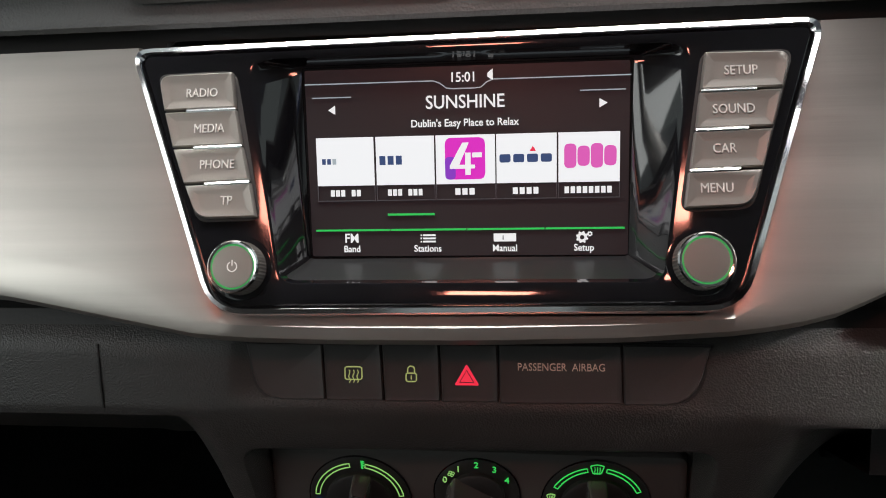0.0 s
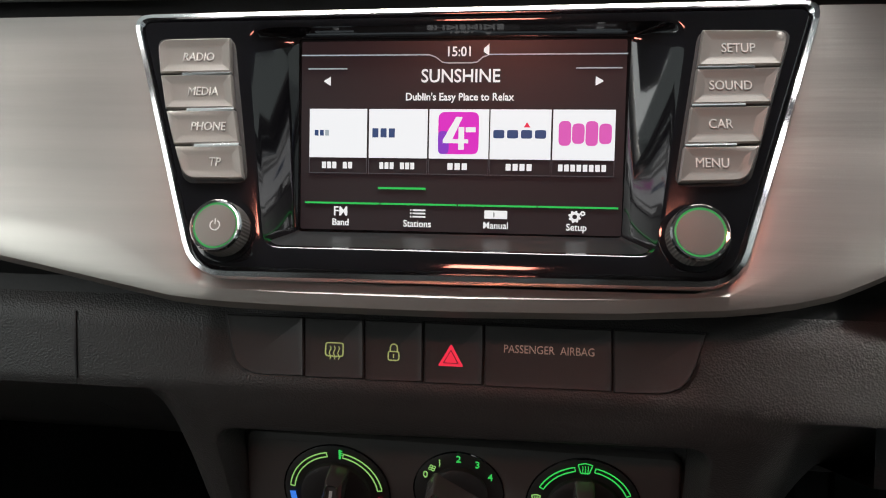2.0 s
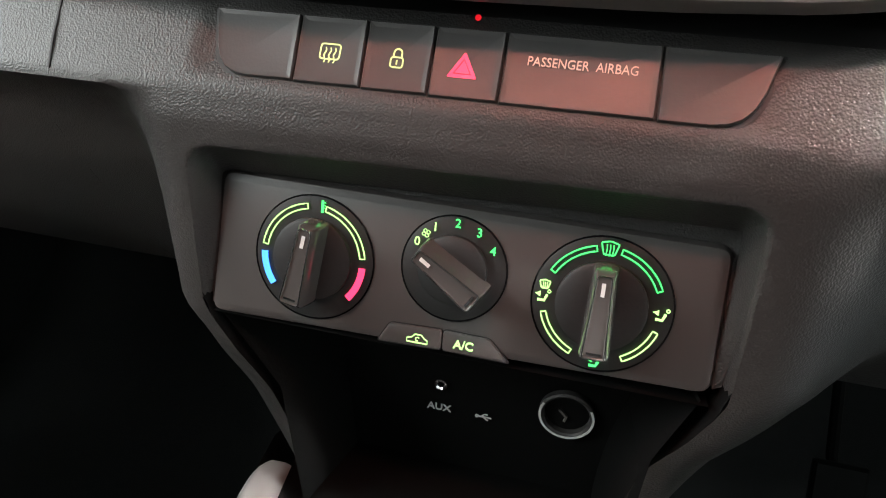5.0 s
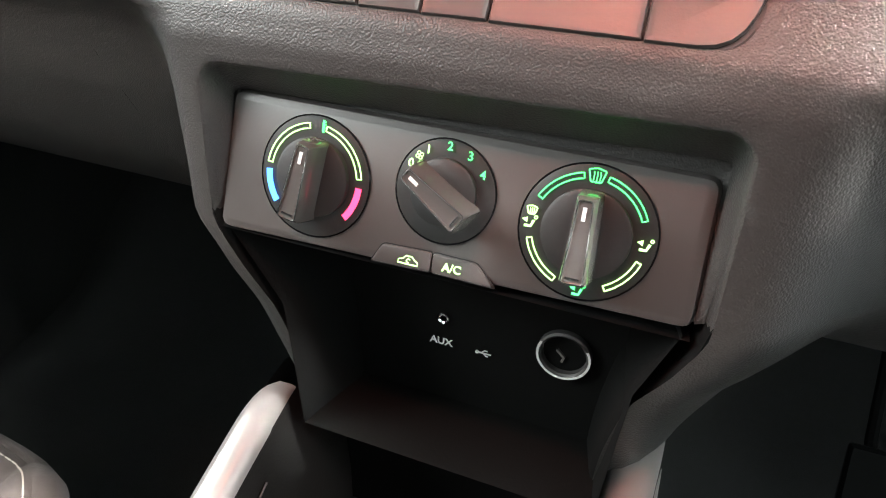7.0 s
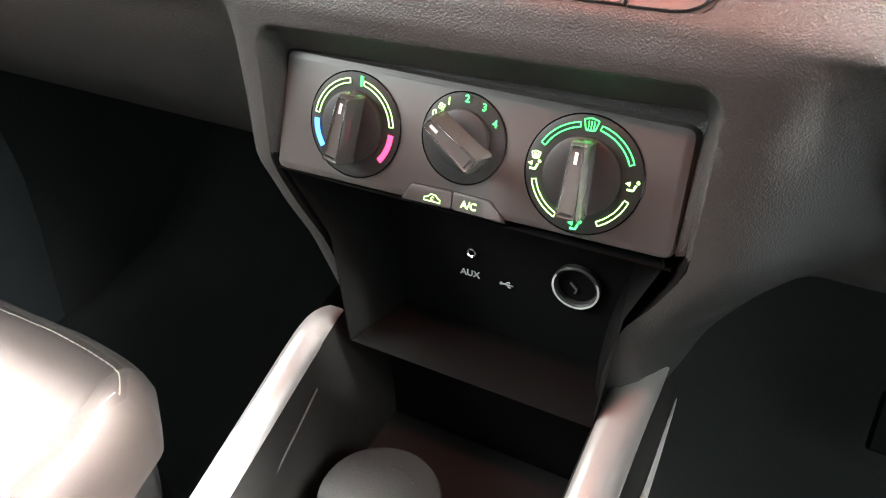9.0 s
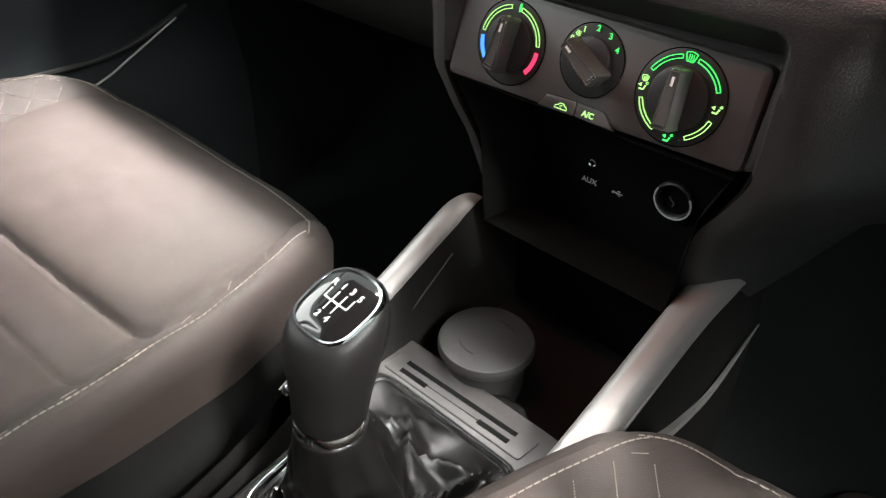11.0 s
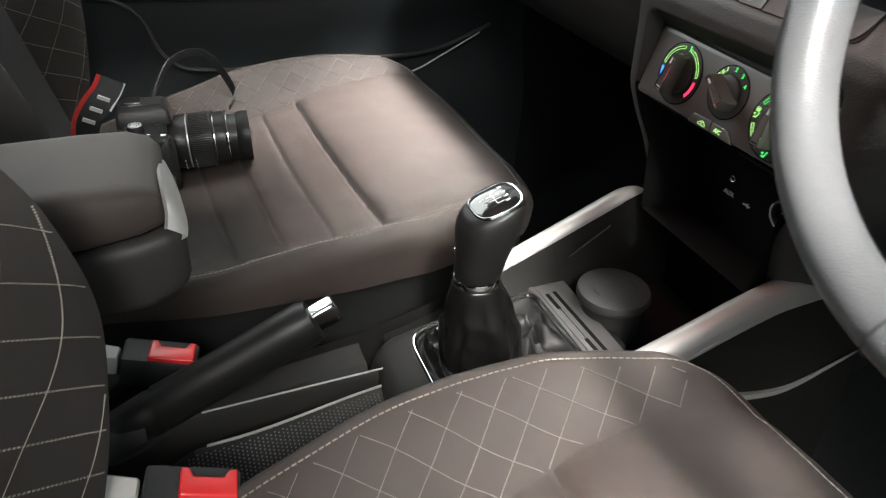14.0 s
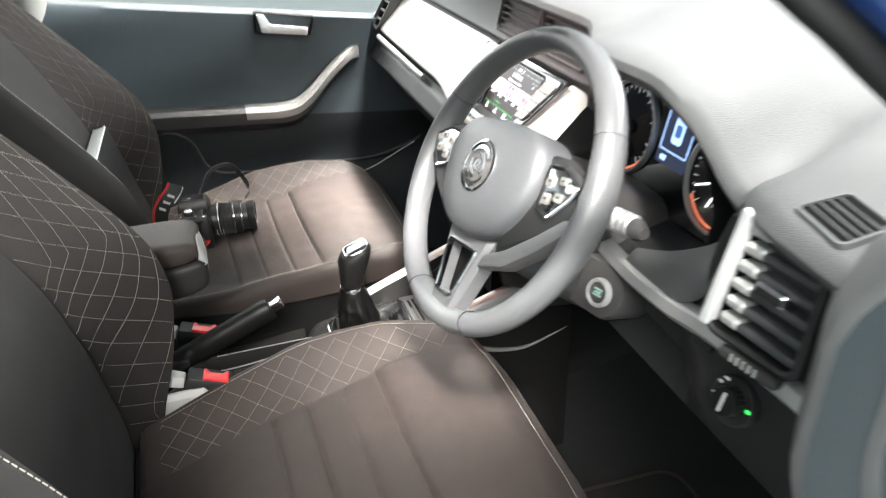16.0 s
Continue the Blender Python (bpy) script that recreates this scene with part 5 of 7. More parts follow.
for a0 in (0.5, 3.9):
    for k in range(26):
        t = k / 26
        i0 = int(a0 / (2 * math.pi) * len(BL)) % len(BL)
        seg = min(int(t * (len(loops) - 1)), len(loops) - 2)
        f = t * (len(loops) - 1) - seg
        p = loops[seg][i0].lerp(loops[seg + 1][i0], f) + Vector((0.001 * math.cos(a0), 0.001 * math.sin(a0), 0.001))
        box(bm, p, (0.0012, 0.0022, 0.0012), None, 0.0003)
tagged(part("boot_stitching", bm, BLACK, gear), kind="stuff")
bm = bmesh.new()
C = Matrix.Translation((0.006, 0.038, 0))
lathe(bm, [(0.0178, 0.4535), (0.0194, 0.4550), (0.0196, 0.4590), (0.0188, 0.4612), (0.0160, 0.4615)], C, 36)
part("collar", bm, CHROME, gear, "chrome collar")
bm = bmesh.new()
loops = []
for z, rx, ry, sh in ((0.4618, 0.0178, 0.0178, 0.000), (0.4630, 0.0186, 0.0186, 0.000), (0.470, 0.0189, 0.0192, 0.001), (0.480, 0.0198, 0.0204, 0.0025), (0.490, 0.0212, 0.0222, 0.0045),
                      (0.499, 0.0229, 0.0241, 0.006), (0.507, 0.0240, 0.0255, 0.0075), (0.513, 0.0243, 0.0259, 0.0085), (0.518, 0.0238, 0.0254, 0.0095), (0.5225, 0.0225, 0.0241, 0.0102), (0.5258, 0.0203, 0.0218, 0.0105)):
    tilt = 0.33 * max(0.0, min(1.0, (z - 0.485) / 0.038))
    loops.append([Vector((0.0065 + rx * math.copysign(abs(math.cos(a)) ** 0.86, math.cos(a)), 0.038 + sh + ry * math.copysign(abs(math.sin(a)) ** 0.86, math.sin(a)), z + tilt * ry * math.copysign(abs(math.sin(a)) ** 0.86, math.sin(a)))) for a in [2 * math.pi * q / 48 for q in range(48)]])
stack(bm, loops)
knob = part("gear_knob", bm, KNOB, gear, "black grained gear knob", angle=60)
KT = axes((0.0065, 0.0485, 0.5272), (1, 0, 0), (0, 1, 0.33))
bm = bmesh.new()
lp = rounded(quad((-0.0176, -0.0185), (0.0176, -0.0185), (0.0192, 0.0200), (-0.0192, 0.0200)), [0.0135, 0.0135, 0.017, 0.017], 8)
stack(bm, [lift(inset(lp, -0.0018), -0.005, KT), lift(inset(lp, -0.0012), -0.0006, KT), lift(inset(lp, -0.0004), 0.0004, KT), lift(inset(lp, 0.0006), 0.0002, KT), lift(inset(lp, 0.0010), -0.0006, KT)], False, False)
part("knob_ring", bm, CHROME, knob, "thin chrome ring")
bm = bmesh.new()
stack(bm, [lift(inset(lp, 0.0008), -0.002, KT), lift(inset(lp, 0.0010), 0.0, KT), lift(inset(lp, 0.0045), 0.0013, KT), lift(inset(lp, 0.0095), 0.0020, KT)], False, True)
part("pattern_plate", bm, PLATE, knob, "glossy black domed shift pattern plate", angle=60)
bm = bmesh.new()
for x, lo, hi in ((-0.0078, 0.0, 0.0056), (-0.0026, -0.0056, 0.0056), (0.0026, -0.0056, 0.0056), (0.0078, 0.0, 0.0056)):
    ribbon(bm, [(x, lo), (x, hi)], 0.0008, KT, 0.0016, 0.0023)
ribbon(bm, [(-0.0078, 0.0), (0.0078, 0.0)], 0.0008, KT, 0.0016, 0.0022)
part("pattern_lines", bm, LABEL, knob, "white gate lines", smooth=False)
for words, x, y in (("R", -0.0090, 0.0086), ("1", -0.0028, 0.0088), ("3", 0.0034, 0.0088), ("5", 0.0094, 0.0080), ("2", -0.0030, -0.0088), ("4", 0.0032, -0.0088)):
    lettering(words, 0.0050, at(KT, x, y, 0.0022), LABEL, knob, "gear_number", bold=0.00008)
bm = bmesh.new()
lathe(bm, [(0.0030, -0.003), (0.0028, 0.0012), (0.0018, 0.0018)], Matrix.Translation((-0.0095, 0.0245, 0.476)) @ Matrix.Rotation(radians(60), 4, "X"), 14)
part("knob_stud", bm, CHROME, knob, "small bright stud at the knob's foot")

# ---- handbrake ----
hb = group_thing("handbrake", "black handbrake lever with a chrome release button", "handbrake")
P0, P1 = Vector((-0.012, -0.285, 0.352)), Vector((-0.012, -0.092, 0.436))
L = (P1 - P0).length
bm = bmesh.new()
loops = []
for t, rx, ry in ((0.0, 0.014, 0.016), (0.10, 0.0150, 0.0170), (0.33, 0.0160, 0.0185), (0.345, 0.0150, 0.0175), (0.36, 0.0165, 0.0190), (0.6, 0.0160, 0.0185), (0.85, 0.0165, 0.0190), (0.96, 0.0168, 0.0190), (0.995, 0.0150, 0.0168), (1.0, 0.0120, 0.0135)):
    c = P0.lerp(P1, t)
    n = (P1 - P0).normalized()
    up = Vector((1, 0, 0)).cross(n)
    loops.append([c + Vector((1, 0, 0)) * rx * math.cos(a) + up * ry * math.copysign(abs(math.sin(a)) ** 0.8, math.sin(a)) for a in [2 * math.pi * q / 28 for q in range(28)]])
stack(bm, loops)
part("lever_grip", bm, KNOB, hb, "black grained grip with a seam", angle=50)
bm = bmesh.new()
n = (P1 - P0).normalized()
up = Vector((1, 0, 0)).cross(n)
bl = rounded(quad((-0.0075, -0.0095), (0.0075, -0.0095), (0.0075, 0.0095), (-0.0075, 0.0095)), 0.003, 4)
stack(bm, [[P1 + n * d + Vector((1, 0, 0)) * p.x * k + up * p.y * k for p in bl] for d, k in ((-0.004, 1.0), (0.015, 1.0), (0.0180, 0.94), (0.0192, 0.80))])
part("release_button", bm, CHROME, hb, "chrome release button")
bm = bmesh.new()
rows = []
for t in [i / 8 for i in range(9)]:
    c = Vector((-0.012, -0.33 + 0.10 * t, 0.33 + 0.05 * t))
    rows.append([c + Vector((0.026 * math.cos(a) * (1 - 0.3 * t), 0, 0.03 * math.sin(a) * (1 - 0.25 * t) - 0.01 + 0.002 * math.sin(18 * t))) for a in [math.pi * q / 10 for q in range(11)]])
grid(bm, rows)
part("lever_gaiter", bm, RUBBER, hb)

# ---- seat belt buckles ----


def buckle(x, y, z, pitch, turn, lb):
    b0 = group_thing("seat_belt_buckle", lb, "belt buckle", "front belt buckles")
    M = Matrix.Translation((x, y, z)) @ Matrix.Rotation(radians(turn), 4, "Z") @ Matrix.Rotation(radians(pitch), 4, "X")
    shell = rounded(quad((-0.0155, -0.040), (0.0140, -0.040), (0.0140, 0.0215), (-0.0155, 0.0215)), [0.004, 0.004, 0.006, 0.006], 4)
    bm = bmesh.new()
    stack(bm, [lift(inset(shell, 0.003), -0.026, M), lift(shell, -0.022, M), lift(shell, 0.002, M), lift(inset(shell, 0.0012), 0.0036, M), lift(inset(shell, 0.0024), 0.0030, M)], True, True)
    part("buckle_body", bm, BLACK, b0, angle=50)
    bm = bmesh.new()
    face = rounded([(0.0118, -0.0185), (0.0118, 0.0185), (-0.0110, 0.0185), (-0.0110, 0.0130), (-0.0040, 0.0095), (-0.0040, -0.0095), (-0.0110, -0.0130), (-0.0110, -0.0185)], 0.0016, 3)
    stack(bm, [lift(face, 0.0020, M), lift(face, 0.0062, M), lift(inset(face, 0.0007), 0.0072, M), lift(inset(face, 0.0016), 0.0075, M)], False, True)
    part("release_button", bm, REDPLASTIC, b0, "red release button with a thumb notch", angle=40)
    bm = bmesh.new()
    tube(bm, [M @ Vector(p) for p in ((0, -0.03, -0.018), (0, -0.06, -0.05), (0, -0.07, -0.12))], 0.011, 10)
    part("buckle_stalk", bm, BLACK, b0)
    bm = bmesh.new()
    wedge = rounded(quad((-0.0135, -0.088), (0.0125, -0.088), (0.0085, -0.042), (-0.0090, -0.042)), 0.003, 3)
    stack(bm, [lift(wedge, -0.018, M), lift(wedge, -0.004, M), lift(inset(wedge, 0.002), -0.0012, M)])
    part("buckle_cover", bm, BEIGE, b0, "pale grey stalk cover")
    return b0


buckle(0.091, -0.190, 0.398, -18, -8, "black buckle with red button beside the driver seat")
buckle(-0.080, -0.206, 0.373, -14, -12, "black buckle with red button beside the passenger seat")

# ---- armrest ----
arm = group_thing("armrest", "dark fabric folding armrest with a silver latch edge", "armrest")


def arm_section(y, zc, half_h, half_w, r):
    lp = rounded(quad((-half_w, -half_h), (half_w, -half_h), (half_w, half_h), (-half_w, half_h)), r, 5)
    return [Vector((-0.014 + p.x, y, zc - 0.010 + p.y)) for p in lp]


bm = bmesh.new()
stack(bm, [arm_section(y, zc, h, w, r) for y, zc, h, w, r in ((-0.56, 0.5825, 0.0235, 0.047, 0.014), (-0.30, 0.5845, 0.0215, 0.050, 0.016), (-0.225, 0.5860, 0.0190, 0.0505, 0.015), (-0.197, 0.5870, 0.0165, 0.0495, 0.014), (-0.184, 0.5865, 0.0125, 0.0460, 0.011), (-0.178, 0.5845, 0.0075, 0.0400, 0.006))])
part("armrest_pad", bm, FABRIC, arm, "dark brown-grey fabric pad", angle=70)
bm = bmesh.new()
stack(bm, [arm_section(y, zc, h, w, r) for y, zc, h, w, r in ((-0.56, 0.530, 0.0310, 0.047, 0.010), (-0.28, 0.536, 0.0260, 0.0495, 0.012), (-0.200, 0.544, 0.0255, 0.0500, 0.012), (-0.184, 0.5485, 0.0240, 0.0490, 0.012), (-0.176, 0.5505, 0.0205, 0.0465, 0.011), (-0.1725, 0.5515, 0.0150, 0.0420, 0.008))])
part("armrest_base", bm, ARMSHELL, arm, "dark plastic lower shell", angle=70)
bm = bmesh.new()
outer = smoothed([(-0.035, -0.1765, 0.577), (-0.015, -0.1735, 0.577), (0.005, -0.1710, 0.576), (0.022, -0.1695, 0.572), (0.034, -0.1690, 0.566), (0.0385, -0.1705, 0.561)], 5)
inner = smoothed([(-0.034, -0.1800, 0.580), (-0.010, -0.1795, 0.586), (0.015, -0.1790, 0.591), (0.030, -0.1785, 0.587), (0.0385, -0.1785, 0.579), (0.0410, -0.1805, 0.570)], 5)
grid(bm, [[a + Vector((-0.002, -0.004, -0.003)), a, a.lerp(b2, 0.35) + Vector((0.0010, 0.0012, 0)), a.lerp(b2, 0.7) + Vector((0.0012, 0.0008, 0.0004)), b2, b2 + Vector((-0.004, -0.002, -0.002))] for a, b2 in zip(outer, inner)])
part("latch_edge", bm, SATIN, arm, "bright silver latch strip round the front corner")

# ---- seats ----


def edge_z(y):
    return lerp_table([(-0.30, 0.372), (-0.15, 0.402), (-0.05, 0.424), (0.05, 0.431), (0.13, 0.430), (0.22, 0.424)], y)


def mid_z(y):
    return lerp_table([(-0.30, 0.362), (-0.15, 0.374), (-0.02, 0.388), (0.02, 0.396), (0.10, 0.410), (0.17, 0.412), (0.215, 0.404)], y)


def bolster_w(y):
    return lerp_table([(-0.30, 0.100), (-0.193, 0.098), (-0.131, 0.092), (-0.067, 0.089), (0.0, 0.081), (0.07, 0.068), (0.106, 0.056), (0.146, 0.042), (0.215, 0.030)], y)


def strip_w(y):
    """Width of the narrow strip along the outer seam, which widens to the front."""
    return lerp_table([(-0.30, 0.012), (0.0, 0.014), (0.056, 0.020), (0.13, 0.028), (0.20, 0.030)], y)


UB = 0.6


def front_y(u):
    w0 = 0.30
    xn = abs(u) / UB * (1 - w0) if abs(u) <= UB else 1 - w0 * (1 - abs(u)) / (1 - UB)
    return 0.214 - 0.042 * xn ** 5


def cushion_hw(y):
    return lerp_table([(-0.29, 0.200), (-0.255, 0.209), (-0.213, 0.224), (-0.166, 0.239), (-0.118, 0.249), (-0.07, 0.256), (-0.01, 0.260), (0.047, 0.258), (0.09, 0.2485), (0.13, 0.2365), (0.17, 0.221), (0.214, 0.196)], y)


def across(u, hw, w):
    """Sideways place for a strip parameter: the bolster seam lies at UB."""
    a = abs(u)
    x = a / UB * (hw - w) if a <= UB else hw - w * (1 - a) / (1 - UB)
    return math.copysign(x, u)


def cushion_shape(crease):
    """The cushion's surface over its strip parameters, with the cross seam at that depth."""
    def point(u, t):
        y = -0.29 + t * (front_y(u) + 0.29)
        hw, w = cushion_hw(y), bolster_w(y)
        x = across(u, hw, w)
        k = max(0.0, min(1.0, (abs(u) - UB) / (1 - UB)))
        z = mid_z(y) + (edge_z(y) - mid_z(y)) * (k * k * (3 - 2 * k))
        if u < 0:
            c = max(0.0, min(1.0, (UB * 1.04 + u) / 0.06))
        else:
            c = max(0.0, min(1.0, (hw - strip_w(y) - x) / 0.012))
        c = c * c * (3 - 2 * c)
        yy = y - 0.10 * x * x - 0.055 * x - crease
        if yy > 0:
            pad = 0.0105 * (1 - math.exp(-yy / 0.009)) * math.exp(-yy / 0.16)
        else:
            pad = 0.0030 * (1 - math.exp(yy / 0.006))
        z += c * (pad - 0.0045 * math.exp(-(yy / 0.0024) ** 2) - 0.004)
        for q in (1, 2, 3):
            f = yy + 0.052 * q
            z -= c * 0.0034 * (math.exp(-(f / 0.0026) ** 2) + 0.5 * math.exp(-(f / 0.008) ** 2))
        low = max(0.0, min(1.0, -yy / 0.006))
        z -= c * 0.004 * low * max(0.0, min(1.0, (yy + 0.23) / 0.10))
        if u > 0:
            z -= 0.0018 * math.exp(-((hw - x - strip_w(y)) / 0.0022) ** 2)
        else:
            z -= 0.0020 * math.exp(-((abs(u) - UB) / 0.03) ** 2)
        z -= 0.010 * max(0, (t - 0.93) / 0.07) ** 2
        z += 0.0018 * noise.noise(Vector((x * 14, y * 14, 3.1))) + 0.0010 * noise.noise(Vector((x * 38, y * 38, 5.7)))
        return Vector((x, y, z))
    return point


def cushion_param(d, y, s):
    """Strip parameters of a point d inside the cushion's edge."""
    u = s * (1 - (1 - UB) * d / bolster_w(y))
    return u, (y + 0.29) / (front_y(u) + 0.29)


def back_hw(z):
    return lerp_table([(0.34, 0.215), (0.45, 0.242), (0.58, 0.248), (0.72, 0.235), (0.9, 0.20), (1.01, 0.15)], z)


def back_w(z):
    return lerp_table([(0.34, 0.020), (0.39, 0.026), (0.45, 0.047), (0.514, 0.0645), (0.59, 0.0915), (0.645, 0.100), (0.75, 0.110), (0.9, 0.100), (1.02, 0.05)], z)


def back_param(d, z, s):
    return s * (1 - (1 - UB) * d / back_w(z)), (z - 0.345) / 0.665


def back_edge(z):
    """Forward reach of the backrest's bolster at a height."""
    return lerp_table([(0.34, -0.275), (0.388, -0.262), (0.43, -0.246), (0.49, -0.230), (0.56, -0.220), (0.62, -0.230), (0.68, -0.260), (0.74, -0.302), (0.80, -0.345), (0.92, -0.43), (1.02, -0.50)], z)


def back_point(u, t):
    z = 0.345 + 0.665 * t
    hw = back_hw(z)
    x = across(u, hw, back_w(z))
    k = max(0.0, min(1.0, (abs(u) - UB) / (1 - UB)))
    ye = back_edge(z)
    yc = lerp_table([(0.34, -0.31), (0.45, -0.318), (0.60, -0.330), (0.75, -0.374), (0.92, -0.450), (1.01, -0.50)], z)
    y = yc + (ye - yc) * (k * k * (3 - 2 * k) * 0.7 + 0.3 * k)
    y -= 0.004 * math.exp(-((abs(u) - UB) / 0.012) ** 2)
    y += 0.0016 * noise.noise(Vector((x * 14, z * 14, 7.1)))
    return Vector((x, y, z))


def surface(bm, fn, us, ts):
    return [[bm.verts.new(fn(u, t)) for u in us] for t in ts]


def faces_of(bm, vs, keep):
    for j in range(len(vs) - 1):
        for i in range(len(vs[0]) - 1):
            if keep(i, j):
                bm.faces.new((vs[j][i], vs[j][i + 1], vs[j + 1][i + 1], vs[j + 1][i]))
    for v in [v for v in bm.verts if not v.link_faces]:
        bm.verts.remove(v)


def dash_on(bm, fn, a, b, w, h=0.0007):
    """One stitch between two parameter points on a surface."""
    p, q = fn(*a), fn(*b)
    e = 0.01
    m0 = ((a[0] + b[0]) / 2, (a[1] + b[1]) / 2)
    du = fn(m0[0] + e, m0[1]) - fn(m0[0] - e, m0[1])
    dt = fn(m0[0], m0[1] + e) - fn(m0[0], m0[1] - e)
    n = du.cross(dt).normalized()
    if n.z < 0 and abs(n.z) > 0.3 or (abs(n.z) <= 0.3 and n.y < 0):
        n = -n
    s = (q - p).cross(n)
    if s.length < 1e-7:
        return
    s = s.normalized() * w / 2
    lo = n * -0.0004
    v = [bm.verts.new(r) for r in (p - s + lo, p + s + lo, q + s + lo, q - s + lo, p - s * 0.6 + n * h, p + s * 0.6 + n * h, q + s * 0.6 + n * h, q - s * 0.6 + n * h)]
    for f in ((4, 5, 6, 7), (0, 1, 5, 4), (1, 2, 6, 5), (2, 3, 7, 6), (3, 0, 4, 7)):
        bm.faces.new([v[i] for i in f])


def build_seat(crease):
    cushion_point = cushion_shape(crease)
    seat = group_thing("car_seat", "dark brown-grey fabric front seat with diamond-quilted bolsters", "car seat", "front seats")
    US = [-1 + 2 * i / 60 for i in range(61)]
    TS = [i / 240 for i in range(241)]

    # cushion
    def q_cell(i, j):
        return (US[i] + US[i + 1]) / 2 < -UB and TS[j] < 0.84

    for nm, mt, keep in (("cushion_insert", FABRIC, lambda i, j: not q_cell(i, j)), ("cushion_bolster", FABRIC, q_cell)):
        bm = bmesh.new()
        faces_of(bm, surface(bm, cushion_point, US, TS), keep)
        part(nm, bm, mt, seat, angle=70)
    # cushion side band
    ring = [cushion_point(-1, t) for t in TS] + [cushion_point(u, 1) for u in US[1:]] + [cushion_point(1, t) for t in reversed(TS[:-1])] + [cushion_point(u, 0) for u in reversed(US[1:-1])]
    bm = bmesh.new()
    loops = []
    c = Vector((0, -0.05, 0))
    for k, (out, dz) in enumerate(((0.0, 0.0), (0.003, -0.001), (0.010, -0.008), (0.014, -0.022), (0.012, -0.038), (0.002, -0.046), (0.0, -0.15))):
        lp = []
        for i, p in enumerate(ring):
            a, b = ring[i - 1], ring[(i + 1) % len(ring)]
            tan = (b - a)
            nrm = Vector((-tan.y, tan.x, 0))
            if nrm.length < 1e-6:
                nrm = p - c
            nrm.z = 0
            nrm.normalize()
            if nrm.dot(Vector((p.x, p.y + 0.03, 0))) < 0:
                nrm = -nrm
            z = p.z + dz if k < 4 else 0.40 + (p.z - 0.40) * 0.4 + dz
            lp.append(Vector((p.x, p.y, z)) + nrm * out)
        loops.append(lp)
    stack(bm, loops[:5], False, False)
    part("cushion_side", bm, FABRIC, seat, "fabric side band under the edge seam", angle=70)
    bm = bmesh.new()
    stack(bm, loops[4:], False, False)
    part("cushion_skirt", bm, SKIRT, seat, "black skirt under the side band", angle=70)
    bm = bmesh.new()
    lp = rounded(quad((-0.225, -0.30), (0.225, -0.30), (0.225, 0.185), (-0.225, 0.185)), 0.05, 4)
    stack(bm, [lift(inset(lp, 0.02), 0.10, Matrix()), lift(lp, 0.20, Matrix()), lift(inset(lp, -0.012), 0.315, Matrix())], True, True)
    part("seat_base", bm, CONSOLED, seat, "black plastic seat base")
    # backrest
    BT2 = [i / 60 for i in range(61)]

    def qb(i, j):
        return (US[i] + US[i + 1]) / 2 < -UB

    for nm, mt, keep in (("backrest_insert", FABRIC_SHADED, lambda i, j: not qb(i, j)), ("backrest_bolster", FABRICQ_SHADED, qb)):
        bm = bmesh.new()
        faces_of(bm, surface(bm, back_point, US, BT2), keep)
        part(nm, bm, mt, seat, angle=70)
    ring = [back_point(-1, t) for t in BT2] + [back_point(u, 1) for u in US[1:]] + [back_point(1, t) for t in reversed(BT2[:-1])] + [back_point(u, 0) for u in reversed(US[1:-1])]
    bm = bmesh.new()
    loops = []
    for k, (out, dy) in enumerate(((0.0, 0.0), (0.004, -0.003), (0.010, -0.018), (0.012, -0.05), (0.004, -0.10), (-0.02, -0.125))):
        lp = []
        for p in ring:
            base = Vector((0, 0, 0.66))
            dirv = Vector((p.x, 0, (p.z - 0.66) * 0.5)).normalized()
            yb = p.y + dy if k < 3 else (-0.24 - 0.62 * max(0, p.z - 0.52)) + dy
            yb = min(yb, p.y)
            lp.append(Vector((p.x, yb, p.z)) + dirv * out)
        loops.append(lp)
    stack(bm, loops, False, True)
    part("backrest_side", bm, FABRIC_SHADED, seat, "plain side and back, darkened by painted shade", angle=70)

    # stitches
    bm = bmesh.new()
    rnd = random.Random(11)
    step = 0.0009
    u = -0.985
    while u < 0.97:
        dash_on(bm, cushion_point, (u, 0.984), (u + 0.016, 0.984), 0.0010)
        u += 0.0225
    for s in (-1, 1):
        y = -0.27
        while y < 0.166:
            dash_on(bm, cushion_point, cushion_param(0.006, y, s), cushion_param(0.006, y + 0.0036, s), 0.0010)
            y += 0.0050
        if s > 0:
            # sparse zigzag in the narrow strip beside the seam
            for k in range(-7, 5):
                y0 = 0.041 * k
                w = strip_w(y0) - 0.003
                for a0, a1 in (((0.0105, y0), (w, y0 + 0.010)),):
                    for q in range(9):
                        f0, f1 = q / 9, q / 9 + 0.06
                        if y0 > -0.20 and max(a0[1], a1[1]) < 0.165:
                            dash_on(bm, cushion_point, cushion_param(a0[0] + (a1[0] - a0[0]) * f0, a0[1] + (a1[1] - a0[1]) * f0, s), cushion_param(a0[0] + (a1[0] - a0[0]) * f1, a0[1] + (a1[1] - a0[1]) * f1, s), 0.0002)
            continue
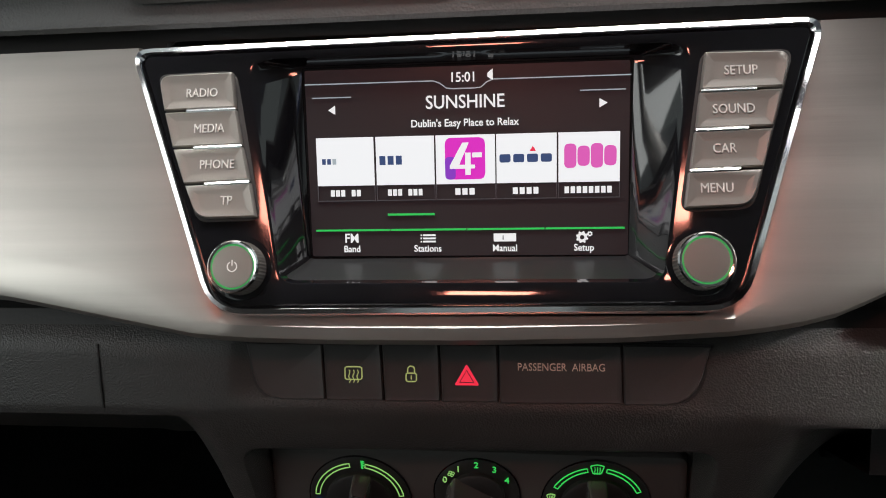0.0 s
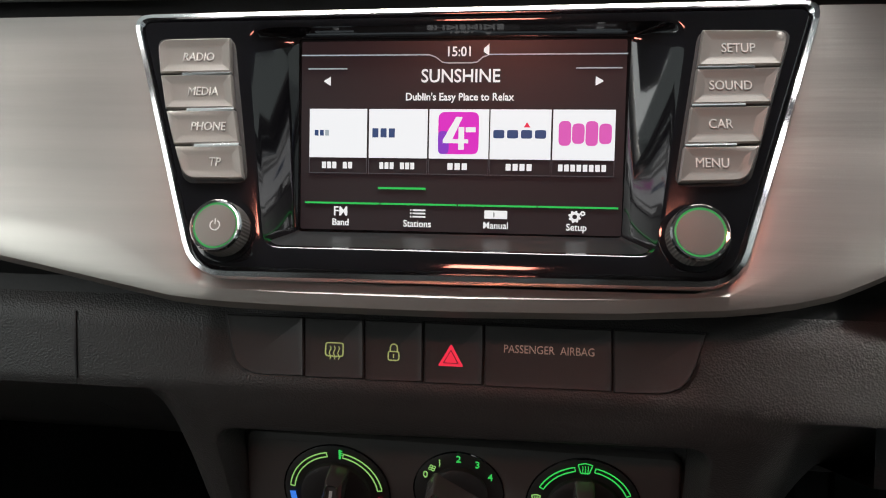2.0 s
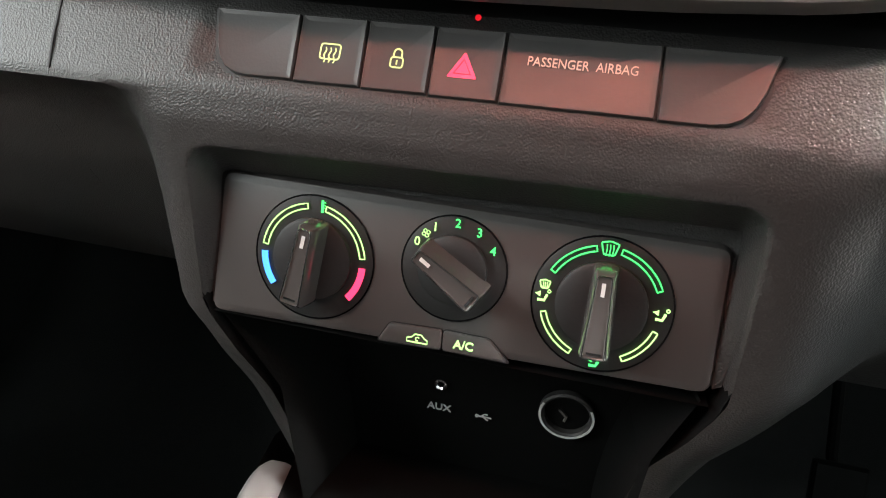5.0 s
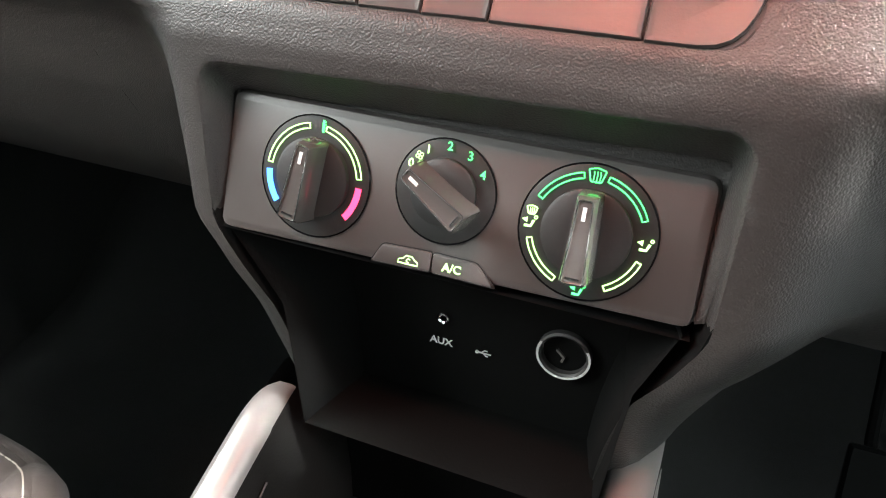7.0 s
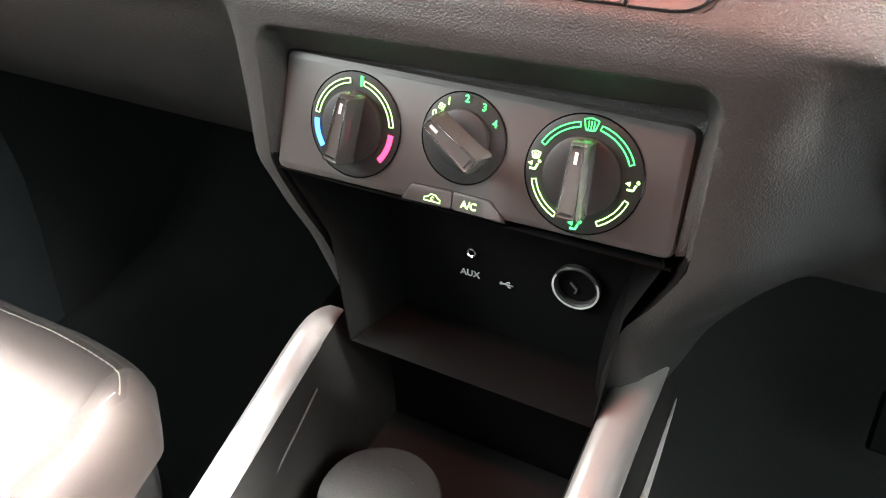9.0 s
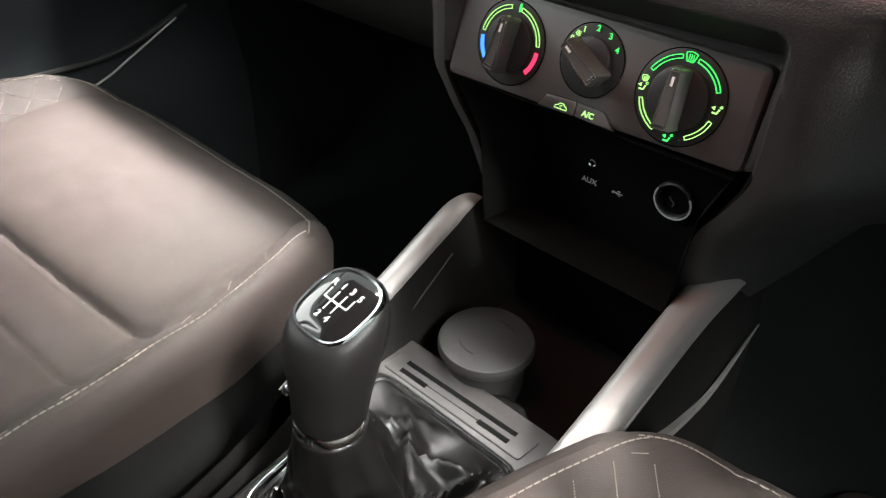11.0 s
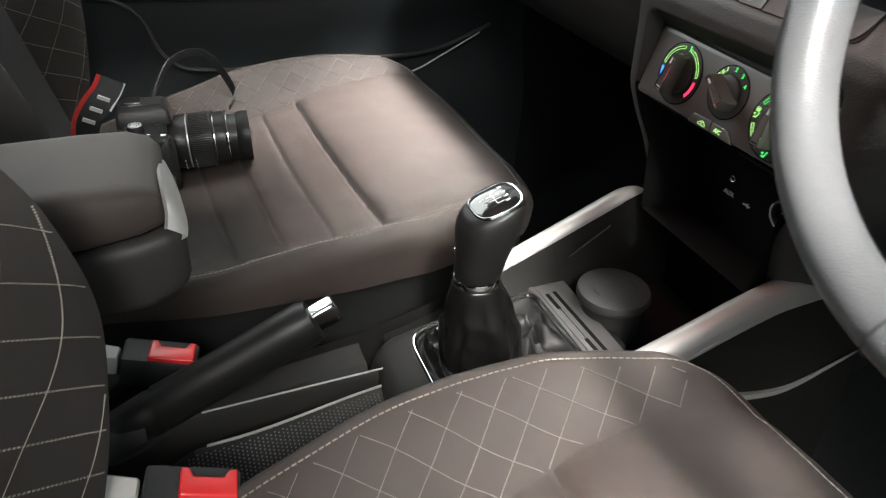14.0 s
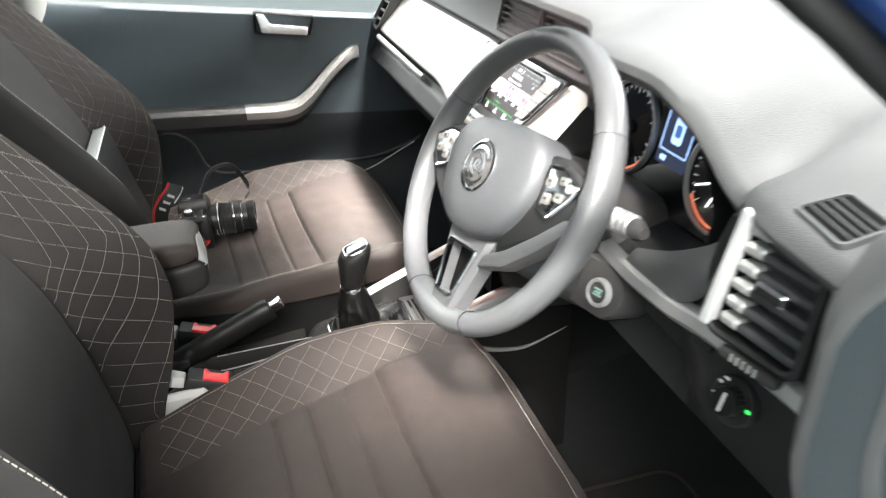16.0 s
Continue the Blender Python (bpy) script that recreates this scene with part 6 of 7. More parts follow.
        # diamonds on the cushion
        for rising in (True, False):
            for k in range(-10, 8):
                y0 = 0.0076 + 0.0411 * k if rising else -0.0205 + 0.0345 * k
                slope = 1.29 if rising else -lerp_table([(-0.20, 0.70), (-0.06, 0.98), (0.05, 1.03)], y0)
                ln = step / math.hypot(1, slope)
                x = -0.262
                while x < -0.09:
                    y = y0 + slope * (x + 0.20)
                    if -0.272 < y < 0.158:
                        d = cushion_hw(y) + x
                        if 0.0125 < d and d + ln < bolster_w(y) - 0.001:
                            dash_on(bm, cushion_point, cushion_param(d, y, s), cushion_param(cushion_hw(y + slope * ln) + x + ln, y + slope * ln, s), 0.00052)
                    x += ln * 1.65
    tagged(part("cushion_stitching", bm, THREAD, seat, "pale thread quilting and edge seam", smooth=False), kind="stuff")
    bm = bmesh.new()
    for s in (-1, 1):
        z = 0.40 if s > 0 else 1.0
        while z < 0.97:
            dash_on(bm, back_point, back_param(0.006, z, s), back_param(0.006, z + 0.0036, s), 0.0011)
            z += 0.0050
        if s > 0:
            continue
        # squares on the backrest
        for k in range(-8, 15):
            x = -0.262
            while x < -0.09:
                z = 0.556 + 0.0338 * k + 1.08 * (x + 0.20)
                x1 = x + step * 0.68
                z1 = z + 1.08 * step * 0.68
                if 0.36 < z < 0.97:
                    d0, d1 = back_hw(z) + x, back_hw(z1) + x1
                    if 0.003 < d0 and d1 < back_w(z1) - 0.002:
                        dash_on(bm, back_point, back_param(d0, z, s), back_param(d1, z1, s), 0.00048)
                x = x1 + step * 0.45
        for x0, lean in ((-0.080, -0.70), (-0.105, -0.62), (-0.130, -0.55), (-0.155, -0.48), (-0.1825, -0.36), (-0.205, -0.27), (-0.2275, -0.20), (-0.252, -0.20)):
            z = 0.37
            while z < 0.97:
                z1 = z + step
                x, x1 = (x0 + lean * max(-0.17, min(0.12, q - 0.55)) for q in (z, z1))
                d0, d1 = back_hw(z) + x, back_hw(z1) + x1
                if d0 > 0.003 and d1 > 0.003 and d1 < back_w(z1) - 0.002:
                    dash_on(bm, back_point, back_param(d0, z, s), back_param(d1, z1, s), 0.00048)
                z += step * 1.65
    tagged(part("backrest_stitching", bm, THREAD, seat, "pale thread squares and edge seam", smooth=False), kind="stuff")
    return seat


driver_seat = build_seat(0.043)
driver_seat.matrix_basis = Matrix.Translation((0.338, 0.0, 0.0))
tagged(driver_seat, "dark brown-grey driver seat with diamond-quilted bolsters", "car seat")
bm = bmesh.new()
box(bm, (-0.236, -0.240, 0.372), (0.016, 0.075, 0.045), Matrix.Rotation(0.0, 4, "X"), 0.008)
hinge = part("hinge_cover", bm, BEIGE, None, "pale plastic hinge cover")
pass_seat = build_seat(0.012)
pass_seat.matrix_basis = Matrix.Translation((-0.400, -0.004, -0.008))
tagged(pass_seat, "dark brown-grey passenger seat with a camera lying on it", "car seat")
for ch in pass_seat.children:
    if ch.name.startswith("backrest"):
        ch.matrix_basis = Matrix(((1, 0, 0, 0), (0, 1, -0.13, -0.075 + 0.13 * 0.6), (0, 0, 1, 0), (0, 0, 0, 1))) @ ch.matrix_basis
hinge.parent = driver_seat

# seat belt of the passenger, with its pale tongue
belt = group_thing("seat_belt", "black seat belt hanging beside the passenger backrest", "seat belt")
bm = bmesh.new()
rows = []
for p in smoothed([(-0.655, -0.56, 1.02), (-0.645, -0.50, 0.78), (-0.635, -0.42, 0.60), (-0.64, -0.37, 0.42), (-0.66, -0.36, 0.15)], 6):
    rows.append([p + Vector((0, -0.022, 0)), p + Vector((0.0015, 0, 0.0)), p + Vector((0, 0.022, 0)), p + Vector((-0.0015, 0.0, 0))])
stack(bm, rows)
part("belt_webbing", bm, WEBBING, belt)

# flat case behind the camera
flat_case = group_thing("flat_case", "flat black case with white top edge leaning on the backrest", "case")
FC = axes((-0.405, -0.3200, 0.376), (1, 0, 0), (0, -0.052, 0.225))
bm = bmesh.new()
lp = rounded(quad((-0.152, -0.012), (0.152, -0.012), (0.152, 0.219), (-0.152, 0.219)), 0.004, 3)
slab(bm, lp, 0.0, -0.0280, FC, 0.0015, True)
part("cover", bm, SKIRT, flat_case, "matt black cover", smooth=False)
bm = bmesh.new()
lp = rounded(quad((-0.151, -0.0265), (0.151, -0.0265), (0.151, -0.0020), (-0.151, -0.0020)), 0.002, 3)
slab(bm, lp, 0.214, 0.2232, FC @ Matrix(((1, 0, 0, 0), (0, 0, 1, 0), (0, 1, 0, 0), (0, 0, 0, 1))), 0.0008)
part("top_edge", bm, LABEL, flat_case, "white top edge")
bm = bmesh.new()
box(bm, (-0.146, 0.2236, -0.014), (0.006, 0.0012, 0.018), FC, 0.0003)
part("edge_mark", bm, BLACK, flat_case)

# ---- camera on the passenger seat ----
cam_thing = group_thing("photo_camera", "black camera with zoom lens and red-edged strap lying on the seat", "camera")
M = Matrix.Translation((-0.452, -0.200, 0.366)) @ Matrix.Rotation(radians(-4), 4, "Z")
bm = bmesh.new()
lp = rounded(quad((-0.064, -0.030), (0.064, -0.030), (0.064, 0.022), (-0.064, 0.022)), 0.010, 4)
stack(bm, [lift(inset(lp, 0.003), 0.0, M), lift(lp, 0.004, M), lift(lp, 0.066, M), lift(inset(lp, 0.006), 0.073, M)])
part("camera_body", bm, CAMBODY, cam_thing, "black camera body")
bm = bmesh.new()
lp = rounded(quad((0.038, 0.0), (0.064, 0.0), (0.064, 0.030), (0.038, 0.030)), 0.010, 4)
stack(bm, [lift(lp, 0.002, M), lift(lp, 0.060, M), lift(inset(lp, 0.005), 0.068, M)])
part("hand_grip", bm, CAMBODY, cam_thing)
bm = bmesh.new()
loops = [rounded(quad((-0.024, -0.034), (0.024, -0.034), (0.022, 0.030), (-0.022, 0.030)), 0.006, 4)]
stack(bm, [lift(loops[0], 0.070, M), lift(inset(loops[0], 0.003), 0.086, M), lift(inset(loops[0], 0.010), 0.093, M)])
part("viewfinder_hump", bm, CAMBODY, cam_thing)
bm = bmesh.new()
box(bm, (0, -0.012, 0.0945), (0.019, 0.018, 0.003), M, 0.0008)
part("flash_shoe", bm, CHROME, cam_thing, "bright metal accessory shoe")
bm = bmesh.new()
lathe(bm, [(0.0095, 0.072), (0.0095, 0.079), (0.0085, 0.081), (0.004, 0.0812)], M @ Matrix.Translation((0.042, -0.010, 0)), 24)
md = part("mode_dial", bm, BLACK, cam_thing, "silver-topped mode dial")
bm = bmesh.new()
lathe(bm, [(0.0078, 0.0808), (0.0074, 0.0822), (0.0070, 0.0824)], M @ Matrix.Translation((0.042, -0.010, 0)), 24)
part("dial_cap", bm, SILVER, md, "pale printed dial face")
for k in range(7):
    bm = bmesh.new()
    a = 0.5 + 0.75 * k
    box(bm, (0.042 + 0.0050 * math.cos(a), -0.010 + 0.0050 * math.sin(a), 0.0824), (0.0020, 0.0012, 0.0006), M, 0.0001)
    part("dial_mark", bm, BLACK, md)
for u, v, r in ((0.050, -0.024, 0.0028), (0.040, -0.027, 0.0022), (0.056, 0.004, 0.0030), (0.030, 0.012, 0.0020)):
    bm = bmesh.new()
    lathe(bm, [(r, 0.071), (r * 0.95, 0.0748), (r * 0.6, 0.0754)], M @ Matrix.Translation((u, v, 0)), 14)
    part("top_button", bm, DARKCHROME, cam_thing, "small bright button")
bm = bmesh.new()
lathe(bm, [(0.006, 0.066), (0.0058, 0.071), (0.004, 0.072)], M @ Matrix.Translation((0.051, 0.018, 0)), 20)
part("shutter_button", bm, CHROME, cam_thing, "bright shutter button")
LM = M @ Matrix.Translation((0, 0.022, 0.036)) @ Matrix.Rotation(radians(-90), 4, "X")
bm = bmesh.new()
lathe(bm, [(0.031, 0.0), (0.033, 0.004), (0.0335, 0.020), (0.0325, 0.022), (0.0335, 0.024), (0.0345, 0.050), (0.0330, 0.052), (0.0338, 0.054), (0.0338, 0.066), (0.0290, 0.068), (0.0285, 0.080), (0.0310, 0.083), (0.0318, 0.096), (0.0295, 0.0965), (0.0275, 0.086)], LM, 40, (True, False))
lens = part("zoom_lens", bm, CAMBODY, cam_thing, "black zoom lens barrel")
for h, mt in ((0.0215, SATIN), (0.0530, CHROME), (0.0690, CHROME)):
    bm = bmesh.new()
    lathe(bm, [(0.0325, h - 0.0010), (0.0341, h - 0.0006), (0.0341, h + 0.0006), (0.0325, h + 0.0010)], LM, 40, (False, False))
    part("lens_ring", bm, mt, lens, "bright lens ring")
bm = bmesh.new()
lathe(bm, [(0.0277, 0.085), (0.018, 0.0875), (0.004, 0.089)], LM, 32, (False, True))
part("front_glass", bm, LENSGLASS, lens)
bm = bmesh.new()
for q in range(84):
    a = 2 * math.pi * q / 84
    box(bm, (0.0342 * math.cos(a), 0.0342 * math.sin(a), 0.037), (0.0012, 0.0012, 0.024), LM @ Matrix.Rotation(0.0, 4, "Z"), 0.0003)
part("zoom_ribs", bm, RUBBER, lens, "ribbed rubber zoom ring", smooth=False)
bm = bmesh.new()
for h, rr2, k0 in ((0.0150, 0.0337, 5), (0.0275, 0.0341, 4)):
    for k in range(k0):
        a = 0.35 + 0.22 * k
        box(bm, (rr2 * math.cos(a), rr2 * math.sin(a), h), (0.0010, 0.0028, 0.0012), LM @ Matrix.Rotation(0.0, 4, "Z"), 0.0002)
part("lens_scale", bm, LABEL, lens, "pale printed scale marks", smooth=False)


def strap(name, pts, w, mat, lb, side):
    bm = bmesh.new()
    P = smoothed(pts, 7)
    rows = []
    for i, p in enumerate(P):
        t = (P[min(i + 1, len(P) - 1)] - P[max(i - 1, 0)]).normalized()
        s = Vector(side) - t * t.dot(Vector(side))
        s.normalize()
        nn = t.cross(s) * 0.0010
        rows.append([p - s * w / 2 - nn, p + s * w / 2 - nn, p + s * w / 2 + nn, p - s * w / 2 + nn])
    stack(bm, rows)
    return part(name, bm, mat, cam_thing, lb)


strap("strap", [(-0.519, -0.195, 0.429), (-0.557, -0.160, 0.469), (-0.582, -0.115, 0.466), (-0.577, -0.085, 0.414), (-0.547, -0.095, 0.400)], 0.010, WEBBING, "black strap loop", (0, 0.3, 1))
strap("strap", [(-0.462, -0.228, 0.486), (-0.458, -0.236, 0.474), (-0.452, -0.252, 0.458), (-0.446, -0.266, 0.436), (-0.440, -0.272, 0.400), (-0.440, -0.268, 0.372)], 0.026, CAMBODY, "black neck strap with pale bars", (0.1, 0.85, -0.5))
strap("strap_edge", [(-0.462, -0.241, 0.4935), (-0.458, -0.249, 0.4815), (-0.452, -0.2655, 0.4655), (-0.446, -0.2795, 0.4435), (-0.440, -0.2855, 0.4075), (-0.440, -0.2815, 0.3795)], 0.005, REDCLOTH, "red strap edging", (0.1, 0.85, -0.5))
strap("strap_edge", [(-0.4615, -0.216, 0.4795), (-0.4575, -0.224, 0.4675), (-0.450, -0.238, 0.452)], 0.0022, LABEL, "pale strap edging", (0.1, 0.85, -0.5))
strap("strap_edge", [(-0.374, -0.198, 0.392), (-0.354, -0.181, 0.401), (-0.342, -0.187, 0.400), (-0.352, -0.199, 0.392)], 0.004, REDCLOTH, "red strap end", (0.2, 0.3, 1))
bm = bmesh.new()
for k in range(3):
    box(bm, (0, 0.0, 0.0), (0.003, 0.014, 0.0045), Matrix.Translation((-0.4485 + 0.003 * k, -0.2415 - 0.0105 * k, 0.4690 - 0.0115 * k)) @ Matrix.Rotation(radians(-30), 4, "X"), 0.0005)
part("strap_bars", bm, LABEL, cam_thing, "pale printed bars")

# ---- steering wheel ----
sw = group_thing("steering_wheel", "grey leather three-spoke steering wheel with chrome-edged controls", "steering wheel")
WC0 = plane_frame((0.331, 0.158, 0.757), 0.60, (0.9968, 0.080, 0))
WC = WC0 @ Matrix.Rotation(radians(8), 4, "Z")
WR, WT = 0.1592, 0.0143


bm = bmesh.new()
N = 120
loops = []
for i in range(N):
    a = 2 * math.pi * i / N
    lo = abs(((math.degrees(a) + 90 + 180) % 360) - 180)
    thick = 1.0 + 0.10 * math.exp(-((lo - 98) / 22.0) ** 2)
    c = Vector((WR * math.cos(a), WR * math.sin(a), 0))
    rad = Vector((math.cos(a), math.sin(a), 0))
    loops.append([WC @ (c + rad * WT * 0.92 * thick * math.cos(b) + Vector((0, 0, 1)) * WT * 1.12 * thick * math.sin(b)) for b in [2 * math.pi * q / 20 for q in range(20)]])
vs = [[bm.verts.new(p) for p in lp] for lp in loops]
for i in range(N):
    x, y = vs[i], vs[(i + 1) % N]
    for k in range(20):
        bm.faces.new((x[k], x[(k + 1) % 20], y[(k + 1) % 20], y[k]))
part("rim", bm, WHEELSKIN, sw, "grey leather rim", angle=180)
for ang in (-112, -68, 28, 152):
    bm = bmesh.new()
    a = radians(ang)
    c = Vector((WR * math.cos(a), WR * math.sin(a), 0))
    rad = Vector((math.cos(a), math.sin(a), 0))
    tube(bm, [WC @ (c + rad * WT * 0.97 * math.cos(b) + Vector((0, 0, 1)) * WT * 1.16 * math.sin(b)) for b in [2 * math.pi * q / 24 for q in range(24)]], 0.0006, 6, True)
    part("rim_seam", bm, BLACK, sw)

# airbag pad
PAD = smoothed([(0, 0.058), (0.040, 0.056), (0.066, 0.047), (0.078, 0.026), (0.076, -0.004), (0.062, -0.034), (0.040, -0.054), (0.0, -0.063), (-0.040, -0.054), (-0.062, -0.034), (-0.076, -0.004), (-0.078, 0.026), (-0.066, 0.047), (-0.040, 0.056), (0, 0.058)], 4)[:-1]
PAD = [Vector((p[0] * 1.10, p[1] * 1.08)) for p in PAD]
bm = bmesh.new()
stack(bm, [lift(PAD, -0.020, WC), lift(PAD, 0.010, WC), lift([p * 0.975 for p in PAD], 0.018, WC), lift([p * 0.90 for p in PAD], 0.0235, WC), lift([p * 0.6 for p in PAD], 0.0285, WC), lift([p * 0.3 for p in PAD], 0.0300, WC)], True, True)
part("airbag_pad", bm, PADSKIN, sw, "smooth grey centre pad", angle=60)
bm = bmesh.new()
EM = at(WC, 0, 0.006, 0.0290)
lathe(bm, [(0.0290, 0.0), (0.0288, 0.0026), (0.0262, 0.0034), (0.0250, 0.0020)], EM, 40, (False, False))
part("emblem_ring", bm, CHROME, sw, "round chrome emblem")
bm = bmesh.new()
lathe(bm, [(0.0255, 0.0012), (0.0150, 0.0022), (0.004, 0.0024)], EM, 36, (False, True))
emb = part("emblem_face", bm, SMOOTH, sw)
for r0, a0, a1, w in ((0.0200, 30, 150, 0.0034), (0.0200, 200, 330, 0.0034), (0.0125, -40, 110, 0.0040), (0.0125, 150, 280, 0.0040), (0.0050, 20, 320, 0.0036)):
    bm = bmesh.new()
    ribbon(bm, arc((0, 0), r0, a0, a1, 14), w, EM, 0.0014, 0.0040)
    part("emblem_shape", bm, CHROME, emb)
# side spokes with controls
for s in (-1, 1):
    bm = bmesh.new()
    lp = [(0.060, 0.044), (0.105, 0.046), (0.140, 0.036), (0.156, 0.030), (0.158, 0.000), (0.142, -0.012), (0.104, -0.040), (0.050, -0.072)]
    lp = rounded([(s * x, y) for x, y in (lp if s > 0 else lp)], 0.008, 3)
    stack(bm, [lift(lp, -0.016, WC), lift(lp, 0.002, WC), lift(inset(lp, 0.004), 0.007, WC)])
    part("spoke", bm, BLACK, sw, "dark side spoke")
    bm = bmesh.new()
    lp = rounded([(s * x, y) for x, y in ((0.090, 0.036), (0.116, 0.037), (0.144, 0.024), (0.140, 0.010), (0.118, -0.016), (0.094, -0.008))], 0.005, 4)
    stack(bm, [lift(lp, 0.004, WC), lift(lp, 0.0125, WC), lift(inset(lp, 0.0012), 0.0138, WC), lift(inset(lp, 0.0045), 0.0130, WC)], False, False)
    pod = part("control_pod", bm, CHROME, sw, "chrome-edged control pod")
    bm = bmesh.new()
    slab(bm, inset(lp, 0.004), 0.006, 0.0132, WC, 0.0010)
    part("pod_face", bm, DARKCHROME, pod, "bright reflecting pod face")
    for bx, by, w, h in ((0.103, 0.020, 0.011, 0.010), (0.121, 0.024, 0.010, 0.008), (0.123, 0.008, 0.012, 0.009), (0.106, 0.003, 0.010, 0.011)):
        bm = bmesh.new()
        slab(bm, rounded(rect(s * bx - w / 2, by - h / 2, s * bx + w / 2, by + h / 2), 0.002, 3), 0.010, 0.0152, WC, 0.0010)
        part("control_button", bm, KEY, pod)
        bm = bmesh.new()
        slab(bm, rect(s * bx - w * 0.22, by - h * 0.12, s * bx + w * 0.22, by + h * 0.12), 0.0150, 0.0155, WC)
        part("button_mark", bm, BLACK, pod, smooth=False)
    bm = bmesh.new()
    lathe(bm, [(0.0042, 0.0), (0.0042, 0.005), (0.0034, 0.0056)], at(WC, s * 0.132, 0.019, 0.010), 20)
    part("thumb_roller", bm, SATIN, pod)
# lower spoke, a forked pair with a chrome-lined opening
bm = bmesh.new()
fork_o = rounded([(-0.045, -0.060), (-0.0225, -0.154), (0.0225, -0.154), (0.045, -0.060)], 0.006, 5)
fork_i = rounded([(-0.0265, -0.080), (-0.0150, -0.135), (0.0150, -0.135), (0.0265, -0.080)], 0.004, 5)
loops = [lift(fork_o, -0.014, WC), lift(fork_o, 0.002, WC), lift(inset(fork_o, 0.005), 0.008, WC), lift(inset(fork_i, -0.004), 0.008, WC), lift(fork_i, 0.004, WC), lift(fork_i, -0.014, WC)]
stack(bm, loops, False, False)
part("lower_spoke", bm, SPOKE, sw, "grey forked lower spoke")
for s in (1,):
    bm = bmesh.new()
    lp = rounded([(s * x, y) for x, y in ((0.036, -0.092), (0.040, -0.077), (0.072, -0.060), (0.106, -0.034), (0.136, -0.008), (0.150, -0.004), (0.150, -0.016), (0.114, -0.050), (0.078, -0.078))], 0.004, 3)
    slab(bm, lp, -0.010, 0.0085, WC, 0.003)
    part("spoke_bezel", bm, SPOKE, sw, "grey bezel curving up to the controls")
bm = bmesh.new()
stack(bm, [lift(inset(fork_i, -0.0035), 0.0078, WC), lift(inset(fork_i, -0.0025), 0.0102, WC), lift(inset(fork_i, 0.0005), 0.0098, WC), lift(inset(fork_i, 0.0010), 0.0050, WC)], False, False)
part("spoke_lining", bm, CHROME, sw, "chrome lining of the lower spoke")
bm = bmesh.new()
slab(bm, inset(fork_i, -0.001), -0.014, -0.008, WC)
part("spoke_backing", bm, SHADE_BLACK, sw)
# column shroud, stalks and starter
col = group_thing("steering_column", "dark plastic steering column shroud with stalks", "steering column")
bm = bmesh.new()
lp = rounded(quad((-0.062, -0.078), (0.062, -0.078), (0.055, 0.045), (-0.055, 0.045)), 0.02, 4)
stack(bm, [lift(inset(lp, 0.012), -0.030, WC0), lift(lp, -0.040, WC0), lift(inset(lp, -0.012), -0.12, WC0), lift(inset(lp, -0.02), -0.20, WC0)])
part("shroud", bm, SMOOTH, col)
for s, y0 in ((1, 0.018), (-1, 0.006)):
    bm = bmesh.new()
    tube(bm, [WC0 @ Vector(p) for p in ((s * 0.04, y0 - 0.010, -0.078), (s * 0.075, y0, -0.076), (s * 0.105, y0 + 0.008, -0.075), (s * 0.140, y0 + 0.012, -0.075), (s * 0.152, y0 + 0.012, -0.075))], [0.008, 0.0075, 0.009, 0.0105, 0.006], 14)
    st = part("stalk", bm, SMOOTH, col, "black control stalk")
    for q in range(4):
        bm = bmesh.new()
        x0 = 0.104 + 0.0085 * q
        tube(bm, [WC0 @ Vector(p) for p in ((s * x0, y0 + 0.008 + 0.001 * q, -0.075), (s * (x0 + 0.001), y0 + 0.008 + 0.001 * q, -0.075), (s * (x0 + 0.005), y0 + 0.009 + 0.001 * q, -0.075), (s * (x0 + 0.006), y0 + 0.009 + 0.001 * q, -0.075))], [0.0104, 0.0122, 0.0122, 0.0104], 18)
        part("stalk_ring", bm, SATIN, st, "pale ridged ring")
bm = bmesh.new()
PODM = axes((0.429, 0.235, 0.654), (1, 0.25, 0), (0, 0.35, 1))
lp = rounded([(-0.085, -0.030), (0.012, -0.030), (0.030, -0.010), (0.030, 0.018), (0.010, 0.032), (-0.085, 0.032)], 0.012, 4)
stack(bm, [lift(lp, -0.080, PODM), lift(lp, -0.010, PODM), lift(inset(lp, 0.003), -0.004, PODM), lift(inset(lp, 0.008), -0.002, PODM)])
part("starter_pod", bm, SMOOTH, col, "dark pod carrying the start button")
start = group_thing("start_button", "round black start button with a bright metal ring", "start button")
SB = axes((0.429, 0.235, 0.654), (1, 0.25, 0), (0, 0.35, 1)) @ Matrix.Diagonal((0.64, 0.64, 1, 1))
bm = bmesh.new()
lathe(bm, [(0.0250, -0.012), (0.0250, 0.003), (0.0225, 0.0052), (0.0185, 0.0042), (0.0182, 0.0)], SB, 36, (False, False))
part("button_ring", bm, SATIN, start, "bright metal ring")
bm = bmesh.new()
lathe(bm, [(0.0183, -0.004), (0.0180, 0.0026), (0.0150, 0.0030)], SB, 32)
bt = part("button_cap", bm, SMOOTH, start)
bm = bmesh.new()
for k in range(3):
    slab(bm, rect(-0.009 + 0.003 * (k % 2), 0.0045 - 0.005 * k, 0.009 - 0.002 * (k % 2), 0.0072 - 0.005 * k), 0.0030, 0.0034, SB)
part("button_bars", bm, glow("start_print", (0.45, 0.75, 0.62), 0.4), bt, smooth=False)

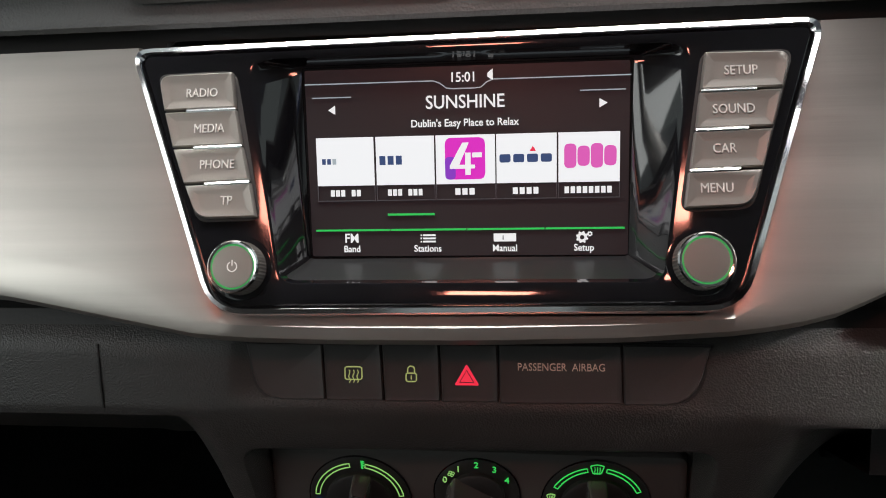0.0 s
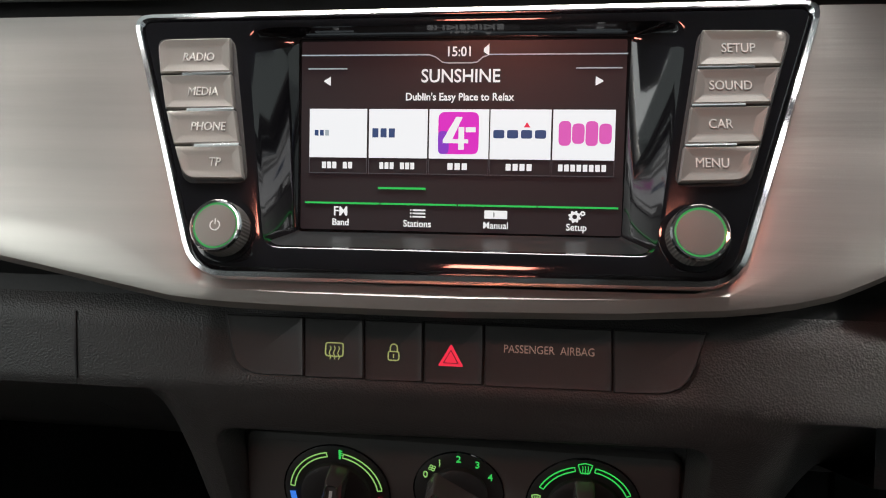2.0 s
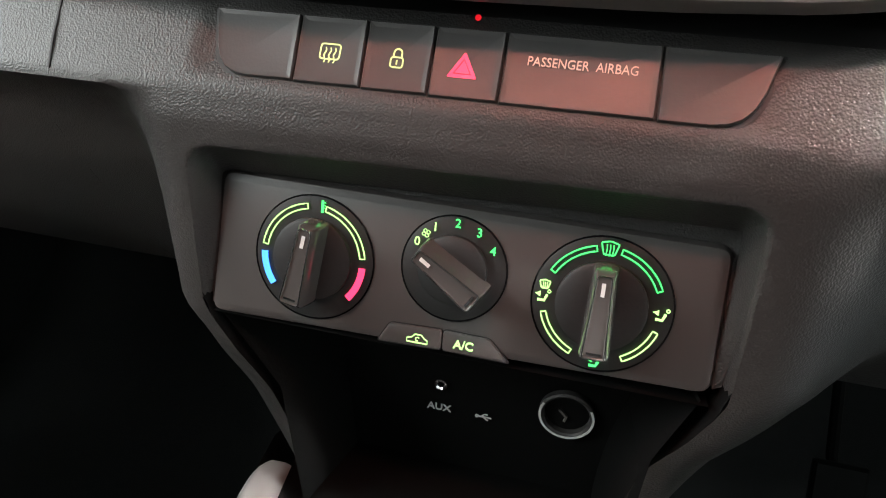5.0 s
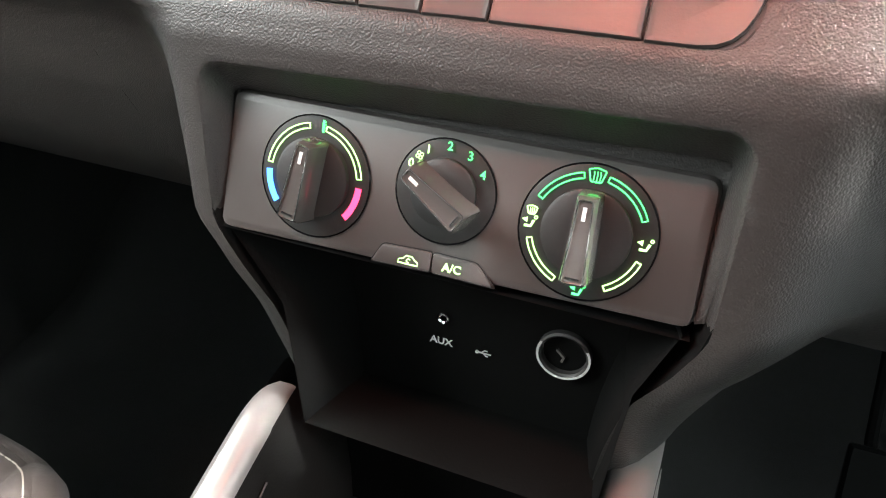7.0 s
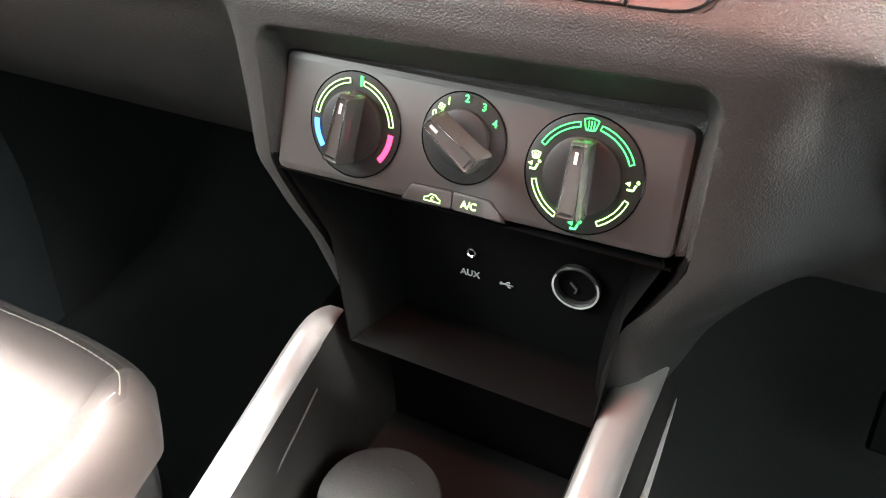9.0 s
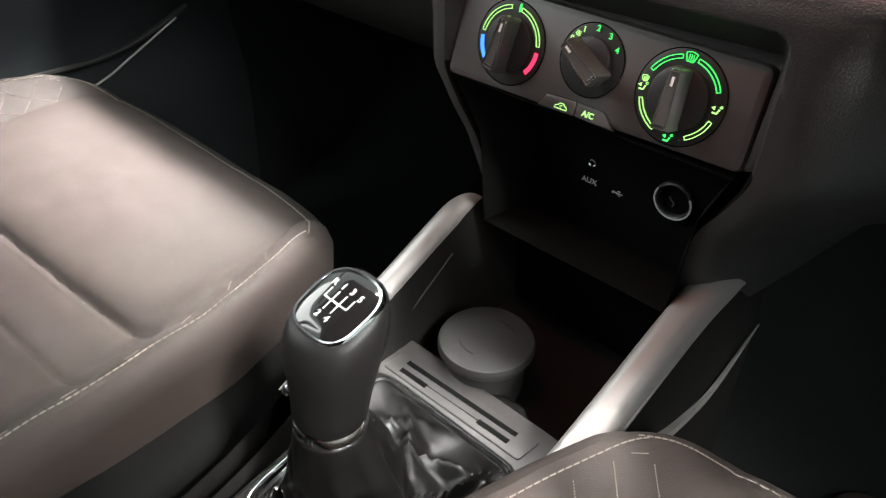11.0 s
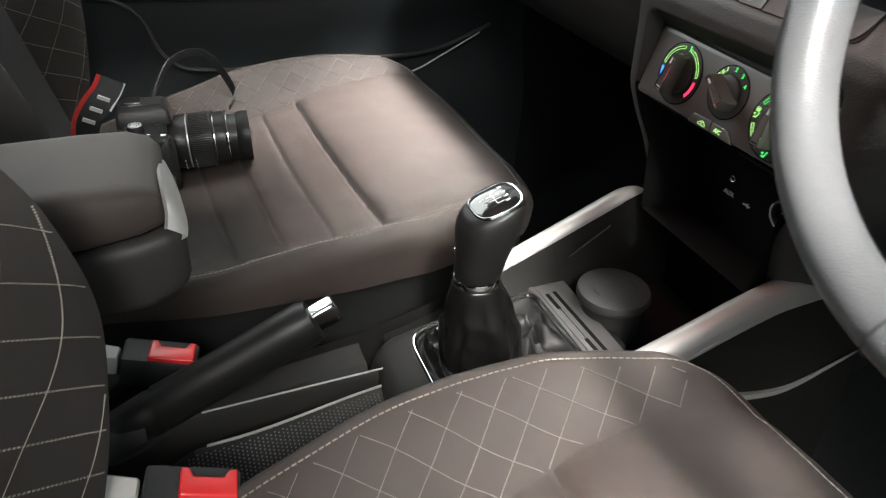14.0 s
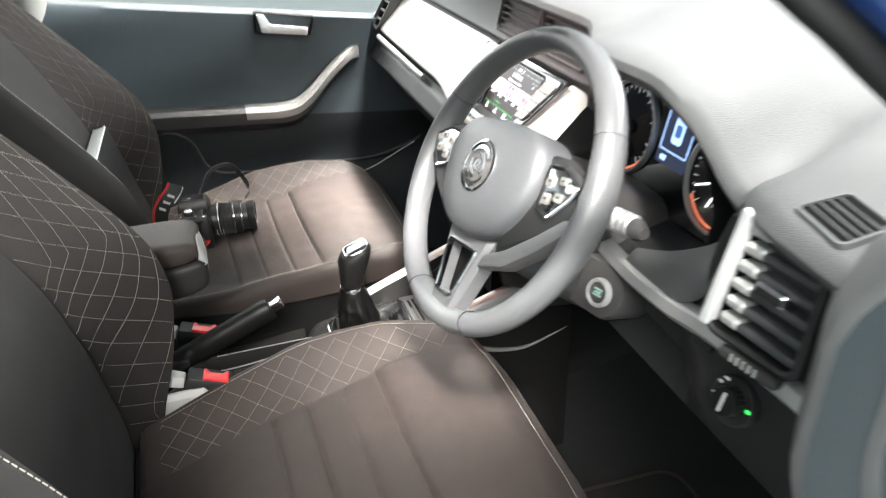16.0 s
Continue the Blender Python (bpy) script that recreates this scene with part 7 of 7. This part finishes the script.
# ---- instrument cluster under its hood ----
clus = group_thing("instrument_cluster", "black instrument cluster with two dials and a small lit display", "instrument cluster")
CL = plane_frame((0.352, 0.356, 0.770), 0.22)
bm = bmesh.new()
face_lp = smoothed([(-0.150, -0.050), (-0.146, 0.020), (-0.105, 0.078), (-0.03, 0.098), (0.05, 0.096), (0.115, 0.068), (0.158, 0.010), (0.168, -0.040), (0.120, -0.066), (0.0, -0.070), (-0.110, -0.066), (-0.150, -0.050)], 4)[:-1]
face_lp = [Vector((p[0], p[1])) for p in face_lp]
slab(bm, face_lp, -0.01, 0.0, CL)
part("cluster_face", bm, GLOSS, clus)


def hood_loop():
    out = []
    for p in face_lp:
        w = CL @ Vector((p.x * 1.08, p.y, 0))
        if p.y > -0.02:
            x = w.x
            out.append(Vector((x, lerp_table(LIP_Y, x) + 0.008, min(lerp_table(LIP_Z, x) - 0.012, w.z + 0.03))))
        else:
            out.append(Vector((w.x, 0.262, w.z - 0.020)))
    return out


bm = bmesh.new()
stack(bm, [hood_loop(), [a.lerp(CL @ Vector((p.x, p.y, 0.0)), 0.5) + Vector((0, 0, 0.004)) for a, p in zip(hood_loop(), face_lp)], lift(face_lp, 0.001, CL)], False, False)
part("cluster_bowl", bm, BLACK, clus, "dark hooded surround", angle=60)
for cx, lit in ((-0.085, 0), (0.098, 1)):
    c = (cx, 0.000)
    bm = bmesh.new()
    lathe(bm, [(0.058, 0.0), (0.057, 0.006), (0.0545, 0.007), (0.053, 0.002)], at(CL, *c), 44, (False, False))
    g = part("gauge_ring", bm, SATIN, clus, "metal gauge ring")
    bm = bmesh.new()
    for q in range(25):
        a = radians(225 - 270 * q / 24)
        r0 = 0.045 if q % 3 else 0.041
        ribbon(bm, [(c[0] + r0 * math.cos(a), c[1] + r0 * math.sin(a)), (c[0] + 0.049 * math.cos(a), c[1] + 0.049 * math.sin(a))], 0.0010, CL, 0.0006, 0.0010)
    part("gauge_marks", bm, glow("gauge_print", (0.5, 0.52, 0.55), 0.35), g, smooth=False)
    bm = bmesh.new()
    ribbon(bm, [(c[0] + 0.050 * math.cos(radians(a)), c[1] + 0.050 * math.sin(radians(a))) for a in range(215, 330, 5)], 0.0028, CL, 0.0012, 0.0016)
    part("gauge_glow", bm, G_ORANGE, g, "reddish lit arc", smooth=False)
    bm = bmesh.new()
    a = radians(205 if lit else 215)
    ribbon(bm, [(c[0] + 0.008 * math.cos(a), c[1] + 0.008 * math.sin(a)), (c[0] + 0.040 * math.cos(a), c[1] + 0.040 * math.sin(a))], 0.0022, CL, 0.0040, 0.0046)
    part("needle", bm, G_WHITE, g, "white needle", smooth=False)
    bm = bmesh.new()
    a = radians(250)
    ribbon(bm, [(c[0] + 0.020 * math.cos(a), c[1] + 0.020 * math.sin(a)), (c[0] + 0.034 * math.cos(a), c[1] + 0.034 * math.sin(a))], 0.0022, CL, 0.0030, 0.0036)
    part("small_needle", bm, G_WHITE, g, smooth=False)
    bm = bmesh.new()
    lathe(bm, [(0.009, 0.001), (0.008, 0.006), (0.004, 0.0065)], at(CL, *c), 24)
    part("gauge_hub", bm, BLACK, g)
dsp = part("driver_display", (lambda b: (slab(b, rounded(rect(-0.020, -0.018, 0.034, 0.052), 0.003, 3), 0.0, 0.0010, CL), b)[1])(bmesh.new()), glow("driver_display_dark", (0.010, 0.014, 0.03), 1.0), clus, "small lit driver display")
bm = bmesh.new()
ribbon(bm, rounded(rect(-0.017, -0.002, 0.031, 0.049), 0.002, 3), 0.0012, CL, 0.0010, 0.0014, True)
part("display_frame", bm, G_CLUSTER, dsp, smooth=False)
bm = bmesh.new()
slab(bm, rounded(rect(-0.002, 0.008, 0.016, 0.040), 0.005, 4), 0.0010, 0.0014, CL)
slab(bm, rect(-0.012, -0.014, -0.002, -0.008), 0.0010, 0.0014, CL)
part("car_symbol", bm, G_CLUSTER, dsp, smooth=False)
bm = bmesh.new()
slab(bm, rounded(rect(0.002, 0.016, 0.012, 0.030), 0.003, 4), 0.0012, 0.0018, CL)
part("car_symbol_roof", bm, G_NAVY, dsp, smooth=False)

# ---- driver's end of the dashboard ----
bm = bmesh.new()
rows = []
for x in [0.19 + 0.55 * i / 40 for i in range(41)]:
    bulge = 0.0 if x < 0.52 else min(1.0, (x - 0.52) / 0.07)
    y_top = 0.276 - 0.040 * bulge
    z_top = lerp_table([(0.19, 0.700), (0.30, 0.690), (0.45, 0.694), (0.53, 0.712), (0.575, 0.770), (0.61, 0.842), (0.74, 0.842)], x)
    z_mid = lerp_table([(0.19, 0.672), (0.45, 0.664), (0.55, 0.660), (0.62, 0.716), (0.74, 0.716)], x)
    rows.append([Vector((x, y_top + 0.012, z_top)), Vector((x, y_top, z_top - 0.010)), Vector((x, y_top - 0.004, z_mid + 0.012)), Vector((x, y_top + 0.002, z_mid)), Vector((x, y_top + 0.004, z_mid - 0.03)),
                 Vector((x, y_top + 0.012, 0.625)), Vector((x, 0.268, 0.590)), Vector((x, 0.33, 0.54)), Vector((x, 0.50, 0.48))])
grid(bm, rows)
part("knee_panel", bm, KNEE, dash, "dark panel under the steering column", angle=50)
bm = bmesh.new()
top_line = smoothed([(0.440, 0.268, 0.708), (0.503, 0.262, 0.738), (0.562, 0.258, 0.777), (0.596, 0.254, 0.812), (0.611, 0.250, 0.832), (0.620, 0.246, 0.846)], 5)
low_line = smoothed([(0.440, 0.256, 0.692), (0.510, 0.246, 0.704), (0.570, 0.236, 0.728), (0.606, 0.230, 0.772), (0.617, 0.229, 0.815), (0.622, 0.229, 0.842)], 5)
grid(bm, [[a + Vector((0, 0.010, -0.004)), a] + [a.lerp(b2, q / 6) - Vector((0, 0.004 * math.sin(math.pi * q / 6), 0)) for q in range(1, 7)] for a, b2 in zip(top_line, low_line)])
part("hood_side", bm, DASHTOP, dash, "pale plastic below the cluster hood beside the vent")
bm = bmesh.new()
pts = smoothed([(0.195, 0.266, 0.702), (0.30, 0.262, 0.690), (0.42, 0.252, 0.684), (0.53, 0.238, 0.700), (0.60, 0.226, 0.722), (0.66, 0.222, 0.732), (0.715, 0.224, 0.732)], 6)
rows = [[p + Vector((0, 0.012, 0.012)), p + Vector((0, 0.0, 0.009)), p + Vector((0, -0.004, 0)), p + Vector((0, 0.002, -0.008)), p + Vector((0, 0.014, -0.010))] for p in pts]
grid(bm, rows)
part("knee_moulding", bm, SATIN, dash, "satin grey moulding sweeping to the vent")
corner, cap = [], []
for i in range(21):
    z = 0.872 - 0.36 * i / 20
    back = 0.16 * max(0.0, (0.76 - z) / 0.25) ** 1.6 + 0.040 * max(0.0, (z - 0.835) / 0.037) ** 2
    corner.append([Vector((x, y + back, z)) for x, y in ((0.706, 0.232), (0.712, 0.224), (0.726, 0.207), (0.742, 0.187), (0.754, 0.174), (0.761, 0.169), (0.767, 0.172))])
    cap.append([Vector((0.767, 0.1722 + back, z)), Vector((0.772, 0.190 + back, z)), Vector((0.773, 0.30, z)), Vector((0.773, 0.60, z))])
bm = bmesh.new()
grid(bm, corner)
part("dash_corner", bm, DASHTOP, dash, "pale rounded corner of the dashboard beside the vent")
bm = bmesh.new()
grid(bm, cap)
part("dash_end", bm, DASHEND, dash, "dark blue-grey end cap of the dashboard")
bm = bmesh.new()
grid(bm, [[r[1] + Vector((0.0005, 0.020, 0)), r[1] + Vector((0.0035, 0.024, 0)), r[1] + Vector((0.0040, 0.030, 0)), r[1] + Vector((0.0005, 0.036, 0))] for r in cap])
part("end_rim", bm, DASHTOP, dash, "pale raised rim round the end cap")

SV = axes((0.664, 0.228, 0.795), (1, 0.10, 0), (0, 0.16, 1))
sv = group_thing("side_vent", "slatted air vent with a satin frame at the dashboard end", "air vent")
lp = rounded(quad((-0.040, -0.048), (0.036, -0.044), (0.031, 0.044), (-0.031, 0.048)), 0.009, 4)
bm = bmesh.new()
stack(bm, [lift(inset(lp, -0.006), -0.010, SV), lift(inset(lp, -0.006), 0.004, SV), lift(inset(lp, -0.002), 0.007, SV), lift(lp, 0.005, SV), lift(lp, -0.030, SV)], False, True)
part("vent_frame", bm, BLACK, sv)
bm = bmesh.new()
a, b2 = Vector((-0.040, -0.048)), Vector((-0.031, 0.048))
lpx = rounded([a + Vector((-0.008, 0)), a + Vector((0.001, 0)), b2 + Vector((0.001, 0)), b2 + Vector((-0.008, 0.002))], 0.003, 3)
slab(bm, lpx, 0.0, 0.010, SV, 0.002)
part("vent_strip", bm, SILVER, sv, "bright satin side strip")
for j in range(6):
    v = -0.037 + 0.0146 * j
    bm = bmesh.new()
    box(bm, (0.008, v, -0.004), (0.052, 0.0062, 0.016), SV, 0.0016)
    sl = part("slat", bm, VANE, sv)
    bm = bmesh.new()
    box(bm, (-0.0235 - 0.003 * (0.5 - j / 5), v + 0.0008, -0.002), (0.018, 0.0094, 0.017), SV, 0.0034)
    part("slat_end", bm, SATIN, sl, "pale rounded slat end")
for j in range(4):
    bm = bmesh.new()
    box(bm, (-0.016 + 0.014 * j, 0.0, -0.014), (0.0050, 0.088, 0.012), SV, 0.0010)
    part("rear_slat", bm, SMOOTH, sv)
bm = bmesh.new()
box(bm, (0.004, 0.002, 0.006), (0.026, 0.0105, 0.012), SV, 0.0028)
part("vent_tab", bm, CHROME, sv, "bright adjusting tab")
bm = bmesh.new()
lp = rounded(quad((-0.022, -0.0640), (0.030, -0.0610), (0.031, -0.0530), (-0.024, -0.0550)), 0.003, 3)
slab(bm, lp, -0.004, 0.0075, SV, 0.002)
wh = part("thumb_wheel", bm, SMOOTH, sv, "ribbed thumb wheel below the slats")
for j in range(5):
    bm = bmesh.new()
    box(bm, (-0.010 + 0.0055 * j, -0.0586 + 0.0003 * j, 0.0076), (0.0024, 0.0066, 0.0022), SV, 0.0007)
    part("wheel_rib", bm, SATIN, wh)

dv = group_thing("side_window_vent", "small demister outlet with black slots in the pale dash top", "air vent")
DV = axes((0.690, 0.246, 0.8615), (0.95, -0.25, 0.0), (0.30, 0.94, 0.24))
bm = bmesh.new()
lp = rounded(quad((-0.028, -0.016), (0.023, -0.016), (0.019, 0.016), (-0.027, 0.016)), 0.004, 4)
stack(bm, [lift(inset(lp, -0.0022), -0.0050, DV), lift(inset(lp, -0.0018), -0.0004, DV), lift(lp, -0.0006, DV), lift(inset(lp, 0.001), -0.0012, DV)], False, True)
part("outlet_well", bm, SHADE_BLACK, dv, "black well of the outlet")
bm = bmesh.new()
stack(bm, [lift(inset(lp, -0.0048), -0.004, DV), lift(inset(lp, -0.0030), 0.0008, DV), lift(inset(lp, -0.0006), 0.0008, DV), lift(inset(lp, 0.0), -0.0008, DV)], False, False)
part("outlet_frame", bm, DASHTOP, dv, "pale soft frame")
for j in range(4):
    v = -0.0096 + 0.0064 * j
    bm = bmesh.new()
    box(bm, (-0.0028 - 0.0004 * j, v, -0.0005), (0.0500 - 0.0014 * j, 0.0016, 0.0016), DV, 0.0006)
    part("slat", bm, DASHTOP, dv)

ls = group_thing("light_switch", "round black headlamp switch with one green-lit mark", "light switch")
LS = axes((0.646, 0.232, 0.683), (1, 0.10, 0), (0, 0.30, 1)) @ Matrix.Diagonal((0.78, 0.78, 1, 1))
bm = bmesh.new()
lathe(bm, [(0.0270, -0.004), (0.0270, 0.002), (0.0250, 0.004), (0.020, 0.003)], LS, 36)
part("switch_plate", bm, BLACK, ls)
bm = bmesh.new()
lathe(bm, [(0.0165, 0.003), (0.0160, 0.010), (0.0145, 0.013), (0.0120, 0.0136)], LS, 32)
kb = part("switch_knob", bm, KNOB, ls, "black rotary knob")
for k in range(18):
    bm = bmesh.new()
    a = 2 * math.pi * k / 18
    box(bm, (0.0163 * math.cos(a), 0.0163 * math.sin(a), 0.0065), (0.0016, 0.0016, 0.006), LS, 0.0004)
    part("grip_rib", bm, BLACK, kb)
bm = bmesh.new()
box(bm, (0, 0, 0.0145), (0.0030, 0.022, 0.003), LS, 0.001)
part("knob_bar", bm, SILVER, kb, "bright pointer bar")
for u, v, w, h, m in ((-0.020, 0.011, 0.0050, 0.0026, LABEL), (-0.014, 0.018, 0.0060, 0.0030, LABEL), (-0.022, -0.004, 0.0050, 0.0022, LABEL), (0.0215, 0.002, 0.0050, 0.0034, G_LED)):
    bm = bmesh.new()
    slab(bm, rect(u - w / 2, v - h / 2, u + w / 2, v + h / 2), 0.0036, 0.0042, LS)
    part("switch_mark", bm, m, ls, smooth=False)
bm = bmesh.new()
box(bm, (-0.062, 0.030, 0.0), (0.030, 0.012, 0.006), LS, 0.002)
part("dimmer_wheel", bm, BLACK, ls)

# pedals
for x, nm in ((0.30, "clutch"), (0.385, "brake"), (0.46, "accelerator")):
    pd = group_thing("pedal", "black rubber " + nm + " pedal in the footwell", "pedal", "pedals")
    PM = axes((x, 0.60 + (0.04 if nm == "accelerator" else 0), 0.22), (1, 0, 0), (0, 0.5, 1))
    bm = bmesh.new()
    box(bm, (0, 0, 0), (0.05, 0.06 if nm != "accelerator" else 0.11, 0.012), PM, 0.004)
    # Pad and arm near-black: the footwell's shade is put into their colour.
    part("pedal_pad", bm, SHADE_BLACK, pd)
    bm = bmesh.new()
    tube(bm, [PM @ Vector((0, 0.0, -0.006)), PM @ Vector((0, 0.03, -0.03)), PM @ Vector((0, 0.20, -0.06))], 0.006, 8)
    part("pedal_arm", bm, SHADE_BLACK, pd)
bm = bmesh.new()
MATM = Matrix.Translation((0.40, 0.32, FLOOR_Z + 0.004))
lp = rounded(quad((-0.21, -0.28), (0.21, -0.28), (0.21, 0.24), (-0.19, 0.24)), 0.05, 5)
slab(bm, lp, 0.0, 0.010, MATM, 0.004)
mat_ob = thing("floor_mat", bm, CARPET, "dark carpet mat on the driver's floor", "floor mat")
bm = bmesh.new()
ribbon(bm, inset(lp, 0.004), 0.006, MATM, 0.009, 0.0115, True)
part("mat_edging", bm, FABRIC, mat_ob)

# ---- passenger door ----
door = group_thing("door_1", "closed dark passenger door with armrest and silver handle", "car door", kind="structure")
DX = -0.735


def door_x(y, z):
    return DX + lerp_table([(0.10, 0.030), (0.30, 0.045), (0.42, 0.020), (0.50, 0.030), (0.60, 0.012), (0.70, 0.018), (0.78, 0.030), (0.82, 0.012)], z) - 0.02 * max(0, y - 0.30)


bm = bmesh.new()
rows = []
for y in [-0.62 + 1.06 * i / 36 for i in range(37)]:
    belt = 0.800 - 0.075 * (y + 0.3) / 0.6
    rows.append([Vector((door_x(y, z * (belt / 0.8)), y, z * (belt / 0.8))) for z in [0.10 + 0.70 * j / 40 for j in range(41)]] + [Vector((DX - 0.03, y, belt + 0.004)), Vector((DX - 0.06, y, belt - 0.01))])
grid(bm, [r[26:] for r in rows])
part("door_panel", bm, DOORSKIN, door, "dark blue-grey door lining", angle=60)
bm = bmesh.new()
grid(bm, [r[:27] for r in rows])
part("door_pocket", bm, DOORLOW, door, "near-black door pocket", angle=60)
bm = bmesh.new()
pts = smoothed([(-0.62, 0.590), (-0.30, 0.572), (-0.06, 0.556), (0.04, 0.552), (0.09, 0.574), (0.145, 0.624), (0.195, 0.660), (0.222, 0.662)], 6)
rows = []
for i, p in enumerate(pts):
    y, z = p.x, p.y
    dp = lerp_table([(-0.62, 0.050), (0.05, 0.055), (0.18, 0.035), (0.225, 0.012)], y)
    hh = lerp_table([(-0.62, 0.05), (0.02, 0.05), (0.12, 0.040), (0.225, 0.022)], y)
    x0 = DX + 0.012
    rows.append([Vector((x0, y, z + 0.004)), Vector((x0 + dp * 0.8, y, z + 0.006)), Vector((x0 + dp, y, z - 0.003)), Vector((x0 + dp, y, z - hh * 0.6)), Vector((x0 + dp * 0.6, y, z - hh)), Vector((x0, y, z - hh * 1.1))])
stack(bm, rows)
part("door_armrest", bm, SMOOTH, door, "sweeping grab armrest")
bm = bmesh.new()
rows = []
for p in pts:
    y, z = p.x, p.y
    if y < -0.06:
        continue
    dp = lerp_table([(-0.62, 0.050), (0.05, 0.055), (0.18, 0.035), (0.225, 0.012)], y)
    x0 = DX + 0.012
    rows.append([Vector((x0 + dp * 0.30, y, z + 0.0078)), Vector((x0 + dp * 0.85, y, z + 0.0085)), Vector((x0 + dp + 0.002, y, z - 0.002)), Vector((x0 + dp + 0.002, y, z - 0.018))])
grid(bm, rows)
part("grab_trim", bm, RAIL, door, "satin grey grab trim")
bm = bmesh.new()
HM = axes((DX + 0.024, 0.055, 0.735), (0, 1, -0.12), (0, 0.1, 1))
lp = rounded(quad((-0.064, -0.022), (0.060, -0.024), (0.068, 0.020), (-0.066, 0.026)), 0.008, 4)
stack(bm, [lift(inset(lp, -0.003), -0.004, HM), lift(lp, 0.006, HM), lift(inset(lp, 0.003), 0.004, HM), lift(inset(lp, 0.008), -0.010, HM)], False, True)
hd = part("handle_recess", bm, BLACK, door, "dark handle recess")
bm = bmesh.new()
lp = rounded([(-0.062, 0.022), (-0.050, -0.018), (0.052, -0.020), (0.054, -0.004), (-0.030, 0.000), (-0.046, 0.022)], 0.003, 3)
slab(bm, lp, 0.004, 0.014, HM, 0.002)
part("door_handle", bm, SILVER, hd, "silver pull handle")
bm = bmesh.new()
pts = smoothed([(-0.60, 0.56), (-0.30, 0.535), (-0.20, 0.505), (-0.165, 0.43), (-0.10, 0.405), (0.10, 0.40), (0.25, 0.40), (0.36, 0.435)], 6)
tube(bm, [Vector((DX + 0.050, p.x, p.y)) for p in pts], 0.004, 8)
part("pocket_edge", bm, SMOOTH, door, "rounded edge of the door pocket")
bm = bmesh.new()
tube(bm, [Vector((-0.700, 0.13, 0.330)), Vector((-0.690, 0.24, 0.372)), Vector((-0.680, 0.34, 0.425))], 0.0017, 8)
part("door_seal", bm, RAIL, door, "pale line of the door seal")

pv = group_thing("passenger_vent", "air vent with a dark frame at the passenger dash end", "air vent")
PV = plane_frame((-0.690, 0.300, 0.770), 0.6)
bm = bmesh.new()
lp = rounded(quad((-0.030, -0.060), (0.028, -0.066), (0.030, 0.044), (-0.026, 0.044)), 0.010, 4)
stack(bm, [lift(inset(lp, -0.005), -0.010, PV), lift(inset(lp, -0.004), 0.008, PV), lift(lp, 0.008, PV), lift(lp, -0.02, PV)], False, True)
part("vent_frame", bm, BLACK, pv)
for j in range(5):
    bm = bmesh.new()
    box(bm, (0, -0.046 + 0.021 * j, -0.002), (0.050, 0.004, 0.012), PV, 0.001)
    part("slat", bm, SMOOTH, pv)

# ---- driver's open door edge and the blue wing outside ----
wing = group_thing("front_wing", "blue painted front wing and bonnet of the car", "car body", kind="structure")
bm = bmesh.new()
rows = []
WX = (-0.82, -0.80, -0.76, -0.7, -0.6, -0.45, -0.25, 0, 0.25, 0.45, 0.6, 0.7, 0.76, 0.80, 0.82)
for k, t in enumerate([-0.02, 0.0] + [0.1 * i for i in range(1, 13)]):
    rows.append([Vector((x, 0.43 + 0.24 * (1 - (x / 0.75) ** 2) + max(t, 0.0), 0.955 - 0.10 * max(t, 0) ** 2 - (0.10 if k == 0 else 0.0) - lerp_table([(0.0, 0.0), (0.55, 0.006), (0.72, 0.02), (0.80, 0.12), (0.82, 0.5)], abs(x)))) for x in WX])
grid(bm, rows)
part("wing_panel", bm, BLUEPAINT, wing)
